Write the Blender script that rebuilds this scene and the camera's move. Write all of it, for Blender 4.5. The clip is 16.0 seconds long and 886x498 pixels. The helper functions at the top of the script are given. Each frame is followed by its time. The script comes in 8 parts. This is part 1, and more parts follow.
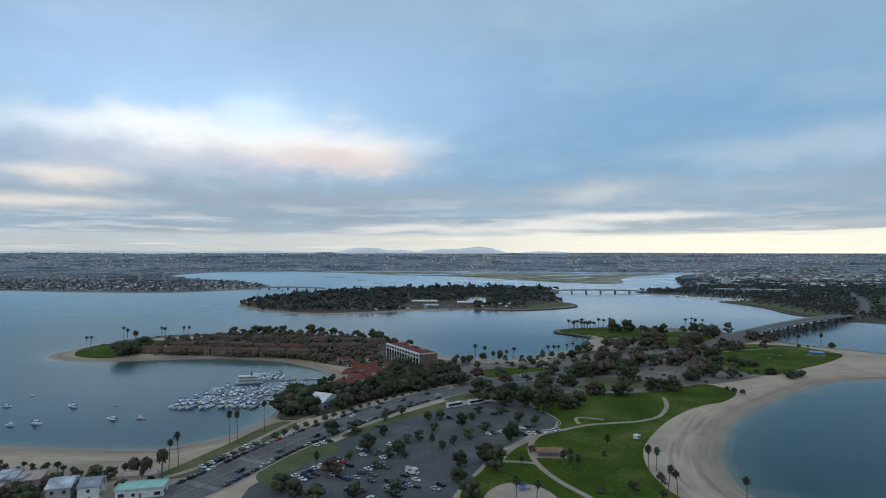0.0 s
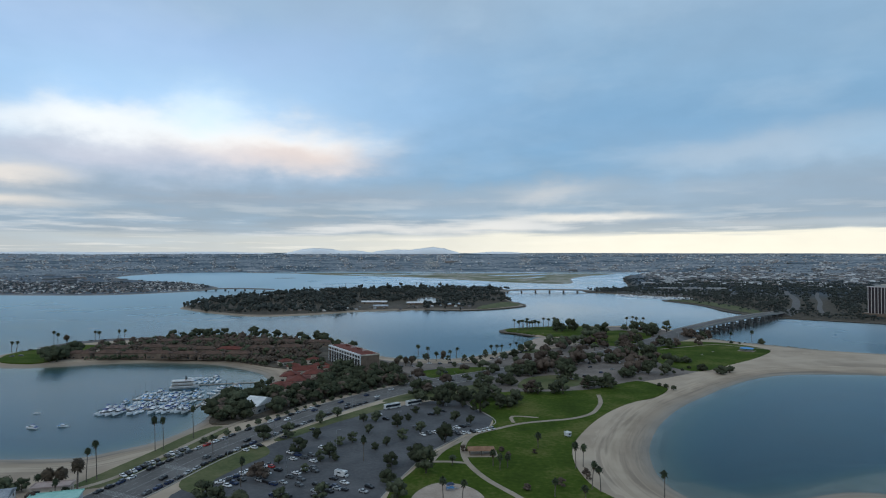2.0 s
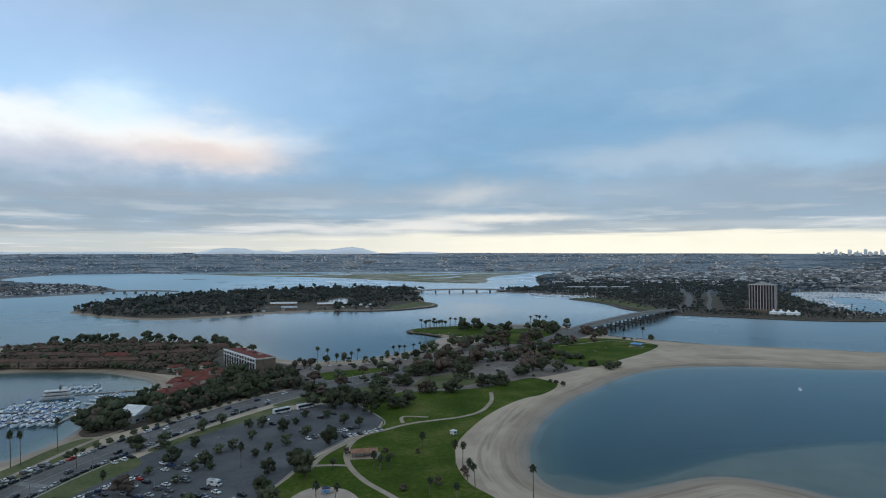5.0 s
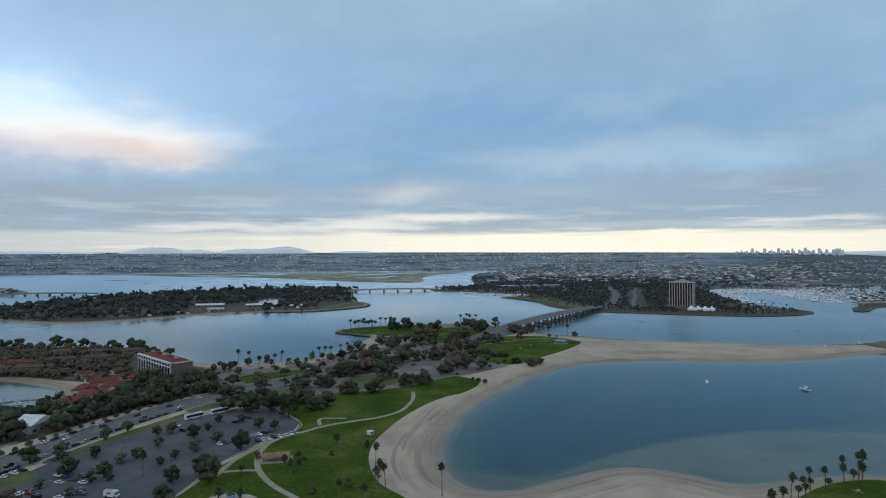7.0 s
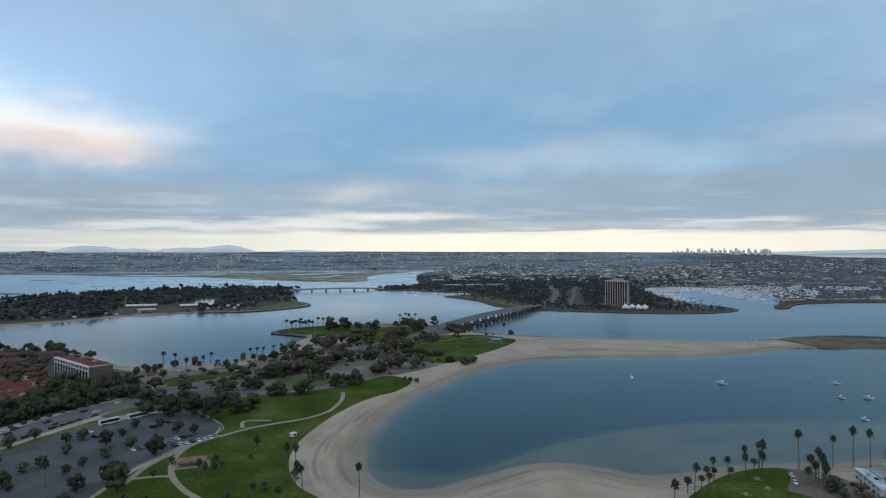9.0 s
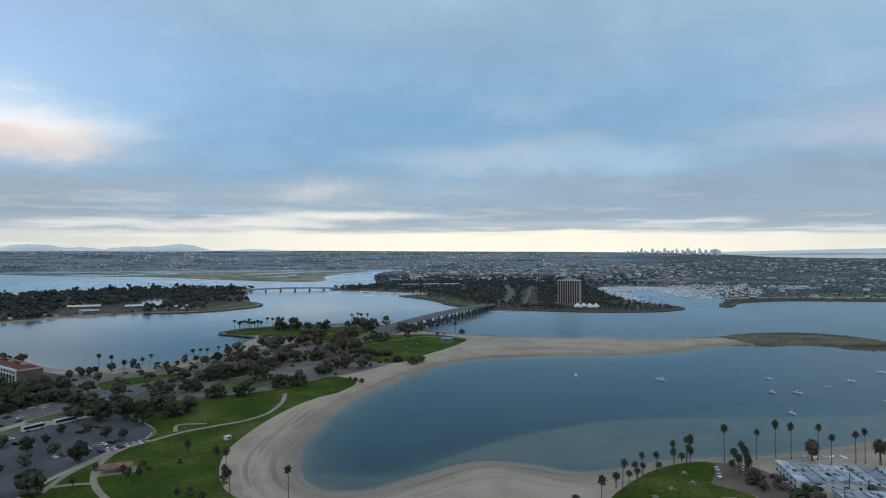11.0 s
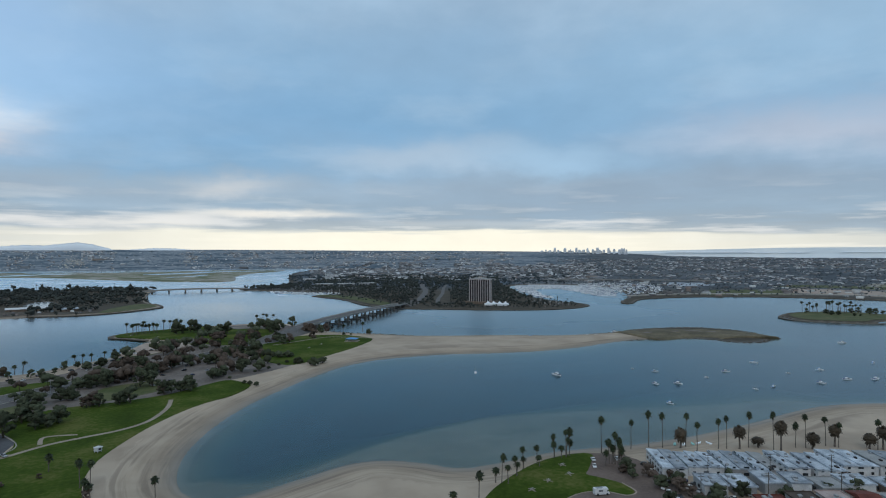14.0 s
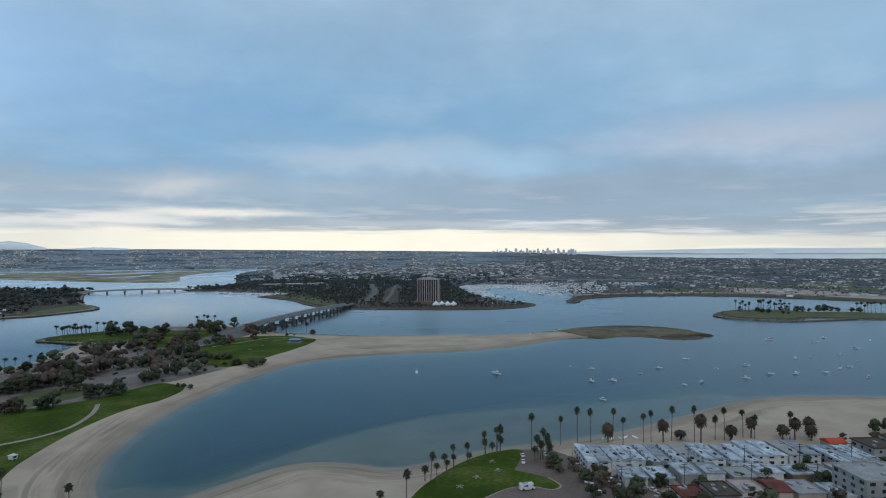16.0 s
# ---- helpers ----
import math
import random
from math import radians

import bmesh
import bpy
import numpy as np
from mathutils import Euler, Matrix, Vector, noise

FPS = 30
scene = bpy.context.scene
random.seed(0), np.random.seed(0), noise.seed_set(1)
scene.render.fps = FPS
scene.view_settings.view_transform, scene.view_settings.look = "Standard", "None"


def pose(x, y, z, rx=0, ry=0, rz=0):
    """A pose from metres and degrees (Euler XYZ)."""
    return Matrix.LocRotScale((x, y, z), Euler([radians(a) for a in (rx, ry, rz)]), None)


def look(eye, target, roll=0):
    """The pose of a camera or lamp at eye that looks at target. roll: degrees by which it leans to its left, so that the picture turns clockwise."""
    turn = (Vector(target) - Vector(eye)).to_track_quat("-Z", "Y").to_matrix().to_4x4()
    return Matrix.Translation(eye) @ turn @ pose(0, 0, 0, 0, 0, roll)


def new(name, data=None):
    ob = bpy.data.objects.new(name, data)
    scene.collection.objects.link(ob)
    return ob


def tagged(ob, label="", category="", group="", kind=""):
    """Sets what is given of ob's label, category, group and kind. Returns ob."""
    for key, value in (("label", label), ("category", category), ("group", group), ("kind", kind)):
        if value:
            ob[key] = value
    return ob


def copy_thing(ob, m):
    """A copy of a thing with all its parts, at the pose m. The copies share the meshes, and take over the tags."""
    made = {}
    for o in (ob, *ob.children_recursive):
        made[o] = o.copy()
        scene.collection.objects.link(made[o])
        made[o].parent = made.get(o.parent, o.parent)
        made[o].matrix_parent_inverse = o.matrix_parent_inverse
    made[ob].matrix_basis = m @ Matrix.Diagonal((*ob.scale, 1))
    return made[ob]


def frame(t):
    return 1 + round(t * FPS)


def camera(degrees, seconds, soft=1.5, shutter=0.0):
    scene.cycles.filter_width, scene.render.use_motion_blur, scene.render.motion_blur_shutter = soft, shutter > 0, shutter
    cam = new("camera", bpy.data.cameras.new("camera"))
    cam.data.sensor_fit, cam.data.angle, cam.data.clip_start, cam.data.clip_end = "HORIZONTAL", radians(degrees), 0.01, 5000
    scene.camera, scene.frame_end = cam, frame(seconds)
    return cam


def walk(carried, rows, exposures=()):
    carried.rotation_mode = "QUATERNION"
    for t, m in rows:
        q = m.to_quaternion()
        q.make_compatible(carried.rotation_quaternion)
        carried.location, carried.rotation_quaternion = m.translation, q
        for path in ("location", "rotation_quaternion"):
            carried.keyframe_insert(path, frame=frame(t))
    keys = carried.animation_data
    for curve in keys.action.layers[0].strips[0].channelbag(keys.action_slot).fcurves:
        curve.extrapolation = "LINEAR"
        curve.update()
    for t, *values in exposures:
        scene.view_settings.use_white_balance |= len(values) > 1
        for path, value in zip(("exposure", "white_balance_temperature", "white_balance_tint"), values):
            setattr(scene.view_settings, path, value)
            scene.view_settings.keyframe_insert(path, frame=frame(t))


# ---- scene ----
cam = camera(72.5, 16.0, soft=1.1)
PATH = [
    (0, (6.019, 0.063, 105.003), (5.841, 2.055, 105.030), -0),
    (0.5, (8.959, 0.246, 105.037), (8.810, 2.239, 105.064), -0.1),
    (1, (11.928, 0.443, 105.091), (11.813, 2.439, 105.118), -0.1),
    (1.5, (14.955, 0.628, 105.162), (14.879, 2.627, 105.190), -0.1),
    (2, (18.031, 0.774, 105.246), (18.001, 2.773, 105.274), -0.1),
    (2.5, (21.192, 0.829, 105.333), (21.213, 2.829, 105.361), -0.1),
    (3, (24.452, 0.759, 105.424), (24.521, 2.758, 105.452), -0.2),
    (3.5, (27.744, 0.510, 105.513), (27.857, 2.506, 105.541), -0.1),
    (6, (44.014, -1.947, 106.235), (44.334, 0.027, 106.260), -0.3),
    (6.5, (47.189, -2.570, 106.269), (47.563, -0.605, 106.293), -0.3),
    (7, (50.342, -3.322, 106.264), (50.772, -1.367, 106.288), -0.3),
    (7.5, (53.451, -4.175, 106.240), (53.931, -2.234, 106.262), -0.2),
    (8, (56.546, -5.069, 106.214), (57.068, -3.139, 106.235), -0.2),
    (8.5, (59.648, -5.927, 106.190), (60.207, -4.007, 106.211), -0.2),
    (9, (62.739, -6.717, 106.166), (63.335, -4.809, 106.187), -0.2),
    (11.5, (77.964, -10.255, 105.986), (78.712, -8.401, 106.004), -0.1),
    (12, (80.962, -10.951, 105.971), (81.743, -9.110, 105.988), -0.1),
    (12.5, (83.860, -11.744, 105.957), (84.679, -9.920, 105.974), -0.1),
    (13, (86.521, -12.736, 105.947), (87.385, -10.933, 105.964), -0.1),
    (13.5, (88.926, -13.986, 105.932), (89.838, -12.206, 105.948), -0.1),
    (14, (91.182, -15.439, 105.910), (92.138, -13.683, 105.926), -0.1),
    (14.5, (93.377, -17.038, 105.888), (94.372, -15.303, 105.904), -0.1),
    (15, (95.520, -18.738, 105.861), (96.547, -17.023, 105.877), -0.1),
    (15.5, (97.603, -20.504, 105.824), (98.664, -18.809, 105.840), -0),
    (16, (99.687, -22.243, 105.799), (100.775, -20.565, 105.815), -0),
]
walk(cam, [(t, look(eye, target, roll)) for t, eye, target, roll in PATH])


# ---- sky and sun ----
def make_world():
    world = bpy.data.worlds.new("overcast_sky")
    scene.world = world
    world.use_nodes = True
    nt = world.node_tree
    nt.nodes.clear()

    def node(kind, **sets):
        n = nt.nodes.new(kind)
        for k, v in sets.items():
            setattr(n, k, v)
        return n

    def link(a, b):
        nt.links.new(a, b)

    def value(v, socket):
        if isinstance(v, (int, float)):
            socket.default_value = v
        else:
            link(v, socket)

    def calc(op, a, b=0.0, c=None, clamp=False):
        n = node("ShaderNodeMath", operation=op, use_clamp=clamp)
        value(a, n.inputs[0])
        value(b, n.inputs[1])
        if c is not None:
            value(c, n.inputs[2])
        return n.outputs[0]

    def ramp(fac, stops, smooth=True):
        n = node("ShaderNodeValToRGB")
        n.color_ramp.interpolation = "EASE" if smooth else "LINEAR"
        while len(n.color_ramp.elements) < len(stops):
            n.color_ramp.elements.new(0.5)
        for e, (p, c) in zip(n.color_ramp.elements, stops):
            e.position, e.color = p, (*c, 1)
        link(fac, n.inputs[0])
        return n.outputs[0]

    def blend(fac, a, b):
        n = node("ShaderNodeMix", data_type="RGBA")
        value(fac, n.inputs[0])
        for v, s in ((a, n.inputs[6]), (b, n.inputs[7])):
            if isinstance(v, tuple):
                s.default_value = (*v, 1)
            else:
                link(v, s)
        return n.outputs[2]

    def cloud_noise(x, y, z, scale, detail=4.0, rough=0.55):
        c = node("ShaderNodeCombineXYZ")
        for v, s in zip((x, y, z), c.inputs):
            value(v, s)
        n = node("ShaderNodeTexNoise")
        n.inputs["Scale"].default_value, n.inputs["Detail"].default_value, n.inputs["Roughness"].default_value = scale, detail, rough
        link(c.outputs[0], n.inputs["Vector"])
        return n.outputs[0]

    coord = node("ShaderNodeTexCoord")
    split = node("ShaderNodeSeparateXYZ")
    link(coord.outputs["Generated"], split.inputs[0])
    dx, dy, dz = split.outputs
    az = calc("MULTIPLY", calc("ARCTAN2", dx, dy), 57.29578)
    el = calc("MULTIPLY", calc("ARCSINE", dz), 57.29578)

    # drifting stratus: long, flat swirls that flatten towards the horizon
    flat = calc("LOGARITHM", calc("ADD", calc("MAXIMUM", el, 0.0), 1.5), 2.718)
    broad = cloud_noise(calc("MULTIPLY", az, 0.030), calc("MULTIPLY", flat, 1.3), 3.1, 1.0, 3.0)
    swirl = cloud_noise(calc("MULTIPLY", az, 0.060), calc("MULTIPLY", flat, 2.6), 7.7, 1.2, 6.0, 0.52)
    streak = cloud_noise(calc("MULTIPLY", az, 0.085), calc("MULTIPLY", flat, 4.6), 1.3, 1.3, 6.0, 0.55)
    fine = cloud_noise(calc("MULTIPLY", az, 0.22), calc("MULTIPLY", el, 0.42), 5.2, 1.0, 7.0, 0.55)
    wander = cloud_noise(calc("MULTIPLY", az, 0.10), calc("MULTIPLY", el, 0.16), 9.4, 1.0, 5.0, 0.5)

    # colour of the deck by height above the horizon
    bent = calc("ADD", calc("MULTIPLY_ADD", calc("SUBTRACT", swirl, 0.5), 6.0, el), calc("MULTIPLY", calc("SUBTRACT", fine, 0.5), 1.6))
    base = ramp(calc("DIVIDE", bent, 45.0, clamp=True), [
        (0.0, (0.36, 0.42, 0.47)), (0.06, (0.30, 0.38, 0.46)), (0.11, (0.27, 0.38, 0.49)), (0.18, (0.22, 0.38, 0.555)), (0.27, (0.205, 0.375, 0.565)),
        (0.38, (0.235, 0.41, 0.60)), (0.50, (0.31, 0.46, 0.62)), (0.70, (0.36, 0.49, 0.62)), (1.0, (0.38, 0.49, 0.60))])
    grey = calc("MULTIPLY", calc("SUBTRACT", broad, 0.40), 3.6, clamp=True)
    deck = blend(calc("MULTIPLY", grey, 0.62), base, (0.275, 0.375, 0.49))
    light = calc("MULTIPLY", calc("SUBTRACT", swirl, 0.50), 5.0, clamp=True)
    deck = blend(calc("MULTIPLY", light, 0.34), deck, (0.46, 0.60, 0.74))

    # brighter and darker masses of the cloud deck: bearing, width, height, depth (degrees), colour, weight, edge
    def mass(center_az, wide, center_el, tall, warp, edge):
        e = calc("MULTIPLY_ADD", calc("SUBTRACT", wander, 0.5), warp, calc("MULTIPLY_ADD", calc("SUBTRACT", fine, 0.5), warp * 0.8, el))
        a = calc("MULTIPLY_ADD", calc("SUBTRACT", swirl, 0.5), warp * 4, az)
        u = calc("DIVIDE", calc("SUBTRACT", a, center_az), wide)
        v = calc("DIVIDE", calc("SUBTRACT", e, center_el), tall)
        r = calc("ADD", calc("MULTIPLY", u, u), calc("MULTIPLY", v, v))
        return calc("POWER", 2.718, calc("MULTIPLY", calc("POWER", r, edge), -1.0))

    for ca, wa, ce, we, col, weight, warp, edge in (
            (4, 26, 11.5, 4.0, (0.18, 0.365, 0.585), 0.5, 4.0, 1.0),
            (-28, 26, 17.5, 4.5, (0.40, 0.56, 0.84), 0.65, 4.0, 1.0),
            (62, 22, 17, 5.0, (0.34, 0.50, 0.66), 0.5, 4.0, 1.0),
            (30, 20, 19, 4.0, (0.24, 0.39, 0.56), 0.6, 4.0, 1.0),
            (10, 40, 5.6, 1.4, (0.33, 0.43, 0.54), 0.70, 3.0, 1.2),
            (50, 24, 5.6, 1.9, (0.26, 0.35, 0.46), 0.8, 3.0, 1.2),
            (-26, 21, 13.0, 3.8, (0.43, 0.67, 0.96), 0.85, 3.6, 1.0),
            (-28, 14.5, 10.8, 2.1, (0.88, 0.93, 0.96), 1.0, 4.6, 1.3),
            (-22, 4.5, 12.4, 1.9, (0.72, 0.88, 0.98), 0.7, 3.6, 1.1),
            (-17.5, 8.6, 9.7, 1.8, (0.90, 0.88, 0.86), 0.95, 3.6, 1.4),
            (-15, 7.5, 8.9, 1.2, (0.80, 0.67, 0.61), 0.85, 2.6, 1.4),
            (-29, 14, 8.2, 1.7, (0.58, 0.60, 0.69), 0.8, 2.8, 1.2),
            (-37, 4.2, 6.4, 0.9, (0.82, 0.76, 0.70), 0.85, 2.0, 1.3),
            (-39, 6.5, 4.5, 0.6, (0.80, 0.75, 0.69), 0.85, 1.2, 1.3),
            (-20, 16, 5.4, 0.8, (0.30, 0.35, 0.42), 0.6, 2.0, 1.2),
            (9.0, 4.2, 5.6, 0.9, (0.58, 0.60, 0.62), 0.7, 2.8, 1.1),
            (27, 9, 9.0, 1.6, (0.42, 0.52, 0.63), 0.7, 3.0, 1.2),
            (38, 7, 8.6, 1.2, (0.36, 0.55, 0.74), 0.6, 3.0, 1.2),
            (62, 12, 10.2, 2.0, (0.50, 0.53, 0.62), 0.6, 3.4, 1.0),
            (-2, 10, 2.7, 0.45, (0.75, 0.75, 0.74), 0.8, 1.2, 1.3),
            (13, 7.5, 3.5, 0.42, (0.86, 0.83, 0.77), 0.9, 1.0, 1.4),
            (4, 4.0, 3.0, 0.5, (0.80, 0.79, 0.76), 0.8, 1.0, 1.3),
            (32, 14, 2.9, 0.3, (0.60, 0.61, 0.62), 0.35, 0.8, 1.3)):
        deck = blend(calc("MULTIPLY", mass(ca, wa, ce, we, warp, edge), weight), deck, col)

    # thin streaks low over the horizon
    low = calc("MULTIPLY", calc("MULTIPLY", calc("SUBTRACT", streak, 0.51), 7.0, clamp=True),
               ramp(calc("DIVIDE", el, 12.0, clamp=True), [(0.0, (1, 1, 1)), (0.24, (0.9, 0.9, 0.9)), (0.36, (0.3, 0.3, 0.3)), (0.6, (0, 0, 0))]))
    deck = blend(calc("MULTIPLY", low, 0.7), deck, (0.76, 0.77, 0.77))
    dim = calc("MULTIPLY", calc("MULTIPLY", calc("SUBTRACT", 0.50, streak), 7.0, clamp=True),
               ramp(calc("DIVIDE", el, 12.0, clamp=True), [(0.0, (0.4, 0.4, 0.4)), (0.2, (1, 1, 1)), (0.5, (0.8, 0.8, 0.8)), (0.8, (0, 0, 0))]))
    deck = blend(calc("MULTIPLY", dim, 0.40), deck, (0.28, 0.395, 0.52))

    # the clear strip under the deck
    rim = calc("ADD", el, calc("MULTIPLY", calc("SUBTRACT", streak, 0.5), 1.6))
    rim = calc("ADD", rim, calc("MULTIPLY", calc("MAXIMUM", calc("SUBTRACT", az, 40.0), 0.0), 0.026))
    clear = ramp(calc("DIVIDE", rim, 4.0, clamp=True), [(0.0, (1, 1, 1)), (0.46, (0.95, 0.95, 0.95)), (0.60, (0.12, 0.12, 0.12)), (0.8, (0, 0, 0))])
    side = calc("POWER", 2.718, calc("MULTIPLY", calc("POWER", calc("ABSOLUTE", calc("DIVIDE", calc("SUBTRACT", az, 27.0), 40.0)), 2.4), -1.0))
    clear = calc("MULTIPLY", clear, calc("MULTIPLY_ADD", side, 0.80, 0.20))
    deck = blend(clear, deck, (0.96, 0.92, 0.78))
    mottle = calc("MULTIPLY_ADD", fine, 0.16, 0.92)
    scaled = node("ShaderNodeVectorMath", operation="SCALE")
    link(deck, scaled.inputs[0])
    link(mottle, scaled.inputs[3])
    deck = scaled.outputs[0]

    sky = node("ShaderNodeTexSky", sky_type="NISHITA", sun_disc=False)
    sky.sun_elevation, sky.sun_rotation = radians(14), radians(215)
    clouds = node("ShaderNodeBackground")
    clouds.inputs["Strength"].default_value = 1.18
    link(deck, clouds.inputs["Color"])
    clear_air = node("ShaderNodeBackground")
    clear_air.inputs["Strength"].default_value = 0.05
    link(sky.outputs[0], clear_air.inputs["Color"])
    both = node("ShaderNodeMixShader")
    both.inputs[0].default_value = 0.9
    link(clear_air.outputs[0], both.inputs[1])
    link(clouds.outputs[0], both.inputs[2])
    out = node("ShaderNodeOutputWorld")
    link(both.outputs[0], out.inputs["Surface"])


make_world()
sun = new("sun", bpy.data.lights.new("sun", "SUN"))
sun.data.energy, sun.data.angle, sun.data.color = 0.45, radians(25), (1.0, 0.94, 0.88)
sun.matrix_world = look((-300, -430, 420), (0, 0, 0))


# ---- materials ----
def material(name, low, high, rough=0.8, scale=1.0, fine=8.0, bump=0.0, metal=0.0, per_object=0.0, spec=0.3, mid=None):
    """Two colours mixed by noise at two sizes (per metre); per_object shifts the brightness from thing to thing."""
    m = bpy.data.materials.new(name)
    m.use_nodes = True
    nt = m.node_tree
    b = nt.nodes["Principled BSDF"]
    b.inputs["Roughness"].default_value, b.inputs["Metallic"].default_value = rough, metal
    b.inputs["Specular IOR Level"].default_value = spec
    geo = nt.nodes.new("ShaderNodeNewGeometry")
    n1, n2 = nt.nodes.new("ShaderNodeTexNoise"), nt.nodes.new("ShaderNodeTexNoise")
    n1.inputs["Scale"].default_value, n2.inputs["Scale"].default_value = scale, scale * fine
    n1.inputs["Detail"].default_value = n2.inputs["Detail"].default_value = 5
    for n in (n1, n2):
        nt.links.new(geo.outputs["Position"], n.inputs["Vector"])
    add = nt.nodes.new("ShaderNodeMath")
    add.operation = "MULTIPLY_ADD"
    nt.links.new(n2.outputs[0], add.inputs[0])
    add.inputs[1].default_value = 0.6
    sub = nt.nodes.new("ShaderNodeMath")
    sub.operation = "SUBTRACT"
    nt.links.new(n1.outputs[0], sub.inputs[0])
    sub.inputs[1].default_value = 0.3
    nt.links.new(sub.outputs[0], add.inputs[2])
    ramp = nt.nodes.new("ShaderNodeValToRGB")
    ramp.color_ramp.elements[0].position, ramp.color_ramp.elements[1].position = 0.3, 0.72
    ramp.color_ramp.elements[0].color, ramp.color_ramp.elements[1].color = (*low, 1), (*high, 1)
    if mid:
        e = ramp.color_ramp.elements.new(0.5)
        e.color = (*mid, 1)
    nt.links.new(add.outputs[0], ramp.inputs[0])
    color = ramp.outputs[0]
    if per_object:
        info = nt.nodes.new("ShaderNodeObjectInfo")
        span = nt.nodes.new("ShaderNodeMapRange")
        span.inputs[3].default_value, span.inputs[4].default_value = 1 - per_object, 1 + per_object
        nt.links.new(info.outputs["Random"], span.inputs[0])
        hsv = nt.nodes.new("ShaderNodeHueSaturation")
        nt.links.new(span.outputs[0], hsv.inputs["Value"])
        nt.links.new(color, hsv.inputs["Color"])
        color = hsv.outputs[0]
    nt.links.new(color, b.inputs["Base Color"])
    if bump:
        bn = nt.nodes.new("ShaderNodeBump")
        bn.inputs["Strength"].default_value, bn.inputs["Distance"].default_value = bump, 0.3
        nt.links.new(n2.outputs[0], bn.inputs["Height"])
        nt.links.new(bn.outputs[0], b.inputs["Normal"])
    return m


def by_island(name, colors, rough=0.8):
    """One of several colours for every loose piece of a joined mesh."""
    m = material(name, colors[0], colors[0], rough)
    nt = m.node_tree
    geo = nt.nodes.new("ShaderNodeNewGeometry")
    ramp = nt.nodes.new("ShaderNodeValToRGB")
    ramp.color_ramp.interpolation = "CONSTANT"
    while len(ramp.color_ramp.elements) < len(colors):
        ramp.color_ramp.elements.new(0.5)
    for i, (e, c) in enumerate(zip(ramp.color_ramp.elements, colors)):
        e.position, e.color = i / len(colors), (*c, 1)
    nt.links.new(geo.outputs["Random Per Island"], ramp.inputs[0])
    nt.links.new(ramp.outputs[0], nt.nodes["Principled BSDF"].inputs["Base Color"])
    return m


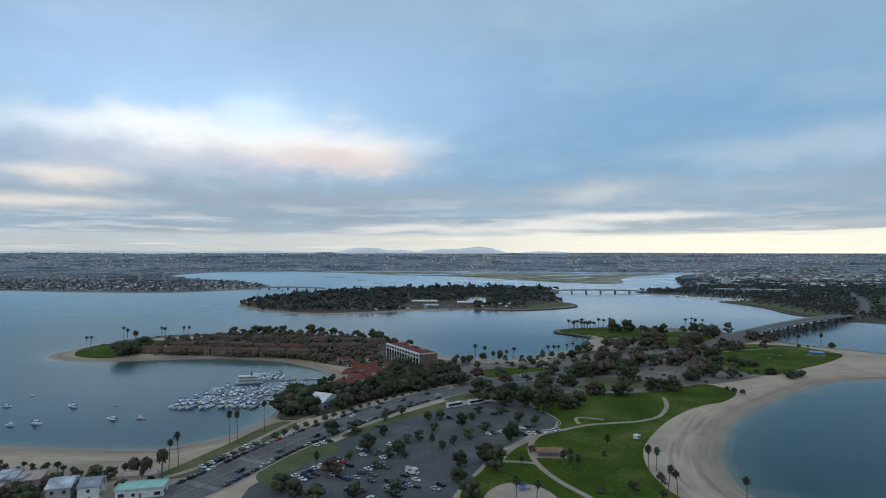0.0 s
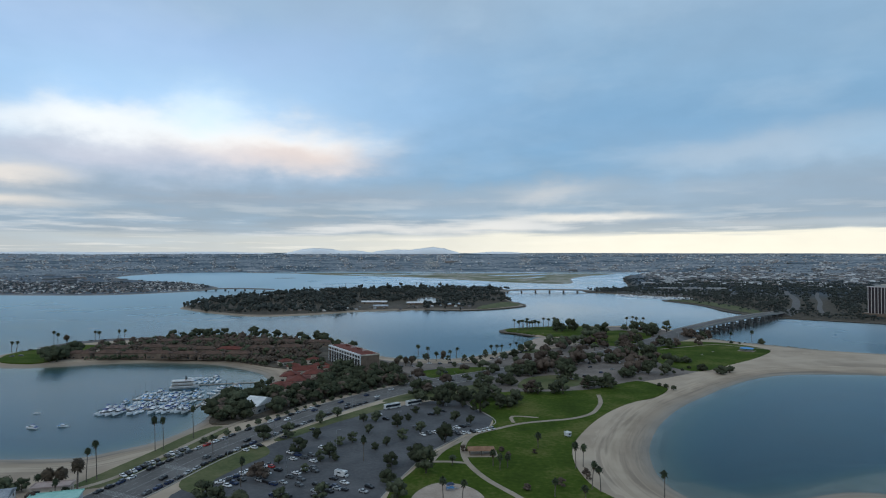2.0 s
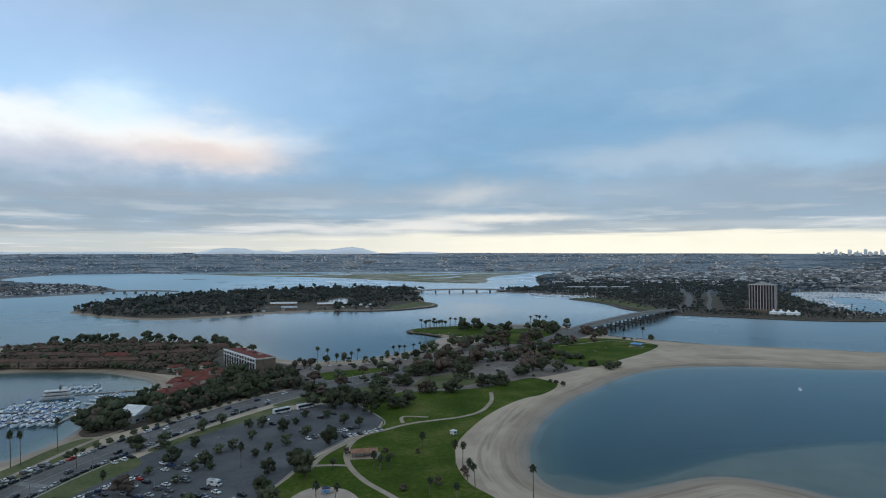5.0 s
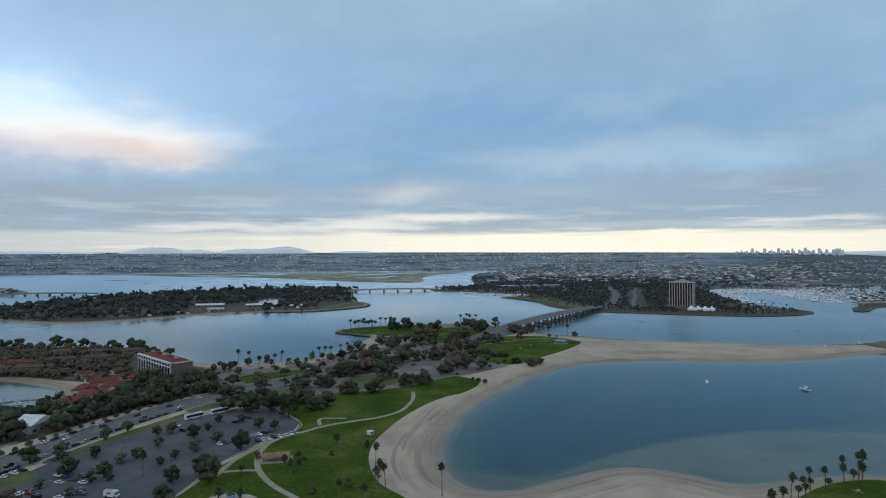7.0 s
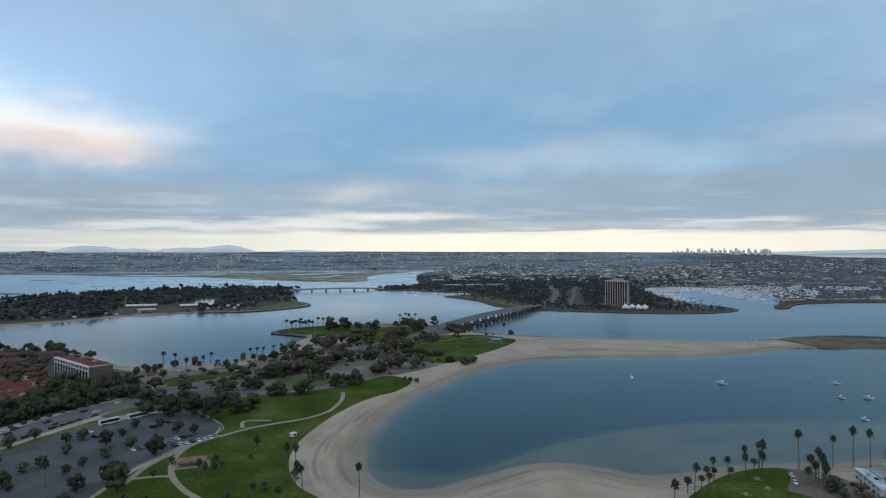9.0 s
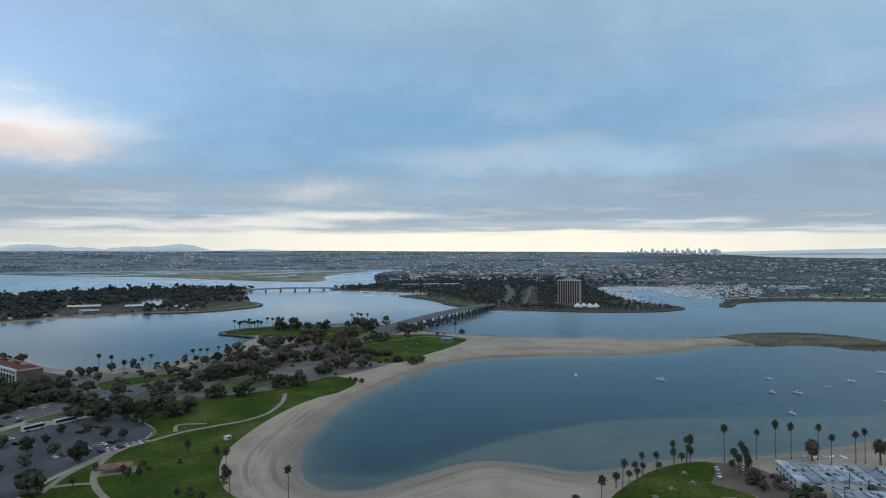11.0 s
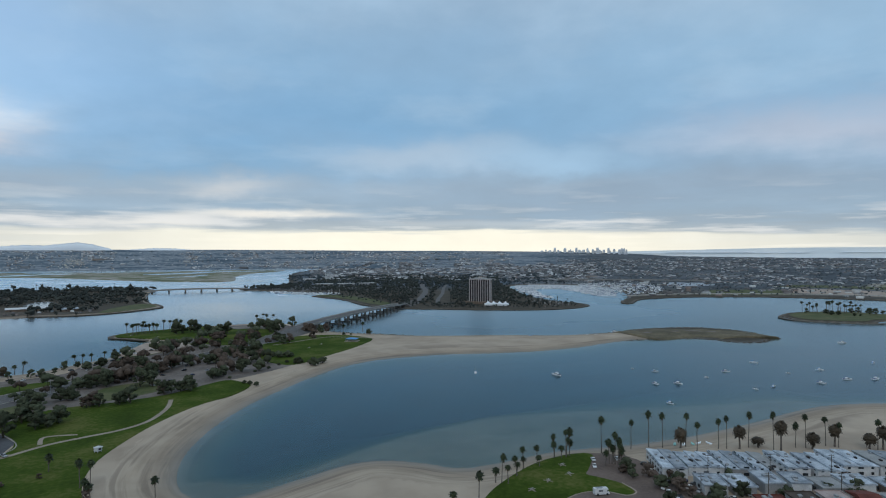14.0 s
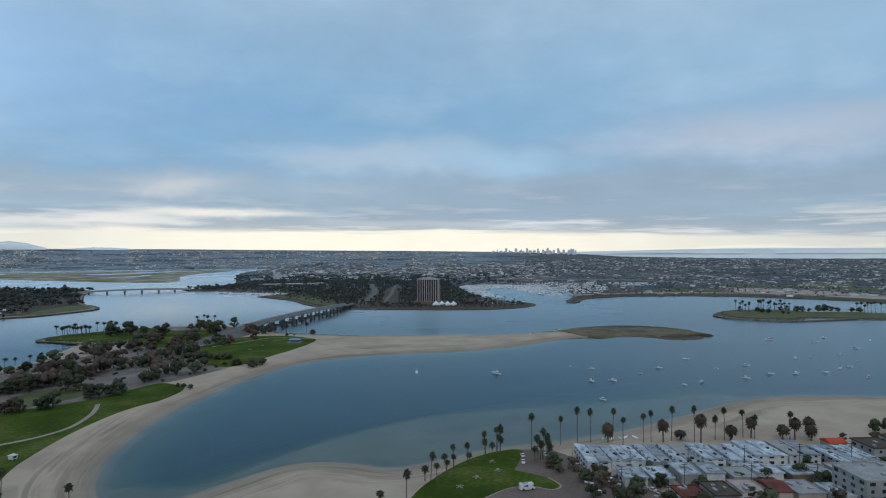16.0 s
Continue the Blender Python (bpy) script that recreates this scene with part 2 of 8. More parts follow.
def ground_material():
    """Sand, wet sand and sea bed by height; scrub, marsh, built-up land and haze-paled mesa by the mesh's own cover
    values.
    """
    m = bpy.data.materials.new("ground")
    m.use_nodes = True
    nt = m.node_tree
    b = nt.nodes["Principled BSDF"]
    b.inputs["Roughness"].default_value, b.inputs["Specular IOR Level"].default_value = 0.9, 0.15
    geo, split = nt.nodes.new("ShaderNodeNewGeometry"), nt.nodes.new("ShaderNodeSeparateXYZ")
    nt.links.new(geo.outputs["Position"], split.inputs[0])

    def noise_at(scale, detail=5.0, stretch=None):
        n = nt.nodes.new("ShaderNodeTexNoise")
        n.inputs["Scale"].default_value, n.inputs["Detail"].default_value = scale, detail
        nt.links.new(geo.outputs["Position"], n.inputs["Vector"])
        return n.outputs[0]

    def calc(op, a, v, c=0.0):
        n = nt.nodes.new("ShaderNodeMath")
        n.operation = op
        for x, s in zip((a, v, c), n.inputs):
            if isinstance(x, (int, float)):
                s.default_value = x
            else:
                nt.links.new(x, s)
        return n.outputs[0]

    def ramp(fac, stops):
        n = nt.nodes.new("ShaderNodeValToRGB")
        while len(n.color_ramp.elements) < len(stops):
            n.color_ramp.elements.new(0.5)
        for e, (p, c) in zip(n.color_ramp.elements, stops):
            e.position, e.color = p, (*c, 1)
        nt.links.new(fac, n.inputs[0])
        return n.outputs[0]

    def mix(fac, a, c):
        n = nt.nodes.new("ShaderNodeMix")
        n.data_type = "RGBA"
        nt.links.new(fac, n.inputs[0])
        nt.links.new(a, n.inputs[6])
        nt.links.new(c, n.inputs[7])
        return n.outputs[2]

    def drawn(sx, sy, sz, detail=5.0):
        """Noise drawn out along the contours of the land."""
        v = nt.nodes.new("ShaderNodeVectorMath")
        v.operation = "MULTIPLY"
        v.inputs[1].default_value = (sx, sy, sz)
        nt.links.new(geo.outputs["Position"], v.inputs[0])
        n = nt.nodes.new("ShaderNodeTexNoise")
        n.inputs["Scale"].default_value, n.inputs["Detail"].default_value = 1.0, detail
        nt.links.new(v.outputs[0], n.inputs["Vector"])
        return n.outputs[0]

    broad, fine, grain = noise_at(0.02), noise_at(0.12), noise_at(0.9)
    z = calc("MULTIPLY_ADD", calc("SUBTRACT", broad, 0.5), 0.6, split.outputs[2])
    z = calc("MULTIPLY_ADD", calc("SUBTRACT", fine, 0.5), 0.4, z)
    sand = ramp(calc("MULTIPLY_ADD", z, 0.125, 0.625), [
        (0.0, (0.002, 0.040, 0.060)), (0.28, (0.003, 0.048, 0.066)), (0.43, (0.022, 0.072, 0.074)), (0.53, (0.068, 0.102, 0.082)), (0.59, (0.155, 0.158, 0.126)),
        (0.64, (0.25, 0.21, 0.165)), (0.69, (0.31, 0.25, 0.19)), (0.74, (0.345, 0.275, 0.21)), (0.82, (0.44, 0.355, 0.27)), (1.0, (0.47, 0.38, 0.295))])
    # tide lines and raked streaks that follow the shore
    tide = ramp(drawn(0.012, 0.012, 2.6), [(0.36, (0.66, 0.65, 0.65)), (0.47, (1.0, 1.0, 1.0)), (0.56, (0.93, 0.92, 0.91)), (0.62, (0.80, 0.79, 0.78)), (0.68, (1.0, 1.0, 1.0))])
    wear = ramp(noise_at(0.035, 9.0), [(0.34, (0.86, 0.85, 0.84)), (0.52, (1.0, 1.0, 1.0)), (0.66, (1.06, 1.05, 1.04))])
    for layer in (tide, wear):
        n = nt.nodes.new("ShaderNodeMix")
        n.data_type, n.blend_type = "RGBA", "MULTIPLY"
        n.inputs[0].default_value = 0.9
        nt.links.new(sand, n.inputs[6])
        nt.links.new(layer, n.inputs[7])
        sand = n.outputs[2]
    scrub = ramp(calc("MULTIPLY_ADD", grain, 0.35, calc("MULTIPLY", fine, 0.65)), [(0.3, (0.048, 0.043, 0.031)), (0.5, (0.074, 0.062, 0.047)), (0.7, (0.12, 0.098, 0.076))])
    marsh = ramp(noise_at(0.006, 6.0), [(0.32, (0.11, 0.125, 0.07)), (0.46, (0.17, 0.18, 0.10)), (0.53, (0.40, 0.37, 0.33)), (0.57, (0.20, 0.18, 0.12)), (0.7, (0.13, 0.15, 0.08))])
    tiers = calc("MULTIPLY_ADD", drawn(0.0022, 0.0022, 0.075, 6.0), 0.55, calc("MULTIPLY", drawn(0.009, 0.009, 0.22, 7.0), 0.45))
    # Town colours are blued in place of distance haze
    town = ramp(calc("MULTIPLY_ADD", calc("SUBTRACT", noise_at(0.045, 4.0), 0.5), 0.30, tiers), [
        (0.34, (0.042, 0.062, 0.080)), (0.43, (0.068, 0.094, 0.122)), (0.49, (0.104, 0.132, 0.162)), (0.53, (0.175, 0.188, 0.205)), (0.57, (0.086, 0.113, 0.140)), (0.63, (0.24, 0.25, 0.26)), (0.70, (0.36, 0.36, 0.37))])
    cover = nt.nodes.new("ShaderNodeAttribute")
    cover.attribute_name = "cover"
    # Paler, bluer mesa land: distance haze put into the ground colour
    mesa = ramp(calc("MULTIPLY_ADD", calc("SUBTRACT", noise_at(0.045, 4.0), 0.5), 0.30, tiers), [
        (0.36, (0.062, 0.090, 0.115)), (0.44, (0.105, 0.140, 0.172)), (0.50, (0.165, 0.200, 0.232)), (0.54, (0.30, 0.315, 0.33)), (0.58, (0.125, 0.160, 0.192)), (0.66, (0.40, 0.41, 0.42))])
    parts = nt.nodes.new("ShaderNodeSeparateColor")
    nt.links.new(cover.outputs["Color"], parts.inputs[0])
    col = mix(parts.outputs[0], sand, scrub)
    col = mix(parts.outputs[1], col, marsh)
    col = mix(parts.outputs[2], col, town)
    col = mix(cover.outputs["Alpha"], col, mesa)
    nt.links.new(col, b.inputs["Base Color"])
    # sand stays wet and shiny just above the water
    wet = nt.nodes.new("ShaderNodeMapRange")
    wet.inputs[1].default_value, wet.inputs[2].default_value, wet.inputs[3].default_value, wet.inputs[4].default_value = 0.2, 1.1, 0.42, 0.92
    nt.links.new(z, wet.inputs[0])
    nt.links.new(wet.outputs[0], b.inputs["Roughness"])
    bn = nt.nodes.new("ShaderNodeBump")
    bn.inputs["Strength"].default_value, bn.inputs["Distance"].default_value = 0.25, 0.3
    nt.links.new(grain, bn.inputs["Height"])
    nt.links.new(bn.outputs[0], b.inputs["Normal"])
    return m


def water_material():
    m = bpy.data.materials.new("bay_water")
    m.use_nodes = True
    nt = m.node_tree
    nt.nodes.clear()
    geo = nt.nodes.new("ShaderNodeNewGeometry")
    n1, n2 = nt.nodes.new("ShaderNodeTexNoise"), nt.nodes.new("ShaderNodeTexNoise")
    n1.inputs["Scale"].default_value, n1.inputs["Detail"].default_value = 0.8, 3
    n2.inputs["Scale"].default_value, n2.inputs["Detail"].default_value = 0.006, 4
    for n in (n1, n2):
        nt.links.new(geo.outputs["Position"], n.inputs["Vector"])
    bn = nt.nodes.new("ShaderNodeBump")
    bn.inputs["Strength"].default_value, bn.inputs["Distance"].default_value = 0.002, 0.25
    nt.links.new(n1.outputs[0], bn.inputs["Height"])
    rough = nt.nodes.new("ShaderNodeMapRange")
    rough.inputs[1].default_value, rough.inputs[2].default_value, rough.inputs[3].default_value, rough.inputs[4].default_value = 0.35, 0.65, 0.14, 0.22
    nt.links.new(n2.outputs[0], rough.inputs[0])
    gloss, clear = nt.nodes.new("ShaderNodeBsdfGlossy"), nt.nodes.new("ShaderNodeBsdfTransparent")
    clear.inputs["Color"].default_value = (0.78, 0.90, 0.91, 1)
    # roughness differs by place, tuned to how bright the lagoon should reflect
    place, calm, both = nt.nodes.new("ShaderNodeSeparateXYZ"), nt.nodes.new("ShaderNodeMapRange"), nt.nodes.new("ShaderNodeMath")
    nt.links.new(geo.outputs["Position"], place.inputs[0])
    nt.links.new(place.outputs[1], calm.inputs[0])
    calm.inputs[1].default_value, calm.inputs[2].default_value, calm.inputs[3].default_value, calm.inputs[4].default_value = 700, 1500, 1.0, 1.8
    def over(axis, a, b, lo, hi):
        n = nt.nodes.new("ShaderNodeMapRange")
        nt.links.new(place.outputs[axis], n.inputs[0])
        n.inputs[1].default_value, n.inputs[2].default_value, n.inputs[3].default_value, n.inputs[4].default_value = a, b, lo, hi
        return n.outputs[0]

    def calc(op, a, b, c=0.0):
        n = nt.nodes.new("ShaderNodeMath")
        n.operation = op
        for i, v in enumerate((a, b, c)):
            if isinstance(v, float):
                n.inputs[i].default_value = v
            else:
                nt.links.new(v, n.inputs[i])
        return n.outputs[0]

    # Masks by place that lift or cut the painted share of reflection
    mirror_lift = calc("MULTIPLY", calc("MULTIPLY", over(0, -500, 60, 0.0, 1.0), over(0, 480, 760, 1.0, 0.0)), over(1, 780, 1150, 0.0, 1.0))
    mirror_lift = calc("MAXIMUM", mirror_lift, calc("MULTIPLY", over(1, 1900, 2500, 0.0, 1.0), over(0, -700, -100, 0.0, 1.0)))
    west = calc("MULTIPLY", over(0, -600, -120, 1.0, 0.0), over(1, 350, 750, 0.0, 1.0))
    mirror_lift = calc("MULTIPLY_ADD", west, -0.4, mirror_lift)
    still = calc("MULTIPLY_ADD", mirror_lift, -0.5, calm.outputs[0])
    # Rougher patch that blurs the tower's reflection
    still = calc("MULTIPLY_ADD", calc("MULTIPLY", calc("MULTIPLY", over(0, 480, 620, 0.0, 1.0), over(0, 900, 1050, 1.0, 0.0)), calc("MULTIPLY", over(1, 640, 760, 0.0, 1.0), over(1, 960, 1060, 1.0, 0.0))), 0.9, still)
    # Reflection colour whitened behind the isle, blued in the west
    tint = nt.nodes.new("ShaderNodeMix")
    tint.data_type = "RGBA"
    tint.inputs[6].default_value, tint.inputs[7].default_value = (0.81, 0.935, 1.0, 1), (0.95, 0.985, 1.0, 1)
    nt.links.new(mirror_lift, tint.inputs[0])
    cooler = nt.nodes.new("ShaderNodeMix")
    cooler.data_type = "RGBA"
    cooler.inputs[7].default_value = (0.72, 0.91, 1.0, 1)
    nt.links.new(west, cooler.inputs[0])
    nt.links.new(tint.outputs[2], cooler.inputs[6])
    nt.links.new(cooler.outputs[2], gloss.inputs["Color"])
    both.operation = "MULTIPLY"
    nt.links.new(rough.outputs[0], both.inputs[0])
    nt.links.new(still, both.inputs[1])
    nt.links.new(both.outputs[0], gloss.inputs["Roughness"])
    nt.links.new(bn.outputs[0], gloss.inputs["Normal"])
    fres = nt.nodes.new("ShaderNodeFresnel")
    fres.inputs["IOR"].default_value = 1.21
    nt.links.new(bn.outputs[0], fres.inputs["Normal"])
    mix, out = nt.nodes.new("ShaderNodeMixShader"), nt.nodes.new("ShaderNodeOutputMaterial")
    part_mirror = nt.nodes.new("ShaderNodeMapRange")
    part_mirror.inputs[3].default_value, part_mirror.inputs[4].default_value = 0.02, 0.92
    nt.links.new(fres.outputs[0], part_mirror.inputs[0])
    # Reflection brightened or dimmed by place
    nt.links.new(calc("MULTIPLY_ADD", mirror_lift, 0.24, part_mirror.outputs[0]), mix.inputs[0])
    nt.links.new(clear.outputs[0], mix.inputs[1])
    nt.links.new(gloss.outputs[0], mix.inputs[2])
    nt.links.new(mix.outputs[0], out.inputs["Surface"])
    return m


GROUND, WATER = ground_material(), water_material()
GRASS = material("lawn_grass", (0.034, 0.056, 0.008), (0.112, 0.118, 0.034), 0.95, 0.035, 11, 0.3, mid=(0.053, 0.084, 0.012), spec=0.05)
ROUGH_GRASS = material("rough_grass", (0.055, 0.075, 0.020), (0.13, 0.125, 0.055), 0.9, 0.06, 9, 0.3)
ASPHALT = material("asphalt", (0.062, 0.063, 0.068), (0.112, 0.112, 0.117), 0.85, 0.05, 12, 0.1)
ROAD = material("road_asphalt", (0.092, 0.086, 0.083), (0.15, 0.141, 0.135), 0.85, 0.06, 12, 0.1)
CONCRETE = material("concrete", (0.27, 0.25, 0.22), (0.40, 0.37, 0.33), 0.85, 0.15, 8, 0.1)
TANROOF = material("orange_brown_tiles", (0.20, 0.105, 0.060), (0.32, 0.185, 0.115), 0.85, 0.3, 9, 0.3)
PATHWAY = material("path_concrete", (0.26, 0.21, 0.16), (0.37, 0.305, 0.24), 0.9, 0.1, 8)
PAINT = material("road_paint", (0.15, 0.15, 0.145), (0.34, 0.34, 0.325), 0.7, 0.5, 6)
DIRT = material("bare_earth", (0.045, 0.038, 0.028), (0.13, 0.105, 0.08), 0.95, 0.08, 9, 0.3)
WET_MUD = material("wet_mud", (0.30, 0.31, 0.31), (0.40, 0.40, 0.39), 0.12, 0.01, 6, spec=1.0)
PARK_EARTH = material("trodden_earth", (0.110, 0.093, 0.082), (0.235, 0.197, 0.172), 0.95, 0.05, 10, 0.2)
SAND = material("play_sand", (0.31, 0.245, 0.20), (0.44, 0.355, 0.29), 0.95, 0.12, 9, 0.1)
BROWN_ASPHALT = material("old_brown_asphalt", (0.115, 0.084, 0.070), (0.19, 0.142, 0.118), 0.9, 0.06, 12, 0.1)
MOUND = material("dry_mound_earth", (0.085, 0.070, 0.045), (0.21, 0.165, 0.105), 0.95, 0.05, 7, 0.5, mid=(0.13, 0.11, 0.068))
ROCK = material("riprap_rock", (0.060, 0.052, 0.042), (0.17, 0.14, 0.11), 0.9, 0.25, 6, 0.5)
LEAF = material("dark_foliage", (0.056, 0.064, 0.042), (0.090, 0.100, 0.062), 0.95, 0.35, 5, per_object=0.35, spec=0.0)
LEAF_WARM = material("brown_foliage", (0.078, 0.060, 0.048), (0.128, 0.098, 0.080), 0.95, 0.35, 5, per_object=0.3, spec=0.0)
PALM_LEAF = material("palm_fronds", (0.014, 0.022, 0.010), (0.050, 0.062, 0.026), 0.7, 0.6, 6, per_object=0.25)
DATE_LEAF = material("date_palm_fronds", (0.036, 0.027, 0.017), (0.088, 0.064, 0.040), 0.7, 0.6, 6, per_object=0.2)
DEAD_LEAF = material("dead_fronds", (0.06, 0.042, 0.026), (0.12, 0.085, 0.055), 0.9, 0.6, 6)
PALM_BARK = material("palm_trunk", (0.085, 0.070, 0.058), (0.19, 0.16, 0.135), 0.9, 0.8, 6, 0.3)
BARK = material("bark", (0.045, 0.036, 0.028), (0.11, 0.09, 0.07), 0.9, 0.8, 6, 0.3)
WHITE = material("white_paint", (0.50, 0.51, 0.52), (0.72, 0.72, 0.71), 0.6, 0.3, 6)
BOATWHITE = material("gelcoat_white", (0.78, 0.80, 0.82), (0.88, 0.89, 0.90), 0.35, 0.3, 6)
OFFWHITE = material("cream_stucco", (0.42, 0.37, 0.31), (0.56, 0.50, 0.43), 0.85, 0.2, 8)
GREYWALL = material("grey_stucco", (0.24, 0.24, 0.24), (0.36, 0.36, 0.35), 0.85, 0.2, 8)
BROWNWALL = material("brown_stucco", (0.13, 0.095, 0.072), (0.22, 0.165, 0.125), 0.85, 0.2, 8)
REDROOF = material("red_roof_tiles", (0.095, 0.027, 0.020), (0.19, 0.054, 0.038), 0.85, 0.25, 9, 0.3)
RUSTROOF = material("rust_brown_shingles", (0.070, 0.042, 0.031), (0.135, 0.080, 0.058), 0.9, 0.25, 9, 0.3)
BROWNROOF = material("brown_shingles", (0.052, 0.040, 0.032), (0.105, 0.076, 0.060), 0.9, 0.25, 9, 0.3)
LIGHTROOF = material("pale_flat_roof", (0.20, 0.23, 0.265), (0.50, 0.54, 0.58), 0.8, 0.22, 7, per_object=0.3)
GLASS = material("dark_glass", (0.018, 0.022, 0.028), (0.035, 0.042, 0.05), 0.15, 0.3, 6, spec=0.6)
TOWERDARK = material("tower_recess", (0.016, 0.012, 0.012), (0.035, 0.026, 0.025), 0.5, 0.2, 6)
TOWERWALL = material("tower_wall", (0.050, 0.026, 0.024), (0.085, 0.046, 0.042), 0.6, 0.2, 6)
TOWERFIN = material("tower_fins", (0.44, 0.40, 0.39), (0.56, 0.52, 0.51), 0.8, 0.2, 6)
TYRE = material("rubber", (0.012, 0.012, 0.012), (0.03, 0.03, 0.03), 0.9)
RED = material("red_awning", (0.42, 0.05, 0.02), (0.55, 0.08, 0.035), 0.7, 0.4)
TEAL = material("teal_roof", (0.25, 0.48, 0.43), (0.36, 0.60, 0.54), 0.7, 0.3)
BLUE = material("blue_canopy", (0.08, 0.25, 0.50), (0.12, 0.33, 0.62), 0.6, 0.4)
PINKROOF = material("pinkish_gravel_roof", (0.34, 0.26, 0.24), (0.46, 0.37, 0.34), 0.9, 0.3)
DARK_CONCRETE = material("dark_concrete", (0.085, 0.082, 0.078), (0.16, 0.155, 0.145), 0.9, 0.3, 6, 0.2)
METAL = material("galvanised_steel", (0.28, 0.29, 0.30), (0.42, 0.43, 0.44), 0.45, 0.5, metal=0.6)


# ---- plan of land and water (metres; y east, x south) ----
def smooth_outline(pts, steps=5, closed=True):
    """A rounded line through the points of a plan."""
    p = np.array(pts, float)
    n = len(p)
    out = []
    for i in range(n if closed else n - 1):
        if closed:
            a, b, c, d = p[i - 1], p[i], p[(i + 1) % n], p[(i + 2) % n]
        else:
            a, b, c, d = p[max(i - 1, 0)], p[i], p[i + 1], p[min(i + 2, n - 1)]
        for k in range(steps):
            t = k / steps
            out.append(0.5 * (2 * b + (c - a) * t + (2 * a - 5 * b + 4 * c - d) * t * t + (3 * b - a - 3 * c + d) * t ** 3))
    if not closed:
        out.append(p[-1])
    return np.array(out)


# the isthmus: west beach, hotel point, park, spit and cove, one shoreline
SHORE_WEST = [(-1500, 290), (-900, 300), (-500, 312), (-270, 315), (-236, 315), (-203, 315), (-178, 318), (-166, 329), (-152, 345), (-145, 366), (-143, 392), (-147, 424), (-147, 452), (-138, 472), (-133, 500), (-149, 536), (-165, 556), (-207, 588), (-240, 598), (-284, 602), (-327, 593), (-376, 575), (-410, 572), (-445, 582)]
SHORE_POINT = [(-470, 606), (-474, 640), (-466, 690), (-449, 742), (-420, 778), (-361, 800), (-238, 808), (-140, 768), (-72, 665), (-40, 635), (-5, 630), (25, 634), (52, 656), (87, 690), (119, 725), (148, 755), (150, 772), (127, 802), (104, 832), (88, 850), (95, 872), (120, 893), (185, 915), (260, 920), (318, 890), (340, 850), (346, 802)]
SHORE_SPIT = [(365, 762), (398, 728), (440, 686), (540, 637), (605, 600), (687, 588), (735, 597), (803, 583), (836, 548), (840, 500), (808, 455), (775, 436), (745, 446), (734, 482), (704, 506), (652, 521), (605, 520), (560, 512), (514, 510), (458, 520), (400, 541), (360, 547), (319, 545), (280, 528), (240, 494), (210, 463), (177, 426), (150, 386), (131, 348), (121, 318), (117, 290)]
SHORE_COVE = [(121, 268), (138, 259), (168, 267), (195, 275), (214, 271), (230, 257), (242, 243), (268, 240), (300, 240), (343, 229), (385, 224), (438, 224), (510, 228), (560, 215), (618, 176), (700, 110), (900, 20), (1500, -100), (1500, -600), (-1500, -600)]
MAIN = SHORE_WEST + SHORE_POINT + SHORE_SPIT + SHORE_COVE
WOODED_ISLE = [(-548, 1250), (-517, 1212), (-423, 1125), (-329, 1075), (-245, 1105), (-150, 1178), (-37, 1205), (63, 1200), (141, 1257), (172, 1300), (174, 1345), (165, 1400), (157, 1454), (160, 1600), (172, 1790), (200, 1950), (120, 2050), (-150, 2100), (-400, 1900), (-505, 1690), (-580, 1490), (-570, 1340)]
NORTH_TOWN = [(-4800, 2050), (-2600, 1830), (-1527, 1748), (-1305, 1701), (-1115, 1684), (-947, 1698), (-833, 1815), (-775, 1922), (-790, 2060), (-850, 2200), (-1073, 2501), (-1500, 2850), (-1800, 3250), (-1900, 3700), (-1850, 4200), (-1200, 4430), (-300, 4480), (600, 4420), (1330, 4330), (2400, 4300), (2600, 5400), (-5200, 5400)]
MARSH_ISLE = [(-1500, 4250), (-1050, 4010), (-700, 3620), (-382, 3360), (-150, 3170), (60, 2820), (180, 2640), (310, 2480), (450, 2390), (525, 2540), (600, 2950), (760, 3360), (950, 3640), (1060, 3900), (1090, 4120), (900, 4150), (300, 4180), (-300, 4200), (-900, 4230)]
SOUTH_TOWN = [(418, 1812), (425, 1790), (459, 1775), (500, 1690), (560, 1600), (620, 1560), (600, 1500), (527, 1465), (545, 1380), (556, 1296), (546, 1160), (573, 1055), (650, 985), (726, 925), (810, 890), (870, 889), (920, 908), (944, 936), (955, 985), (968, 1130), (1090, 1390), (1220, 1600), (1330, 1640), (1420, 1590), (1440, 1430), (1330, 1220), (1190, 1060), (1085, 975), (1042, 930), (1055, 920), (1172, 992), (1359, 962), (1513, 840), (1590, 680), (1600, 540), (1700, 300), (2200, -200), (5200, -800), (5200, 5400), (1800, 5400), (1500, 4450), (1300, 3950), (1020, 3450), (820, 2850), (600, 2030), (430, 1880)]
PALM_ISLE = [(1080, 606), (1056, 580), (1040, 542), (1072, 494), (1098, 474), (1130, 482), (1166, 452), (1182, 426), (1221, 392), (1300, 350), (1420, 330), (1440, 380), (1338, 450), (1300, 500), (1250, 540), (1256, 568), (1220, 608), (1158, 630), (1110, 622)]

# outline, slope of the shore, height of the land
LANDS = [(MAIN, 0.085, 2.5), (WOODED_ISLE, 0.30, 2.5), (NORTH_TOWN, 0.15, 3.0), (MARSH_ISLE, 0.04, 1.6), (SOUTH_TOWN, 0.25, 2.5), (PALM_ISLE, 0.25, 2.0)]
OUTLINES = [(smooth_outline(p), s, h) for p, s, h in LANDS]


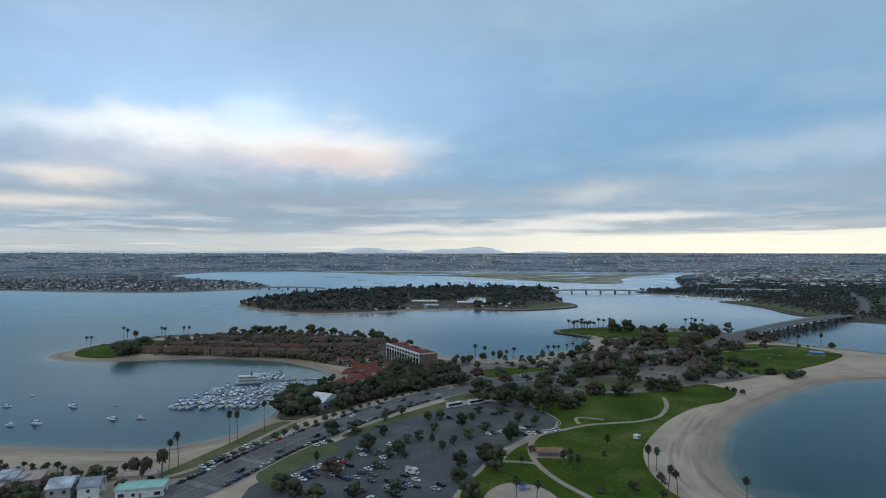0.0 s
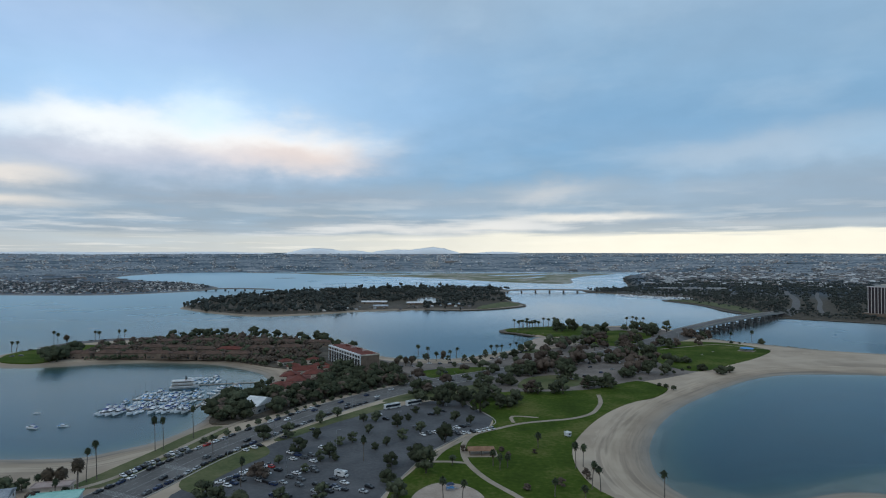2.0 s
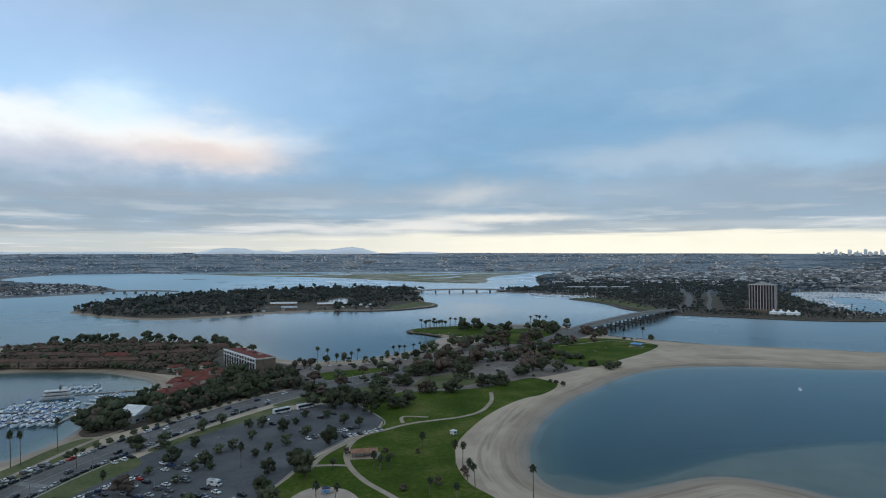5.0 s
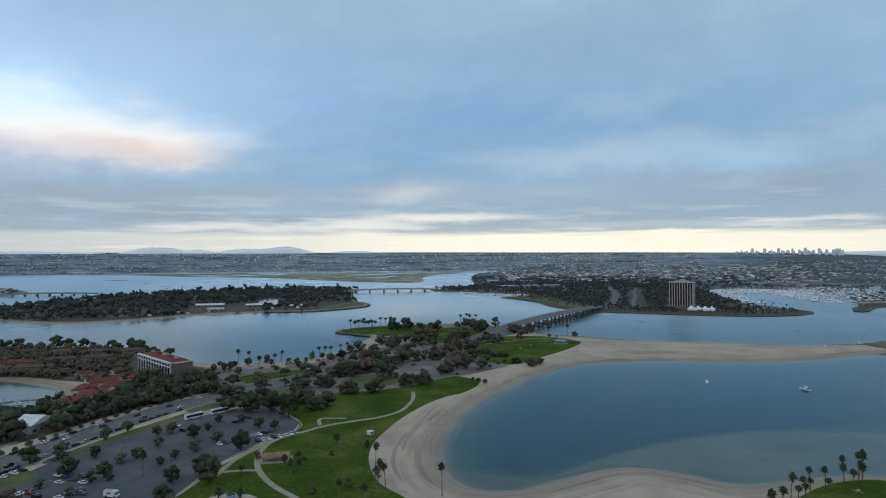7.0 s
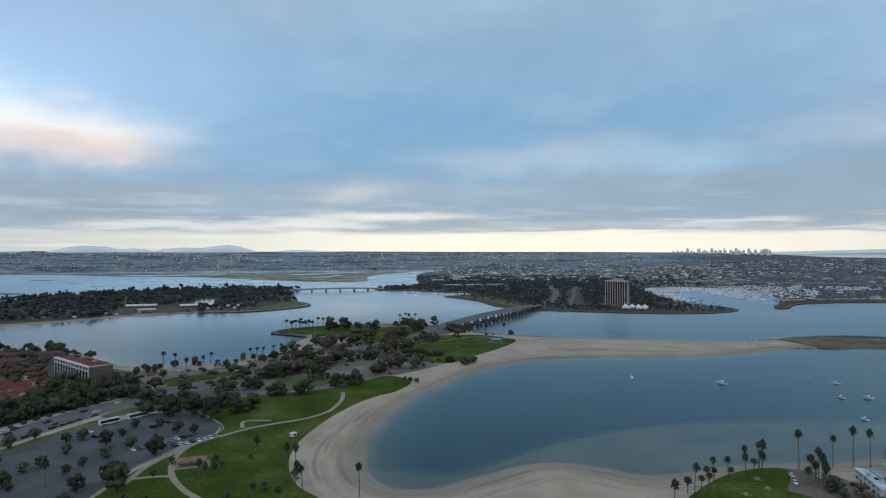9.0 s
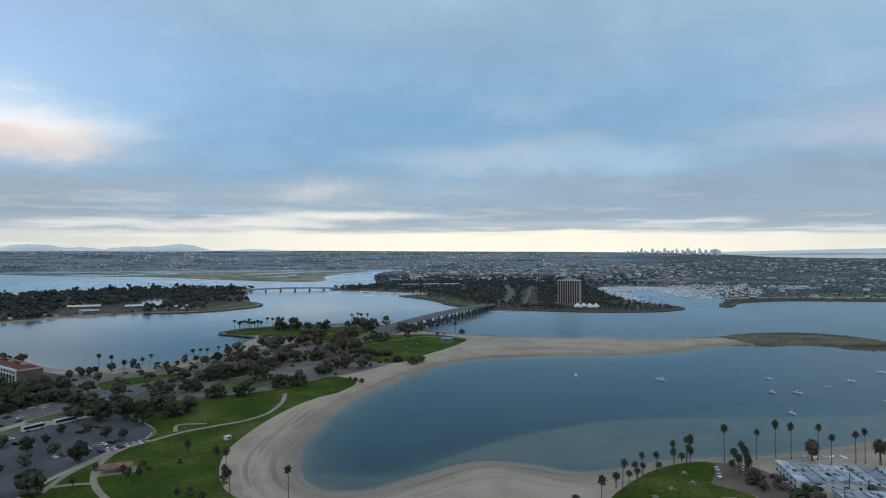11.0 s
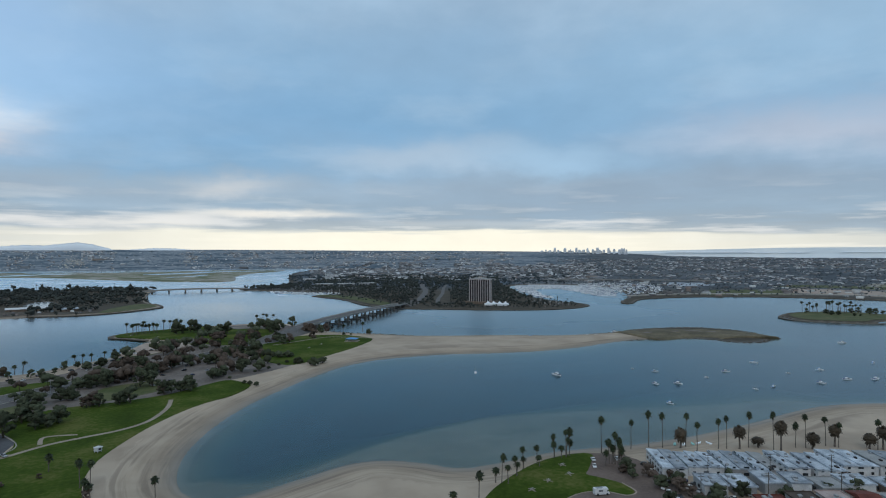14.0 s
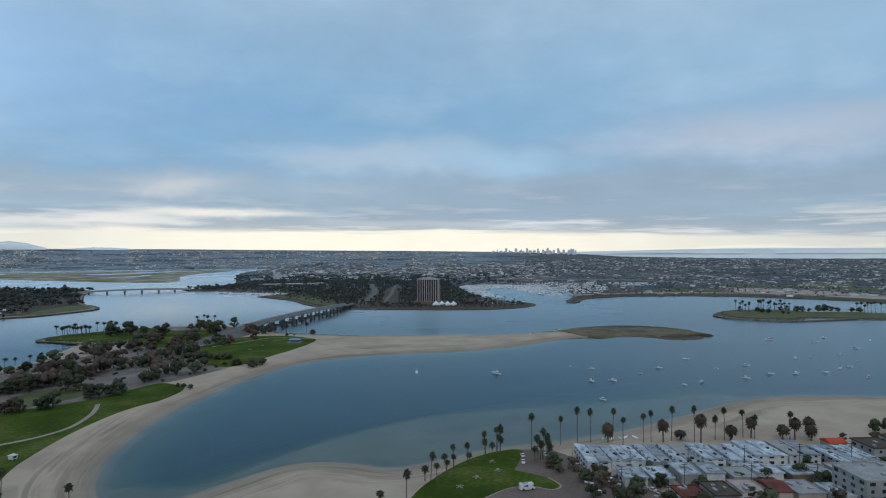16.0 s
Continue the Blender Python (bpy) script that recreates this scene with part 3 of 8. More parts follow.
def signed(poly, x, y):
    """Distance to a closed outline, positive inside."""
    best = np.full(x.shape, 1e9)
    inside = np.zeros(x.shape, bool)
    for (ax, ay), (bx, by) in zip(poly, np.roll(poly, -1, axis=0)):
        ex, ey = bx - ax, by - ay
        t = np.clip(((x - ax) * ex + (y - ay) * ey) / max(ex * ex + ey * ey, 1e-9), 0, 1)
        best = np.minimum(best, (x - ax - t * ex) ** 2 + (y - ay - t * ey) ** 2)
        if ay != by:
            inside ^= ((ay > y) != (by > y)) & (x < ax + (y - ay) / (by - ay) * ex)
    best = np.sqrt(best)
    return np.where(inside, best, -best)


def wave(x, y, size, seed):
    """Cheap smooth variation between -1 and 1."""
    s = np.zeros_like(x)
    for k in range(5):
        a = seed * 1.7 + k * 2.4
        s += np.sin((x * np.cos(a) + y * np.sin(a)) / size * (1 + 0.37 * k) + seed * 3 + k)
    return s / 5


SHOAL = smooth_outline([(110, 285), (130, 287), (143, 276), (156, 273), (172, 278), (190, 286), (210, 295), (232, 303), (254, 308), (276, 311), (300, 314), (325, 311), (364, 300), (410, 284), (470, 262), (520, 250), (520, 200), (300, 180), (110, 200)])


def hills(x, y):
    """Height of the mesas and the southern ridge, far off."""
    r, a = np.hypot(x, y), np.degrees(np.arctan2(x, y))
    rough = wave(x, y, 420, 1) * 7 + wave(x, y, 190, 2) * 2
    crest = np.interp(a, [-60, -36, -20, 0, 12, 22, 30, 40, 46, 50, 60, 66, 72], [140, 142, 143, 141, 137, 131, 128, 119, 106, 84, 72, 72, 78])
    t = np.clip((r - 4250) / 720, 0, 1)
    t = np.clip(t + 0.035 * np.sin(t * 18.85 + wave(x, y, 500, 6) * 2.5), 0, 1)
    mesa = np.where(r > 4250, t ** 0.85 * (crest + rough * (1 - t)), 0)
    ridge_t = np.clip((r - 2350) / 1950, 0, 1)
    ridge = np.interp(a, [30, 40, 48, 90], [0, 0.25, 1, 1.0]) * (ridge_t ** 1.15 * (66 + rough * 1.3 * ridge_t))
    return np.maximum(mesa, ridge)


def terrain(x, y):
    x, y = np.asarray(x, float), np.asarray(y, float)
    z = np.full(x.shape, -4.5)
    shape = [np.full(x.shape, -1e3) for _ in OUTLINES]
    for i, (poly, slope, top) in enumerate(OUTLINES):
        near = (x > poly[:, 0].min() - 80) & (x < poly[:, 0].max() + 80) & (y > poly[:, 1].min() - 80) & (y < poly[:, 1].max() + 80)
        if near.any():
            d = signed(poly, x[near], y[near])
            shape[i][near] = d
            if i == 0:
                slope = np.where((x[near] > 80) & (x[near] < 330) & (y[near] > 800) & (y[near] < 935), 0.4, slope)
            z[near] = np.maximum(z[near], np.where(d > 0, np.minimum(d * slope, top), np.maximum(d * np.maximum(slope, 0.075), -4.5)))
    near = (x > 100) & (x < 560) & (y > 170) & (y < 320)
    if near.any():
        d = signed(SHOAL, x[near], y[near])
        z[near] = np.maximum(z[near], np.where(z[near] < 0, np.clip(-0.55 + d * np.interp(x[near], [230, 420], [0.15, 0.05]), -4.5, -0.22), -4.5))
    inland = np.clip((np.maximum(shape[2], shape[4]) - 8) / 220, 0, 1)
    z = np.where((z > 1.2) & (inland > 0), np.maximum(z, hills(x, y) * inland ** 0.7 + 2.5), z)
    return z, shape


def ground_z(x, y):
    return float(terrain(np.array([x]), np.array([y]))[0][0])


def lines(stops):
    """Grid lines from (start, step) pairs, the step changing smoothly."""
    out = [stops[0][0]]
    xs, steps = [s[0] for s in stops], [s[1] for s in stops]
    while out[-1] < stops[-1][0]:
        out.append(out[-1] + float(np.interp(out[-1], xs, steps)))
    return np.array(out)


def sheet(name, xs, ys, height, mat):
    gx, gy = np.meshgrid(xs, ys)
    nx, ny = len(xs), len(ys)
    z, extra = height(gx.ravel(), gy.ravel())
    me = bpy.data.meshes.new(name)
    me.vertices.add(nx * ny)
    me.vertices.foreach_set("co", np.stack([gx.ravel(), gy.ravel(), z], 1).ravel())
    i = (np.arange(ny - 1)[:, None] * nx + np.arange(nx - 1)[None]).ravel()
    quads = np.stack([i, i + 1, i + 1 + nx, i + nx], 1).ravel()
    me.loops.add(len(quads))
    me.loops.foreach_set("vertex_index", quads)
    me.polygons.add(len(i))
    me.polygons.foreach_set("loop_start", np.arange(0, len(quads), 4))
    me.update(calc_edges=True)
    me.validate()
    me.polygons.foreach_set("use_smooth", np.ones(len(me.polygons), bool))
    me.materials.append(mat)
    return new(name, me), gx.ravel(), gy.ravel(), z, extra


XS = lines([(-5200, 90), (-1700, 40), (-520, 7), (-180, 4.4), (420, 4.4), (900, 6.5), (1250, 13), (1700, 26), (5200, 90)])
YS = lines([(-650, 120), (100, 20), (220, 4.2), (560, 4.6), (860, 6.5), (1300, 13), (2000, 26), (4200, 38), (5000, 28)])
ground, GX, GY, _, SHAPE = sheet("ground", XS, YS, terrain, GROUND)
tagged(ground, "pale sand, scrub and far town land sloping into the bay", "ground", kind="structure")
cover = np.zeros((len(GX), 4), np.float32)
soft = lambda v, a, b: np.clip((v - a) / (b - a), 0, 1)
cover[:, 0] = np.maximum.reduce([soft(SHAPE[1], 4, 14), soft(SHAPE[4], -2, 1), soft(SHAPE[5], -2, 1)])
cover[:, 0] = np.maximum(cover[:, 0], soft(GX, 690, 740) * soft(SHAPE[0], -6, -2) * (GY > 400))
cover[:, 1] = soft(SHAPE[3], 0, 20)
cover[:, 2] = np.maximum(soft(SHAPE[2], 0, 12), soft(SHAPE[4], 10, 60) * soft(np.hypot(GX, GY), 1700, 2100))
cover[:, 2] *= 1 - 0.35 * soft(np.degrees(np.arctan2(GX, GY)), 34, 44)
for field in ([(1963, 921), (2015, 790), (2488, 989), (2378, 1060), (2197, 1039)], [(1382, 997), (1489, 929), (1567, 880), (1769, 1012), (1647, 1090), (1556, 1116)]):
    green = soft(signed(np.array(field, float), GX, GY), -10, 20)
    cover[:, 1], cover[:, 2] = np.maximum(cover[:, 1], green), cover[:, 2] * (1 - green)
# Alpha fades in the haze-paled ground colour with distance
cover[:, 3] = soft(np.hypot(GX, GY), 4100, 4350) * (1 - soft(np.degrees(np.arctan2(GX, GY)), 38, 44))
att = ground.data.color_attributes.new("cover", "FLOAT_COLOR", "POINT")
att.data.foreach_set("color", cover.ravel())

water, *_ = sheet("water", np.linspace(-5200, 5200, 60), np.linspace(-650, 5000, 40), lambda x, y: (np.zeros_like(x), None), WATER)
tagged(water, "calm blue-grey bay water reflecting the clouds", "water", kind="structure")
water.visible_shadow = False


# ---- building kit ----
LAND = 2.5
RNG = random.Random(11)


def mesh_of(name, bm, mat, smooth=False):
    me = bpy.data.meshes.new(name)
    bm.to_mesh(me)
    bm.free()
    me.materials.append(mat)
    if smooth:
        me.polygons.foreach_set("use_smooth", [True] * len(me.polygons))
    return me


def thing(name, label, category, group="", at=None, kind=""):
    ob = tagged(new(name), label, category, group, kind)
    ob.empty_display_size = 0.5
    if at is not None:
        ob.matrix_basis = at
    return ob


def part(name, bm, mat, parent, label="", smooth=False):
    ob = new(name, bm if isinstance(bm, bpy.types.Mesh) else mesh_of(name, bm, mat, smooth))
    ob.parent = parent
    return tagged(ob, label)


def box(bm, x0, x1, y0, y1, z0, z1):
    v = [bm.verts.new((x, y, z)) for z in (z0, z1) for x, y in ((x0, y0), (x1, y0), (x1, y1), (x0, y1))]
    for f in ((3, 2, 1, 0), (4, 5, 6, 7), (0, 1, 5, 4), (1, 2, 6, 5), (2, 3, 7, 6), (3, 0, 4, 7)):
        bm.faces.new([v[i] for i in f])
    return v


def boxes(*sizes):
    bm = bmesh.new()
    for s in sizes:
        box(bm, *s)
    return bm


def loft(bm, rings, cap=True):
    """Skin over rings of equally many points."""
    rows = [[bm.verts.new(p) for p in r] for r in rings]
    n = len(rows[0])
    for a, b in zip(rows, rows[1:]):
        for i in range(n):
            bm.faces.new((a[i], a[(i + 1) % n], b[(i + 1) % n], b[i]))
    if cap:
        bm.faces.new(list(reversed(rows[0])))
        bm.faces.new(rows[-1])
    return rows


def tube(bm, pts, radii, sides=6):
    loft(bm, [[(p[0] + r * math.cos(a), p[1] + r * math.sin(a), p[2]) for a in [2 * math.pi * k / sides for k in range(sides)]] for p, r in zip(pts, radii)])


def slab(bm, outline, z0, z1):
    """A plate with the outline of a plan."""
    from mathutils.geometry import tessellate_polygon
    top = [bm.verts.new((x, y, z1)) for x, y in outline]
    low = [bm.verts.new((x, y, z0)) for x, y in outline]
    area = sum(a[0] * b[1] - b[0] * a[1] for a, b in zip(outline, list(outline[1:]) + [outline[0]]))
    for t in tessellate_polygon([[Vector((x, y, 0)) for x, y in outline]]):
        q = [top[i] for i in t]
        c = (q[1].co - q[0].co).cross(q[2].co - q[0].co).z
        try:
            bm.faces.new(q if c > 0 else q[::-1])
        except ValueError:
            pass
    n = len(outline)
    for i in range(n):
        j = (i + 1) % n
        f = (low[i], low[j], top[j], top[i])
        bm.faces.new(f if area > 0 else f[::-1])


def patch(name, label, category, pts, mat, lift, round_it=True, base=LAND):
    """A piece of the setting laid on the land: lawn, car park, path."""
    outline = [tuple(p) for p in (smooth_outline(pts, 4) if round_it else pts)]
    bm = bmesh.new()
    slab(bm, outline, base - 1.5, base + lift)
    return tagged(new(name, mesh_of(name, bm, mat)), label, category, kind="structure")


def strip_points(pts, width, shift=0.0):
    """Left and right edge of a band along a rounded line."""
    c = smooth_outline(pts, 6, closed=False)
    d = np.gradient(c, axis=0)
    d /= np.linalg.norm(d, axis=1)[:, None]
    n = np.stack([d[:, 1], -d[:, 0]], 1)
    return c + n * (shift - width / 2), c + n * (shift + width / 2)


def band(name, label, category, pts, width, mat, lift, shift=0.0, base=LAND):
    a, b = strip_points(pts, width, shift)
    bm = bmesh.new()
    va = [(bm.verts.new((x, y, base + lift)), bm.verts.new((x, y, base - 0.5))) for x, y in a]
    vb = [(bm.verts.new((x, y, base + lift)), bm.verts.new((x, y, base - 0.5))) for x, y in b]
    for i in range(len(a) - 1):
        bm.faces.new((va[i][0], vb[i][0], vb[i + 1][0], va[i + 1][0]))
        bm.faces.new((va[i][1], va[i][0], va[i + 1][0], va[i + 1][1]))
        bm.faces.new((vb[i][0], vb[i][1], vb[i + 1][1], vb[i + 1][0]))
    bmesh.ops.recalc_face_normals(bm, faces=bm.faces)
    return tagged(new(name, mesh_of(name, bm, mat)), label, category, kind="structure")


def along(pts, step, start=0.0, shift=0.0):
    """Places and headings (degrees, of the x axis) every step metres along a rounded line."""
    c = smooth_outline(pts, 8, closed=False)
    seg = np.linalg.norm(np.diff(c, axis=0), axis=1)
    run = np.concatenate([[0], np.cumsum(seg)])
    out = []
    for s in np.arange(start, run[-1], step):
        i = min(int(np.searchsorted(run, s, side="right")) - 1, len(seg) - 1)
        d = (c[i + 1] - c[i]) / seg[i]
        p = c[i] + d * (s - run[i]) + np.array([d[1], -d[0]]) * shift
        out.append((float(p[0]), float(p[1]), math.degrees(math.atan2(d[1], d[0]))))
    return out


def inside(poly, x, y):
    return bool(signed(np.array(poly, float), np.array([x], float), np.array([y], float))[0] > 0)


def spread(poly, count, gap, rng, avoid=()):
    """Random places inside a plan, at least gap apart and outside the plans to avoid."""
    p = np.array(poly, float)
    lo, hi = p.min(0), p.max(0)
    xs = np.array([rng.uniform(lo[0], hi[0]) for _ in range(count * 14)])
    ys = np.array([rng.uniform(lo[1], hi[1]) for _ in range(count * 14)])
    ok = signed(p, xs, ys) > 0
    for a in avoid:
        ok &= signed(np.array(a, float), xs, ys) < 0
    out = []
    cells = {}
    for x, y in zip(xs[ok], ys[ok]):
        if len(out) >= count:
            break
        key = (int(x // gap), int(y // gap))
        if all((x - u) ** 2 + (y - v) ** 2 > gap * gap for i in (-1, 0, 1) for j in (-1, 0, 1) for u, v in cells.get((key[0] + i, key[1] + j), ())):
            cells.setdefault(key, []).append((x, y))
            out.append((float(x), float(y)))
    return out


def many(name, label, category, bms, places, mat):
    """Joined rest of a kind: copies of a few models at (x, y, z, turn, sx, sy, sz) in one mesh."""
    shapes = []
    for bm in bms:
        bmesh.ops.triangulate(bm, faces=bm.faces)
        bm.verts.index_update()
        shapes.append((np.array([v.co[:] for v in bm.verts]), np.array([[v.index for v in f.verts] for f in bm.faces])))
        bm.free()
    vs, fs, n = [], [], 0
    for k, (x, y, z, turn, sx, sy, sz) in enumerate(places):
        v, f = shapes[k % len(shapes)]
        c, s = math.cos(turn), math.sin(turn)
        px, py = v[:, 0] * sx, v[:, 1] * sy
        vs.append(np.stack([px * c - py * s + x, px * s + py * c + y, v[:, 2] * sz + z], 1))
        fs.append(f + n)
        n += len(v)
    v, f = np.concatenate(vs), np.concatenate(fs)
    me = bpy.data.meshes.new(name)
    me.vertices.add(len(v))
    me.vertices.foreach_set("co", v.ravel())
    me.loops.add(f.size)
    me.loops.foreach_set("vertex_index", f.ravel())
    me.polygons.add(len(f))
    me.polygons.foreach_set("loop_start", np.arange(0, f.size, 3))
    me.update(calc_edges=True)
    me.validate()
    me.materials.append(mat)
    return tagged(new(name, me), label, category, kind="stuff")


# ---- plants ----
def leaf_mass(bm, rng, blobs, leaves, size):
    """Small bent leaf clumps over and inside overlapping lumps."""
    total = sum(r for *_, r in blobs)
    for bx, by, bz, r in blobs:
        for _ in range(int(leaves * r / total)):
            u, a = rng.uniform(-0.75, 1), rng.uniform(0, 2 * math.pi)
            s = math.sqrt(1 - u * u)
            d = Vector((s * math.cos(a), s * math.sin(a), u))
            rr = r * rng.uniform(0.84, 1.14)
            p = Vector((bx, by, bz)) + Vector((d.x * rr, d.y * rr, d.z * rr * 0.8))
            t = d.cross(Vector((rng.uniform(-1, 1), rng.uniform(-1, 1), rng.uniform(-1, 1)))).normalized()
            w = d.cross(t) + d * rng.uniform(-0.6, 0.6)
            k = size * rng.uniform(0.6, 1.4)
            q = [p - t * k, p + w * k * 0.8 - d * k * 0.2, p + t * k, p - w * k * 0.8 + d * k * 0.25]
            bm.faces.new([bm.verts.new(v) for v in q])


def lump(bm, rng, at, r, squash=0.8, sub=2):
    m = Matrix.Translation(at) @ Matrix.Diagonal((r, r, r * squash, 1))
    got = bmesh.ops.create_icosphere(bm, subdivisions=sub, radius=1, matrix=m)
    for v in got["verts"]:
        v.co += Vector((rng.uniform(-1, 1), rng.uniform(-1, 1), rng.uniform(-1, 1))) * r * (0.2 if sub == 1 else 0.10)


def tree_shape(seed, height, wide, leaves, trunk_share, limbs=True, full=True):
    """Trunk with limbs, and crown, as two meshes in the making."""
    rng = random.Random(seed)
    h0 = height * trunk_share
    wood_bm, crown = bmesh.new(), bmesh.new()
    lean = rng.uniform(-0.3, 0.3)
    tube(wood_bm, [(0, 0, -0.3), (lean * 0.4, 0.1, h0 * 0.6), (lean, 0.2, h0 * 1.3), (lean * 1.2, 0.2, height * 0.7)], [0.38, 0.28, 0.22, 0.06])
    blobs = []
    count = rng.randint(17, 22) if full else rng.randint(6, 8)
    for k in range(count):
        a, d = 2.4 * k + rng.uniform(-0.4, 0.4), math.sqrt((k + 0.5) / count) * rng.uniform(0.62, 0.80) * wide / 2
        r = wide * (rng.uniform(0.11, 0.19) if full else rng.uniform(0.17, 0.26))
        z = rng.uniform(h0 + r * 0.6, height * (1.0 - 0.42 * (2 * d / wide) ** 2) - r * 0.6)
        blobs.append((math.cos(a) * d, math.sin(a) * d, max(z, h0 + r * 0.6), r))
        if limbs and k % (2 if full else 1) == 0:
            tube(wood_bm, [(lean * 0.6, 0.1, h0 * 0.8), (math.cos(a) * d * 0.6, math.sin(a) * d * 0.6, (z + h0) / 2), (math.cos(a) * d, math.sin(a) * d, z)], [0.16, 0.10, 0.03], 4)
    blobs.append((0, 0, height * 0.72, wide * 0.24))
    for x, y, z, r in blobs:
        lump(crown, rng, (x, y, z), r * 0.88, 0.85, 1)
    leaf_mass(crown, rng, blobs, int(leaves * 1.3), wide * 0.034)
    return wood_bm, crown


def tree_model(seed, height, wide, leaf, label, leaves=640, trunk_share=0.09, name="tree"):
    root = thing(name, label, "shrub" if name == "shrub" else "tree", at=pose(0, 0, -500))
    wood_bm, crown = tree_shape(seed, height, wide, leaves, trunk_share)
    part("trunk", wood_bm, BARK, root)
    part("crown", crown, leaf, root)
    return root


def frond(bm, base, a, rise, length, width, droop, steps=4):
    """One arched palm leaf, folded along its rib."""
    rows = []
    d, side = Vector((math.cos(a), math.sin(a), 0)), Vector((-math.sin(a), math.cos(a), 0))
    for i in range(steps + 1):
        t = i / steps
        p = Vector(base) + d * length * t * math.cos(rise) + Vector((0, 0, length * (t * math.sin(rise) - droop * t * t)))
        w = width * (0.25 + 1.5 * t * (1 - t) + 0.35 * (1 - t)) * (0.15 if i == steps else 1)
        rows.append([bm.verts.new(p - side * w - Vector((0, 0, w * 0.35))), bm.verts.new(p), bm.verts.new(p + side * w - Vector((0, 0, w * 0.35)))])
    for r, q in zip(rows, rows[1:]):
        bm.faces.new((r[0], r[1], q[1], q[0]))
        bm.faces.new((r[1], r[2], q[2], q[1]))


def palm_model(seed, height, radius, fronds, trunk, label, skirt=True, bend=0.5, leaf=None):
    rng = random.Random(seed)
    root = thing("palm_tree", label, "palm tree", at=pose(0, 0, -500))
    bm = bmesh.new()
    n = 7
    pts = [(bend * (k / n) ** 2, 0.1 * math.sin(k), -0.3 + (height - radius * 0.5 + 0.3) * k / n) for k in range(n + 1)]
    tube(bm, pts, [trunk * (1.35 if k == 0 else 1.05 - 0.35 * k / n) for k in range(n + 1)], 7)
    part("trunk", bm, PALM_BARK, root)
    top = (bend, 0, height - radius * 0.45)
    bm = bmesh.new()
    for k in range(fronds):
        rise = math.radians(rng.uniform(-40 if skirt else -60, 85))
        frond(bm, top, k * 2.4 + rng.uniform(-0.3, 0.3), rise, radius * rng.uniform(0.82, 1.0), radius * 0.19, rng.uniform(0.15, 0.4))
    lump(bm, rng, (bend, 0, top[2] - radius * 0.05), radius * (0.70 if trunk > 0.4 else 0.58), 0.9, 2)
    part("fronds", bm, leaf or PALM_LEAF, root)
    if skirt:
        bm = bmesh.new()
        for k in range(fronds // 2):
            frond(bm, (bend, 0, top[2] - rng.uniform(0.0, radius * 0.5)), k * 2.4, math.radians(rng.uniform(-75, -45)), radius * rng.uniform(0.45, 0.75), radius * 0.12, 0.15, 3)
        part("dead_skirt", bm, DEAD_LEAF, root, "brown hanging dead fronds")
    return root


def plant(model, x, y, size=1.0, turn=None, z=None, tall=1.0):
    turn = RNG.uniform(0, 360) if turn is None else turn
    ob = copy_thing(model, pose(x, y, LAND if z is None else z, 0, 0, turn) @ Matrix.Diagonal((size, size, size * tall, 1)))
    return ob


def retire(*models):
    """Takes away the pattern things after their copies stand."""
    for m in models:
        for o in (*m.children_recursive, m):
            bpy.data.objects.remove(o)


# ---- lawns, paths, roads ----
patch("lawn_park", "mown green park lawn beside the cove beach", "lawn",
      [(186, 476), (168, 450), (148, 434), (130, 415), (112, 390), (96, 361), (84, 333), (79, 304), (81, 275), (90, 255), (96, 232), (60, 225), (0, 232), (-10, 262), (-2, 290), (8, 318), (26, 350), (42, 372), (42, 396), (30, 430), (52, 462), (92, 466), (126, 474), (150, 492), (172, 506), (182, 494)], GRASS, 0.08)
patch("lawn_point", "green lawn on the point before the road bridge", "lawn",
      [(240, 548), (220, 580), (226, 640), (252, 716), (300, 742), (345, 728), (366, 690), (366, 668), (345, 640), (318, 612), (290, 588)], GRASS, 0.08)
patch("lawn_spit", "green lawn beside the small beach", "lawn",
      [(93, 850), (108, 834), (131, 807), (160, 792), (200, 772), (230, 790), (240, 850), (215, 898), (185, 907), (122, 887), (99, 870)], GRASS, 0.08)
patch("lawn_tip", "green lawn at the tip of the hotel point", "lawn",
      [(-436, 600), (-456, 640), (-452, 680), (-436, 706), (-412, 712), (-392, 700), (-386, 640), (-384, 596), (-406, 588)], GRASS, 0.08)
patch("car_park_tip", "narrow asphalt car park along the outer shore", "car park",
      [(-458, 690), (-446, 728), (-420, 762), (-370, 782), (-330, 788), (-332, 770), (-372, 758), (-408, 740), (-430, 714), (-446, 688)], ROAD, 0.09)
patch("verge_car_park", "rough grass and earth above the car park", "lawn",
      [(-32, 432), (2, 438), (24, 440), (44, 470), (44, 500), (8, 484), (-16, 458)], ROUGH_GRASS, 0.06)
patch("lawn_beach_park", "round green lawn behind the cove beach", "lawn",
      [(222, 194), (230, 202), (241, 210), (260, 220), (276, 226), (292, 228), (305, 226), (307, 221), (301, 215), (292, 207), (286, 202), (288, 197), (292, 186), (290, 176), (284, 175), (280, 181), (274, 185), (267, 186), (257, 184), (240, 180), (226, 184)], GRASS, 0.08)
patch("lawn_road_edge", "grass strip between road and car park", "lawn",
      [(-105, 272), (-107, 292), (-98, 322), (-88, 333), (-78, 318), (-86, 298), (-92, 280), (-92, 264)], ROUGH_GRASS, 0.10)
patch("lawn_verge", "grass verge between road and car park", "lawn",
      [(-82, 346), (-60, 386), (-30, 429), (-22, 428), (-26, 414), (-55, 377), (-76, 342)], ROUGH_GRASS, 0.10)
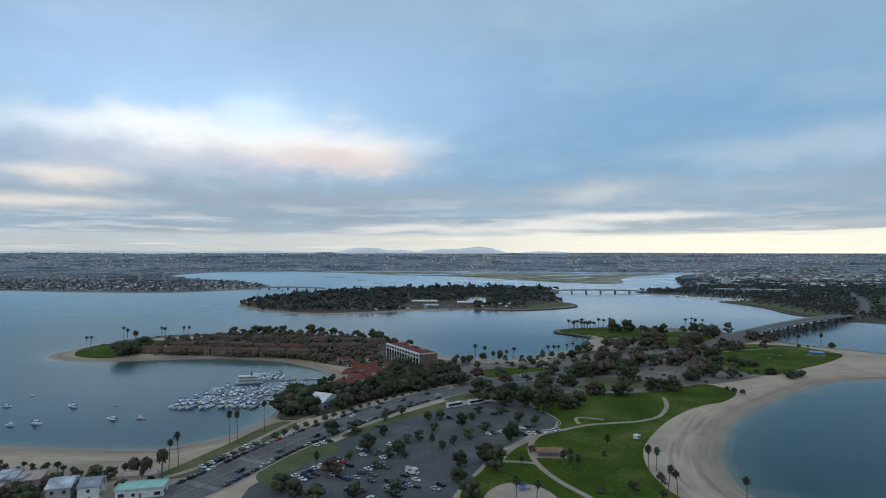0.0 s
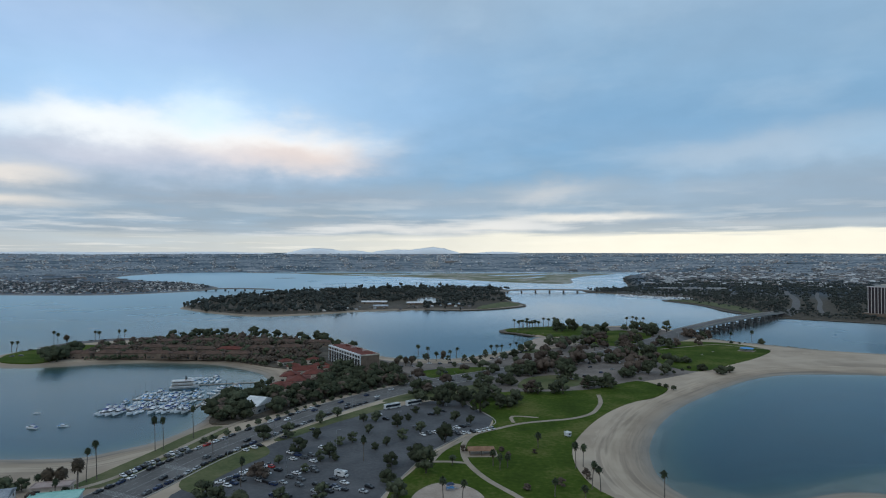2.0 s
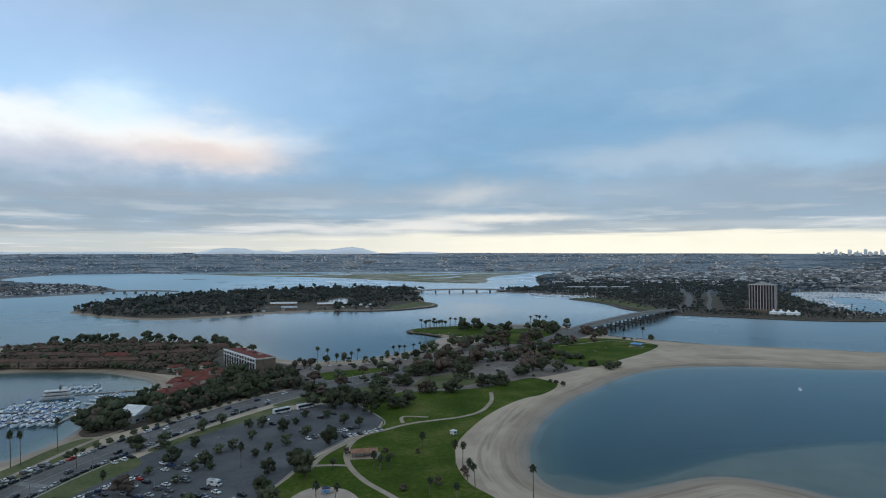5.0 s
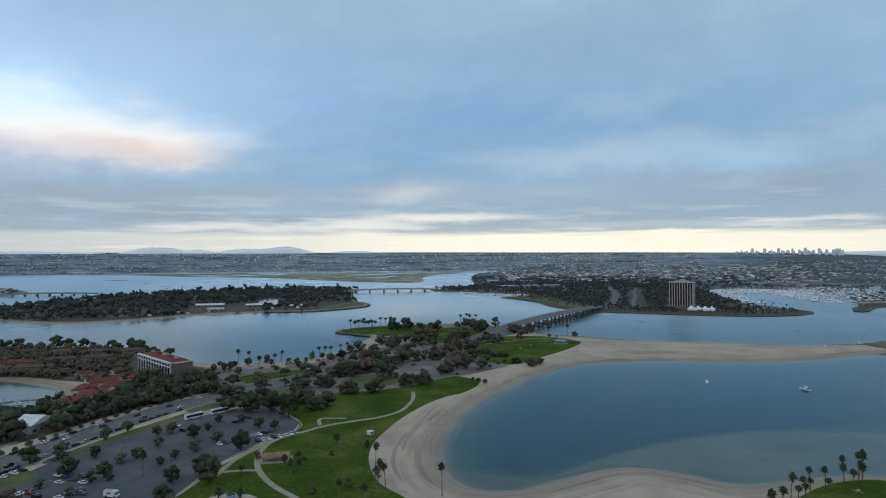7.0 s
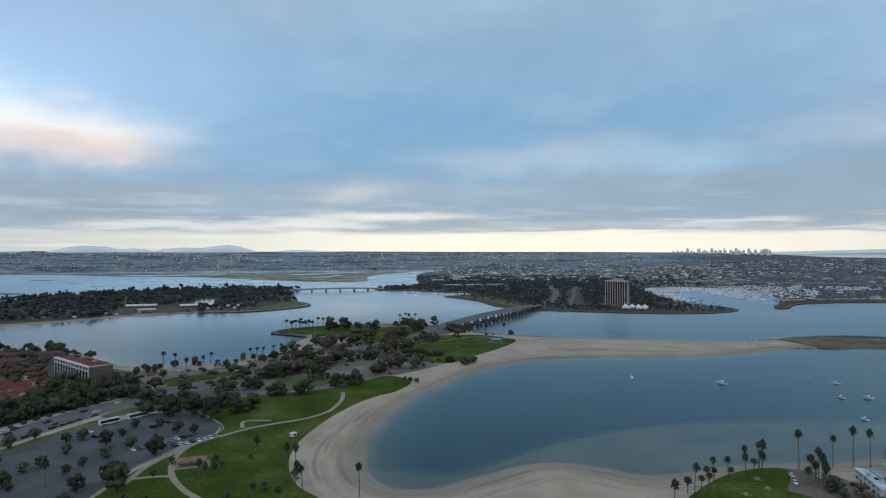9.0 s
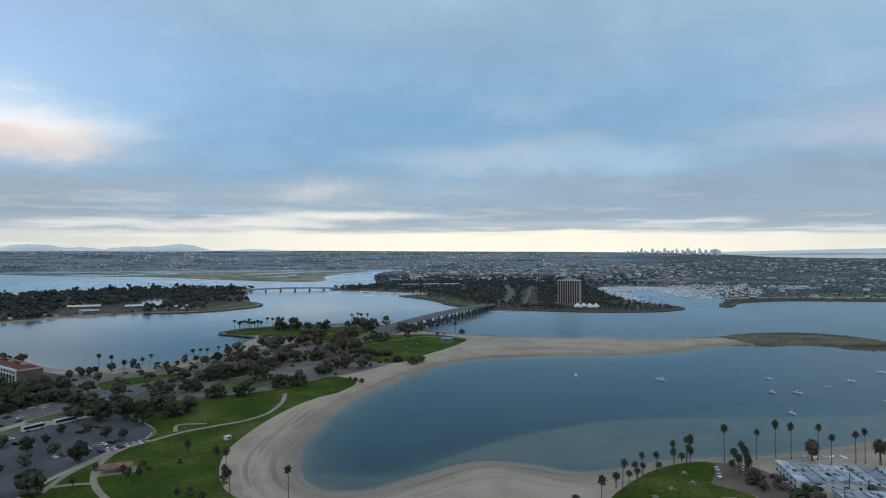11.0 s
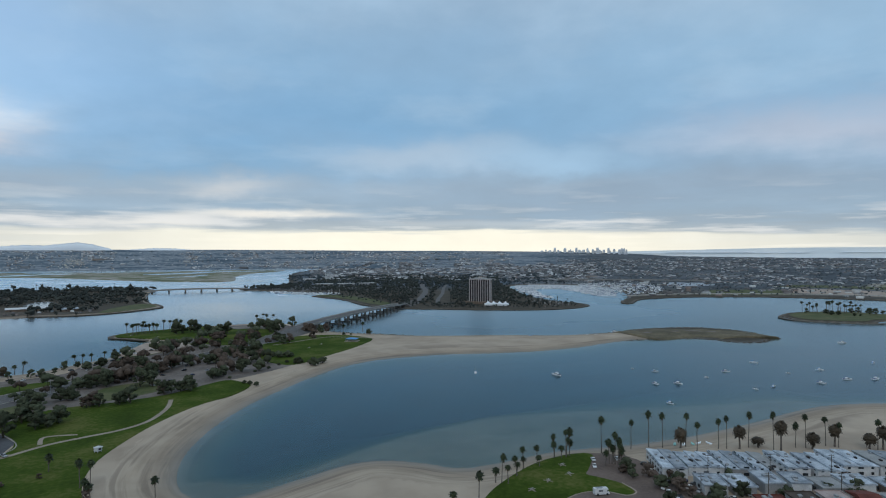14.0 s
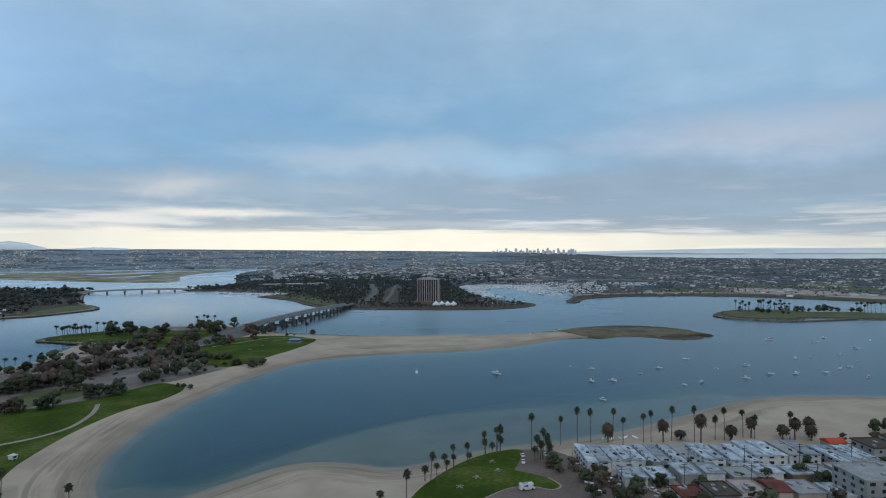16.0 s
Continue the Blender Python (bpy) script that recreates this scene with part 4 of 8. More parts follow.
patch("lawn_meadow", "small green lawn beside the hotel car park", "lawn",
      [(-9, 548), (4, 558), (26, 566), (58, 570), (52, 554), (26, 537), (2, 518), (-6, 530)], GRASS, 0.08)
patch("lawn_beach_verge", "rough grass bank between beach and road", "lawn",
      [(-153, 268), (-149, 290), (-141, 322), (-135, 352), (-127, 368), (-116, 362), (-120, 335), (-128, 300), (-136, 274)], ROUGH_GRASS, 0.08)
patch("bare_ground", "bare brown earth under the park trees", "bare ground",
      [(46, 384), (58, 428), (92, 456), (128, 472), (160, 498), (196, 516), (250, 562), (252, 620), (250, 690), (300, 760), (310, 870), (200, 895), (160, 770), (110, 690), (70, 640), (52, 590), (46, 540), (20, 505), (18, 450), (38, 398)], PARK_EARTH, 0.04)
patch("bare_ground_hotel", "brown planted earth round the hotel", "bare ground",
      [(-136, 382), (-112, 378), (-80, 430), (-40, 478), (-14, 510), (-30, 556), (-48, 600), (-90, 655), (-150, 740), (-240, 780), (-350, 770), (-350, 620), (-300, 618), (-210, 606), (-160, 575), (-120, 545), (-118, 500), (-128, 460), (-134, 420)], DIRT, 0.05)
patch("bare_ground_shore", "bare brown earth behind the small beach", "bare ground",
      [(-98, 634), (-62, 616), (-30, 594), (0, 588), (44, 596), (92, 638), (128, 682), (166, 732), (182, 760), (196, 756), (120, 640), (60, 570), (20, 510), (-10, 500), (-50, 540)], PARK_EARTH, 0.03)
patch("beach_small", "pale trodden sand behind the small beach", "beach", [(96, 694), (112, 738), (126, 772), (150, 768), (166, 740), (166, 716), (140, 692), (116, 676)], SAND, 0.085)
patch("lawn_grove", "worn grass between the park trees", "lawn", [(70, 480), (96, 474), (130, 500), (120, 530), (84, 520)], ROUGH_GRASS, 0.07)
patch("lawn_grove_neck", "green lawn between the trees before the bridge ramp", "lawn", [(184, 726), (214, 700), (244, 716), (262, 760), (282, 812), (258, 852), (224, 836), (198, 780)], GRASS, 0.09)
patch("lawn_grove_road", "worn grass beside the park road", "lawn", [(200, 620), (236, 640), (250, 690), (226, 694), (196, 660)], ROUGH_GRASS, 0.07)
patch("lawn_grove_shore", "worn grass strip behind the small beach", "lawn", [(100, 650), (130, 680), (170, 730), (160, 740), (118, 700), (92, 664)], ROUGH_GRASS, 0.07)
patch("car_park", "dark asphalt car park with tree islands", "car park",
      [(-104, 262), (-94, 300), (-80, 338), (-56, 378), (-26, 414), (2, 434), (22, 438), (44, 388), (40, 368), (26, 354), (6, 320), (-4, 290), (-12, 262), (-16, 232), (-100, 228)], ASPHALT, 0.06, round_it=False)
patch("car_park_hotel", "grey hotel car park with a bend of road", "car park",
      [(-30, 470), (-12, 512), (-20, 548), (0, 558), (8, 520), (40, 545), (70, 560), (60, 520), (36, 490), (4, 470)], ROAD, 0.07, round_it=False)
patch("car_park_trees", "worn earth car park among the park trees", "car park",
      [(100, 478), (128, 486), (140, 510), (190, 560), (215, 596), (190, 606), (150, 570), (104, 520)], PARK_EARTH, 0.06)
patch("car_park_beach", "asphalt beach car park beside the round lawn", "car park",
      [(309, 223), (322, 206), (312, 160), (300, 140), (262, 146), (236, 164), (240, 180), (257, 185), (267, 187), (274, 186), (281, 182), (285, 176), (289, 177), (291, 186), (287, 197), (285, 202), (292, 209), (302, 219)], BROWN_ASPHALT, 0.07)
patch("sand_circle", "round pale sand pit in the lawn", "sand pit",
      [(0, 254), (2, 266), (9, 276), (18, 277), (27, 271), (32, 258), (28, 240), (14, 234), (2, 242)], SAND, 0.12)

ROAD_LINE = [(-160, 190), (-128, 258), (-112, 312), (-91, 362), (-62, 418), (-30, 462), (8, 502), (60, 545), (125, 600), (195, 665), (262, 735), (318, 800)]
road = band("road", "grey four-lane asphalt road with parked cars", "road", ROAD_LINE, 25, ROAD, 0.09)
for side, nm in ((-12.9, "kerb_north"), (12.9, "kerb_south")):
    band(nm, "pale concrete kerb along the road", "kerb", ROAD_LINE, 0.9, CONCRETE, 0.22, side)
bm = bmesh.new()
for shift in (-7.6, -0.25, 0.25, 7.6, -4.0, 4.0):
    dashed = abs(shift) == 4.0
    for x, y, a in along(ROAD_LINE, 9.0 if dashed else 4.0, 2.0, shift):
        c, s = math.cos(math.radians(a)), math.sin(math.radians(a))
        lx = 1.6 if dashed else 2.1
        q = [(x + c * u - s * w, y + s * u + c * w, LAND + 0.096) for u, w in ((-lx, -0.11), (lx, -0.11), (lx, 0.11), (-lx, 0.11))]
        bm.faces.new([bm.verts.new(p) for p in q])
for x0, y0, turn in ((-127, 262, 67), (-117, 296, 70)):
    c, s = math.cos(math.radians(turn)), math.sin(math.radians(turn))
    for k in range(-9, 10):
        q = [(x0 + c * u - s * w, y0 + s * u + c * w, LAND + 0.098) for u, w in ((-2, k * 1.25 - 0.32), (2, k * 1.25 - 0.32), (2, k * 1.25 + 0.32), (-2, k * 1.25 + 0.32))]
        bm.faces.new([bm.verts.new(p) for p in q])
part("lane_markings", bm, PAINT, road, "worn white lane lines and crossings")
cross = band("road_side_street", "side street between road and beach houses", "road", [(-128, 246), (-100, 232), (-60, 222), (0, 215)], 12, ROAD, 0.08)
band("beach_walk", "pale concrete walk along the beach", "path", [(-330, 262), (-250, 268), (-190, 264), (-160, 262), (-141, 280), (-131, 318), (-121, 362), (-112, 384)], 3.2, PATHWAY, 0.12)
band("park_path_cove", "pale winding concrete path across the lawn", "path", [(127, 455), (124, 436), (119, 420), (109, 400), (94, 388), (76, 382), (60, 376), (44, 364), (30, 352), (24, 332), (25, 308), (33, 284), (46, 262), (60, 236)], 3.0, PATHWAY, 0.13)
band("park_path_link", "short concrete path to the car park", "path", [(26, 304), (17, 306), (8, 306)], 2.6, PATHWAY, 0.125)
band("park_path_edge", "concrete walk along the car park edge", "path", [(6, 300), (12, 322), (22, 340), (31, 354), (44, 366)], 3.0, PATHWAY, 0.12)
band("park_path_court", "short concrete path beside the trees", "path", [(56, 378), (57, 393), (73, 390)], 2.4, PATHWAY, 0.12)
band("park_path_point", "pale path across the point lawn", "path", [(250, 680), (290, 700), (325, 715), (348, 700), (372, 676)], 2.6, PATHWAY, 0.12)
band("kerb_car_park", "concrete kerb round the car park", "kerb", [(-16, 236), (-12, 262), (-4, 290), (6, 320), (26, 354), (40, 368), (44, 388), (22, 438)], 0.6, CONCRETE, 0.2)
band("beach_street", "asphalt street along the beach houses", "road", [(317, 214), (316, 198), (312, 165), (310, 120)], 9, BROWN_ASPHALT, 0.08)
band("kerb_beach_park", "pale kerb round the beach car park", "kerb", [(238, 179.5), (257, 183.7), (267, 185.7), (274, 184.7), (280, 180.7), (284, 174.5), (290.5, 175.5), (292.5, 186)], 0.6, PATHWAY, 0.2)

# parking bay lines
bm = bmesh.new()
for row in range(7):
    ox, oy = -84 + row * 18.0, 262 + row * 2.0
    for k in range(44):
        x, y = ox + k * 1.45, oy + k * 2.35
        if inside([(-102, 266), (-92, 300), (-78, 338), (-54, 376), (-26, 410), (0, 430), (20, 432), (40, 386), (36, 368), (22, 354), (2, 320), (-8, 290), (-16, 262)], x, y):
            d, n = (0.85, -0.52), (0.52, 0.85)
            q = [(x + d[0] * u + n[0] * w, y + d[1] * u + n[1] * w, LAND + 0.066) for u, w in ((-4.6, -0.06), (4.6, -0.06), (4.6, 0.06), (-4.6, 0.06))]
            bm.faces.new([bm.verts.new(p) for p in q])
part("bay_lines", bm, ROAD, bpy.data.objects["car_park"], "faint white bay lines")

# rock-armoured end of the spit
bm = bmesh.new()
rng = random.Random(5)
RIDGE = [(668, 546), (690, 545), (720, 541), (756, 528), (778, 505), (786, 476), (778, 452)]
rings = []
for x, y, a in along(RIDGE, 9):
    c, s = math.cos(math.radians(a)), math.sin(math.radians(a))
    w = 43 if rings else 14
    ring = []
    for u, h in ((-1, -0.8), (-0.8, 2.2), (-0.45, 3.6), (0, 4.3), (0.45, 3.8), (0.8, 2.4), (1, -0.8)):
        ring.append((x - s * u * w + rng.uniform(-1.5, 1.5), y + c * u * w + rng.uniform(-1.5, 1.5), h + (rng.uniform(-0.5, 0.5) if h > 0 else 0)))
    rings.append(ring)
loft(bm, rings)
tagged(new("jetty", mesh_of("jetty", bm, MOUND)), "low brown grassy mound edged with dark rocks", "jetty", kind="structure")


band("jetty_top", "trodden earth along the crest of the rock mound", "earth", RIDGE[1:-2], 9, PARK_EARTH, 1.75)
for i, pts in enumerate(([(573, 1055), (650, 985), (726, 925), (810, 890), (870, 889), (920, 908), (944, 936), (955, 985)], [(527, 1465), (545, 1380), (556, 1296), (546, 1160), (573, 1055)], [(1085, 975), (1042, 930), (1055, 920), (1172, 992), (1359, 962), (1513, 840), (1590, 680), (1600, 540)],
                         [(-37, 1205), (63, 1200), (141, 1257), (172, 1300), (174, 1345), (165, 1400)], [(1120, 618), (1058, 596), (1030, 565), (1024, 530), (1062, 473), (1130, 448), (1240, 420), (1400, 390)], [(127, 802), (104, 832), (88, 850), (95, 872), (120, 893), (185, 915)])):
    band("rock_rim_%d" % (i + 1), "dark grey rock rim along the shore", "rock wall", pts, 7, ROCK, 0.35, base=1.2)


def rock_shape(seed):
    r = random.Random(seed)
    b = bmesh.new()
    bmesh.ops.create_icosphere(b, subdivisions=1, radius=1)
    for v in b.verts:
        v.co *= r.uniform(0.7, 1.2)
    return b


rocks = []
edge = {"SPIT": smooth_outline(MAIN, 20)}
for poly, gap, keep in ((MAIN, 2.2, [(640, 430, 860, 640)]), (MAIN, 2.2, [(85, 820, 360, 930), (340, 640, 430, 860)]), (SOUTH_TOWN, 2.5, [(500, 860, 1650, 1500)]), (WOODED_ISLE, 3, [(-100, 1150, 220, 2000)]), (PALM_ISLE, 2.5, [(1000, 370, 1600, 640)])):
    for x, y, a in along(list(poly) + [poly[0]], gap):
        if any(x0 < x < x1 and y0 < y < y1 for x0, y0, x1, y1 in keep):
            for _ in range(2):
                s = rng.uniform(0.5, 1.2)
                rocks.append((x + rng.uniform(-2.5, 2.5), y + rng.uniform(-2.5, 2.5), rng.uniform(-0.3, 0.35), rng.uniform(0, 6), s * 1.3, s, s * 0.7))
many("shore_rocks", "grey riprap boulders along the shore", "rocks", [rock_shape(k) for k in range(4)], rocks, ROCK)


# ---- buildings ----
def windows_row(parent, mesh, places, name="window"):
    for m in places:
        o = part(name, mesh, None, parent)
        o.matrix_basis = m


def pane_mesh(w, h, deep=0.12):
    return mesh_of("window", boxes((-w / 2, w / 2, -deep, 0.03, 0, h)), GLASS)


PANE, PANE_WIDE, DOOR_MESH = pane_mesh(1.3, 1.3), pane_mesh(2.4, 1.4), mesh_of("door", boxes((-0.5, 0.5, -0.1, 0.03, 0, 2.05)), BROWNWALL)


def roof_mesh(w, d, rise, kind, over=0.5):
    bm = bmesh.new()
    a, b = w / 2 + over, d / 2 + over
    if kind == "flat":
        box(bm, -a + 0.2, a - 0.2, -b + 0.2, b - 0.2, 0, 0.25)
        for s in ((-a, a, -b, -b + 0.3), (-a, a, b - 0.3, b), (-a, -a + 0.3, -b + 0.3, b - 0.3), (a - 0.3, a, -b + 0.3, b - 0.3)):
            box(bm, *s, 0, 0.65)
        return bm
    inset = b * 0.9 if kind == "hip" else 0.0
    low = [bm.verts.new(p) for p in ((-a, -b, 0), (a, -b, 0), (a, b, 0), (-a, b, 0))]
    eave = [bm.verts.new(p) for p in ((-a, -b, 0.25), (a, -b, 0.25), (a, b, 0.25), (-a, b, 0.25))]
    r0, r1 = bm.verts.new((-a + inset, 0, rise)), bm.verts.new((a - inset, 0, rise))
    bm.faces.new(low[::-1])
    for i in range(4):
        bm.faces.new((low[i], low[(i + 1) % 4], eave[(i + 1) % 4], eave[i]))
    bm.faces.new((eave[0], eave[1], r1, r0))
    bm.faces.new((eave[2], eave[3], r0, r1))
    bm.faces.new((eave[1], eave[2], r1))
    bm.faces.new((eave[3], eave[0], r0))
    return bm


def house(x, y, w, d, h, turn, wall, roof, kind, label, name="house", category="house", group="", rise=2.2, storeys=None, top_boxes=0, seed=1, bay=4.4):
    """A house with walls, roof, doors, windows on every side and, on flat roofs, skylight boxes."""
    rng = random.Random(seed)
    root = thing(name, label, category, group, pose(x, y, LAND, 0, 0, turn))
    part("wall", boxes((-w / 2, w / 2, -d / 2, d / 2, -0.4, h)), wall, root)
    r = part("roof", roof_mesh(w, d, rise, kind), roof, root)
    r.matrix_basis = pose(0, 0, h)
    storeys = storeys or max(1, int(h / 2.9))
    for s in range(storeys):
        z = 0.95 + s * h / storeys
        for sign, length, off, ang in ((-1, w, d / 2, 0), (1, w, d / 2, 180), (1, d, w / 2, 90), (-1, d, w / 2, -90)):
            n = max(1, int(length / bay))
            if (ang == 180 and (y > 400 or x > 250)) or (ang == 90 and x > 250):
                continue
            for k in range(n):
                u = (k + 0.5) / n * length - length / 2
                if s == 0 and k == n // 2 and ang in (0, 90):
                    continue
                at = pose(u, sign * off, z, 0, 0, ang) if ang in (0, 180) else pose(sign * off, u, z, 0, 0, ang)
                windows_row(root, PANE_WIDE if (k + s) % 3 == 0 else PANE, [at])
    windows_row(root, DOOR_MESH, [pose(0.4, -d / 2, 0.05), pose(w / 2, 0.2, 0.05, 0, 0, 90)], "door")
    for k in range(top_boxes):
        bw, bd = rng.uniform(0.8, 1.8), rng.uniform(1.5, 3.2)
        bx, by = rng.uniform(-w / 2 + 2, w / 2 - 2), rng.uniform(-d / 2 + 2, d / 2 - 2)
        part("skylight" if k % 2 else "roof_unit", boxes((bx - bw / 2, bx + bw / 2, by - bd / 2, by + bd / 2, 0.2, rng.uniform(0.6, 1.3))), GREYWALL if k % 2 else METAL, r)
    return root


def sawtooth_house(x, y, w, d, h, turn, label, seed):
    """A long white beach apartment block under several low mono-pitch roofs."""
    rng = random.Random(seed)
    root = thing("apartment_block", label, "apartment block", "beach apartments", pose(x, y, LAND, 0, 0, turn))
    part("wall", boxes((-w / 2, w / 2, -d / 2, d / 2, -0.4, h)), rng.choice([WHITE, WHITE, GREYWALL]), root)
    n = max(2, round(w / 6.5))
    for k in range(n):
        x0, x1 = -w / 2 + k * w / n, -w / 2 + (k + 1) * w / n
        bm = bmesh.new()
        up = rng.uniform(0.7, 1.3)
        loft(bm, [[(x0 - 0.2, -d / 2 - 0.5, h), (x1 + 0.1, -d / 2 - 0.5, h), (x1 + 0.1, -d / 2 - 0.5, h + 0.35), (x0 - 0.2, -d / 2 - 0.5, h + up)],
                  [(x0 - 0.2, d / 2 + 0.5, h), (x1 + 0.1, d / 2 + 0.5, h), (x1 + 0.1, d / 2 + 0.5, h + 0.35), (x0 - 0.2, d / 2 + 0.5, h + up)]])
        bmesh.ops.recalc_face_normals(bm, faces=bm.faces)
        roof_part = part("roof", bm, rng.choice([LIGHTROOF, LIGHTROOF, LIGHTROOF, GREYWALL]), root)
        for _ in range(3):
            bx, by = rng.uniform(x0 + 1, x1 - 1.2), rng.uniform(-d / 2 + 2, d / 2 - 2)
            sw, sd = rng.uniform(0.3, 0.7), rng.uniform(0.4, 1.2)
            part("skylight", boxes((bx - sw, bx + sw, by - sd, by + sd, h + 0.1, h + up + rng.uniform(0.1, 0.5))), rng.choice([TOWERDARK, GREYWALL, METAL, GREYWALL]), roof_part)
    for s in range(2):
        for sign, length, off, ang in ((-1, w, d / 2, 0), (-1, d, w / 2, -90)):
            m = int(length / 4.2)
            for k in range(m):
                u = (k + 0.5) / m * length - length / 2
                at = pose(u, sign * off, 0.9 + s * 2.8, 0, 0, ang) if ang in (0, 180) else pose(sign * off, u, 0.9 + s * 2.8, 0, 0, ang)
                windows_row(root, PANE_WIDE if k % 2 else PANE, [at])
    return root


# hotel block on the point: five storeys of balconies between white piers, red tiled roof
def hotel():
    root = thing("hotel", "five-storey cream hotel with balcony bays and red tiled roof", "hotel", at=pose(-76.5, 576.5, LAND, 0, 0, -57))
    w, d, h = 74.0, 19.0, 14.6
    part("wall", boxes((-w / 2, w / 2, -d / 2 + 1.6, d / 2, -0.4, h), (w / 2 - 0.8, w / 2, -d / 2, -d / 2 + 1.6, -0.4, h), (-w / 2, -w / 2 + 0.8, -d / 2, -d / 2 + 1.6, -0.4, h)), BROWNWALL, root)
    bays, floors = 12, 5
    step = w / bays
    glass = mesh_of("window", boxes((-step / 2 + 0.5, step / 2 - 0.5, -0.1, 0.06, 0, 2.1)), GLASS)
    rail = mesh_of("balcony", boxes((-step / 2 + 0.3, step / 2 - 0.3, 0, 0.12, 0.15, 0.8), (-step / 2 + 0.3, step / 2 - 0.3, 0, 1.55, 0, 0.15)), TOWERDARK)
    for f in range(floors):
        for k in range(bays):
            u = -w / 2 + (k + 0.5) * step
            windows_row(root, glass, [pose(u, -d / 2 + 1.6, f * h / floors + 0.35)])
            windows_row(root, rail, [pose(u, -d / 2, f * h / floors)], "balcony")
    pier = mesh_of("pier", boxes((-0.36, 0.36, -0.25, 0.7, -0.4, h)), WHITE)
    windows_row(root, pier, [pose(-w / 2 + k * step, -d / 2, 0) for k in range(bays + 1)], "pier")
    part("cornice", boxes((-w / 2 - 0.6, w / 2 + 0.6, -d / 2 - 0.6, -d / 2 + 1.2, h, h + 1.3), (-w / 2 - 0.6, w / 2 + 0.6, -d / 2 - 0.6, -d / 2 + 0.2, h * 0.8 - 0.2, h * 0.8 + 0.7)), WHITE, root, "cream painted cornice bands")
    part("end_panel", boxes((w / 2, w / 2 + 0.25, -d / 2 + 1, d / 2 - 1, 0, h - 0.6)), BROWNWALL, root)
    r = part("roof", roof_mesh(w - 2, d - 2, 1.8, "hip", 0.2), REDROOF, root)
    r.matrix_basis = pose(0, 0.2, h + 0.9)
    part("roof_rim", boxes((-w / 2 - 0.5, w / 2 + 0.5, -d / 2 + 1.2, d / 2 + 0.5, h, h + 1.0)), OFFWHITE, root, "cream painted roof rim")
    for k in range(5):
        part("roof_unit", boxes((-28 + k * 13, -25 + k * 13, -1.2, 1.6, h + 2, h + 3.8)), (PINKROOF, REDROOF)[k % 2], root)
    return root


hotel()


# waterfront tower with pale fins
def tower():
    root = thing("hotel_tower", "tall dark brown hotel tower with pale vertical fins", "tower", at=pose(761, 1052, LAND, 0, 0, -47))
    w, d, h = 43.0, 16.0, 50.0
    part("wall", boxes((-w / 2, w / 2, -d / 2, d / 2, -0.5, h)), TOWERWALL, root)
    fin_l = mesh_of("fin", boxes((-0.5, 0.5, -0.6, 0, 5, h + 0.4)), TOWERFIN)
    n = 9
    windows_row(root, fin_l, [pose(-w / 2 + k * w / n, -d / 2, 0) for k in range(n + 1)], "fin")
    windows_row(root, fin_l, [pose(-w / 2 + k * w / n, d / 2, 0, 0, 0, 180) for k in range(n + 1)], "fin")
    windows_row(root, fin_l, [pose(w / 2, -d / 2 + k * d / 3, 0, 0, 0, 90) for k in range(4)], "fin")
    windows_row(root, fin_l, [pose(-w / 2, -d / 2 + k * d / 3, 0, 0, 0, -90) for k in range(4)], "fin")
    row = mesh_of("window_band", boxes((-w / 2 + 0.3, w / 2 - 0.3, -0.06, 0.08, 0, 1.7)), GLASS)
    windows_row(root, row, [pose(0, -d / 2, 6 + f * 2.9) for f in range(15)], "window_band")
    part("parapet", boxes((-w / 2 - 1.6, w / 2 + 1.6, -d / 2 - 1.7, d / 2 + 1.7, h, h + 1.2)), TOWERFIN, root)
    bm = bmesh.new()
    loft(bm, [[(-15, -7, h + 1.2), (15, -7, h + 1.2), (15, 7, h + 1.2), (-15, 7, h + 1.2)], [(-11, -5, h + 4.0), (11, -5, h + 4.0), (11, 5, h + 4.0), (-11, 5, h + 4.0)]])
    part("penthouse", bm, GREYWALL, root)
    part("lift_house", boxes((-4, 4, -3, 3, h + 4.0, h + 5.6)), OFFWHITE, root)
    part("podium", boxes((-w / 2 - 8, w / 2 + 8, -d / 2 - 5, d / 2 + 5, -0.5, 5)), BROWNWALL, root)
    return root


tower()


def peaked_tent(x, y, w, turn, label, h=5.0):
    root = thing("marquee", label, "tent", "white marquees", pose(x, y, LAND, 0, 0, turn))
    part("wall", boxes((-w / 2, w / 2, -w / 2, w / 2, -0.2, h * 0.55)), BOATWHITE, root)
    bm = bmesh.new()
    loft(bm, [[(s * k, t * k, z) for s, t in ((-1, -1), (1, -1), (1, 1), (-1, 1))] for k, z in ((w / 2 + 0.3, h * 0.55), (w * 0.22, h * 0.78), (0.25, h * 1.25))])
    part("roof", bm, BOATWHITE, root)
    return root


for k in range(4):
    peaked_tent(752 + k * 8.6, 1010 - k * 8.2, 11.5, -45, "white peaked event tent below the tower", 7.0)

# white pavilion by the road
house(-113, 409, 13, 20, 5.0, -20, GREYWALL, WHITE, "gable", "pavilion with grey walls under a pitched white roof", "pavilion", "pavilion", rise=4.2, seed=3)

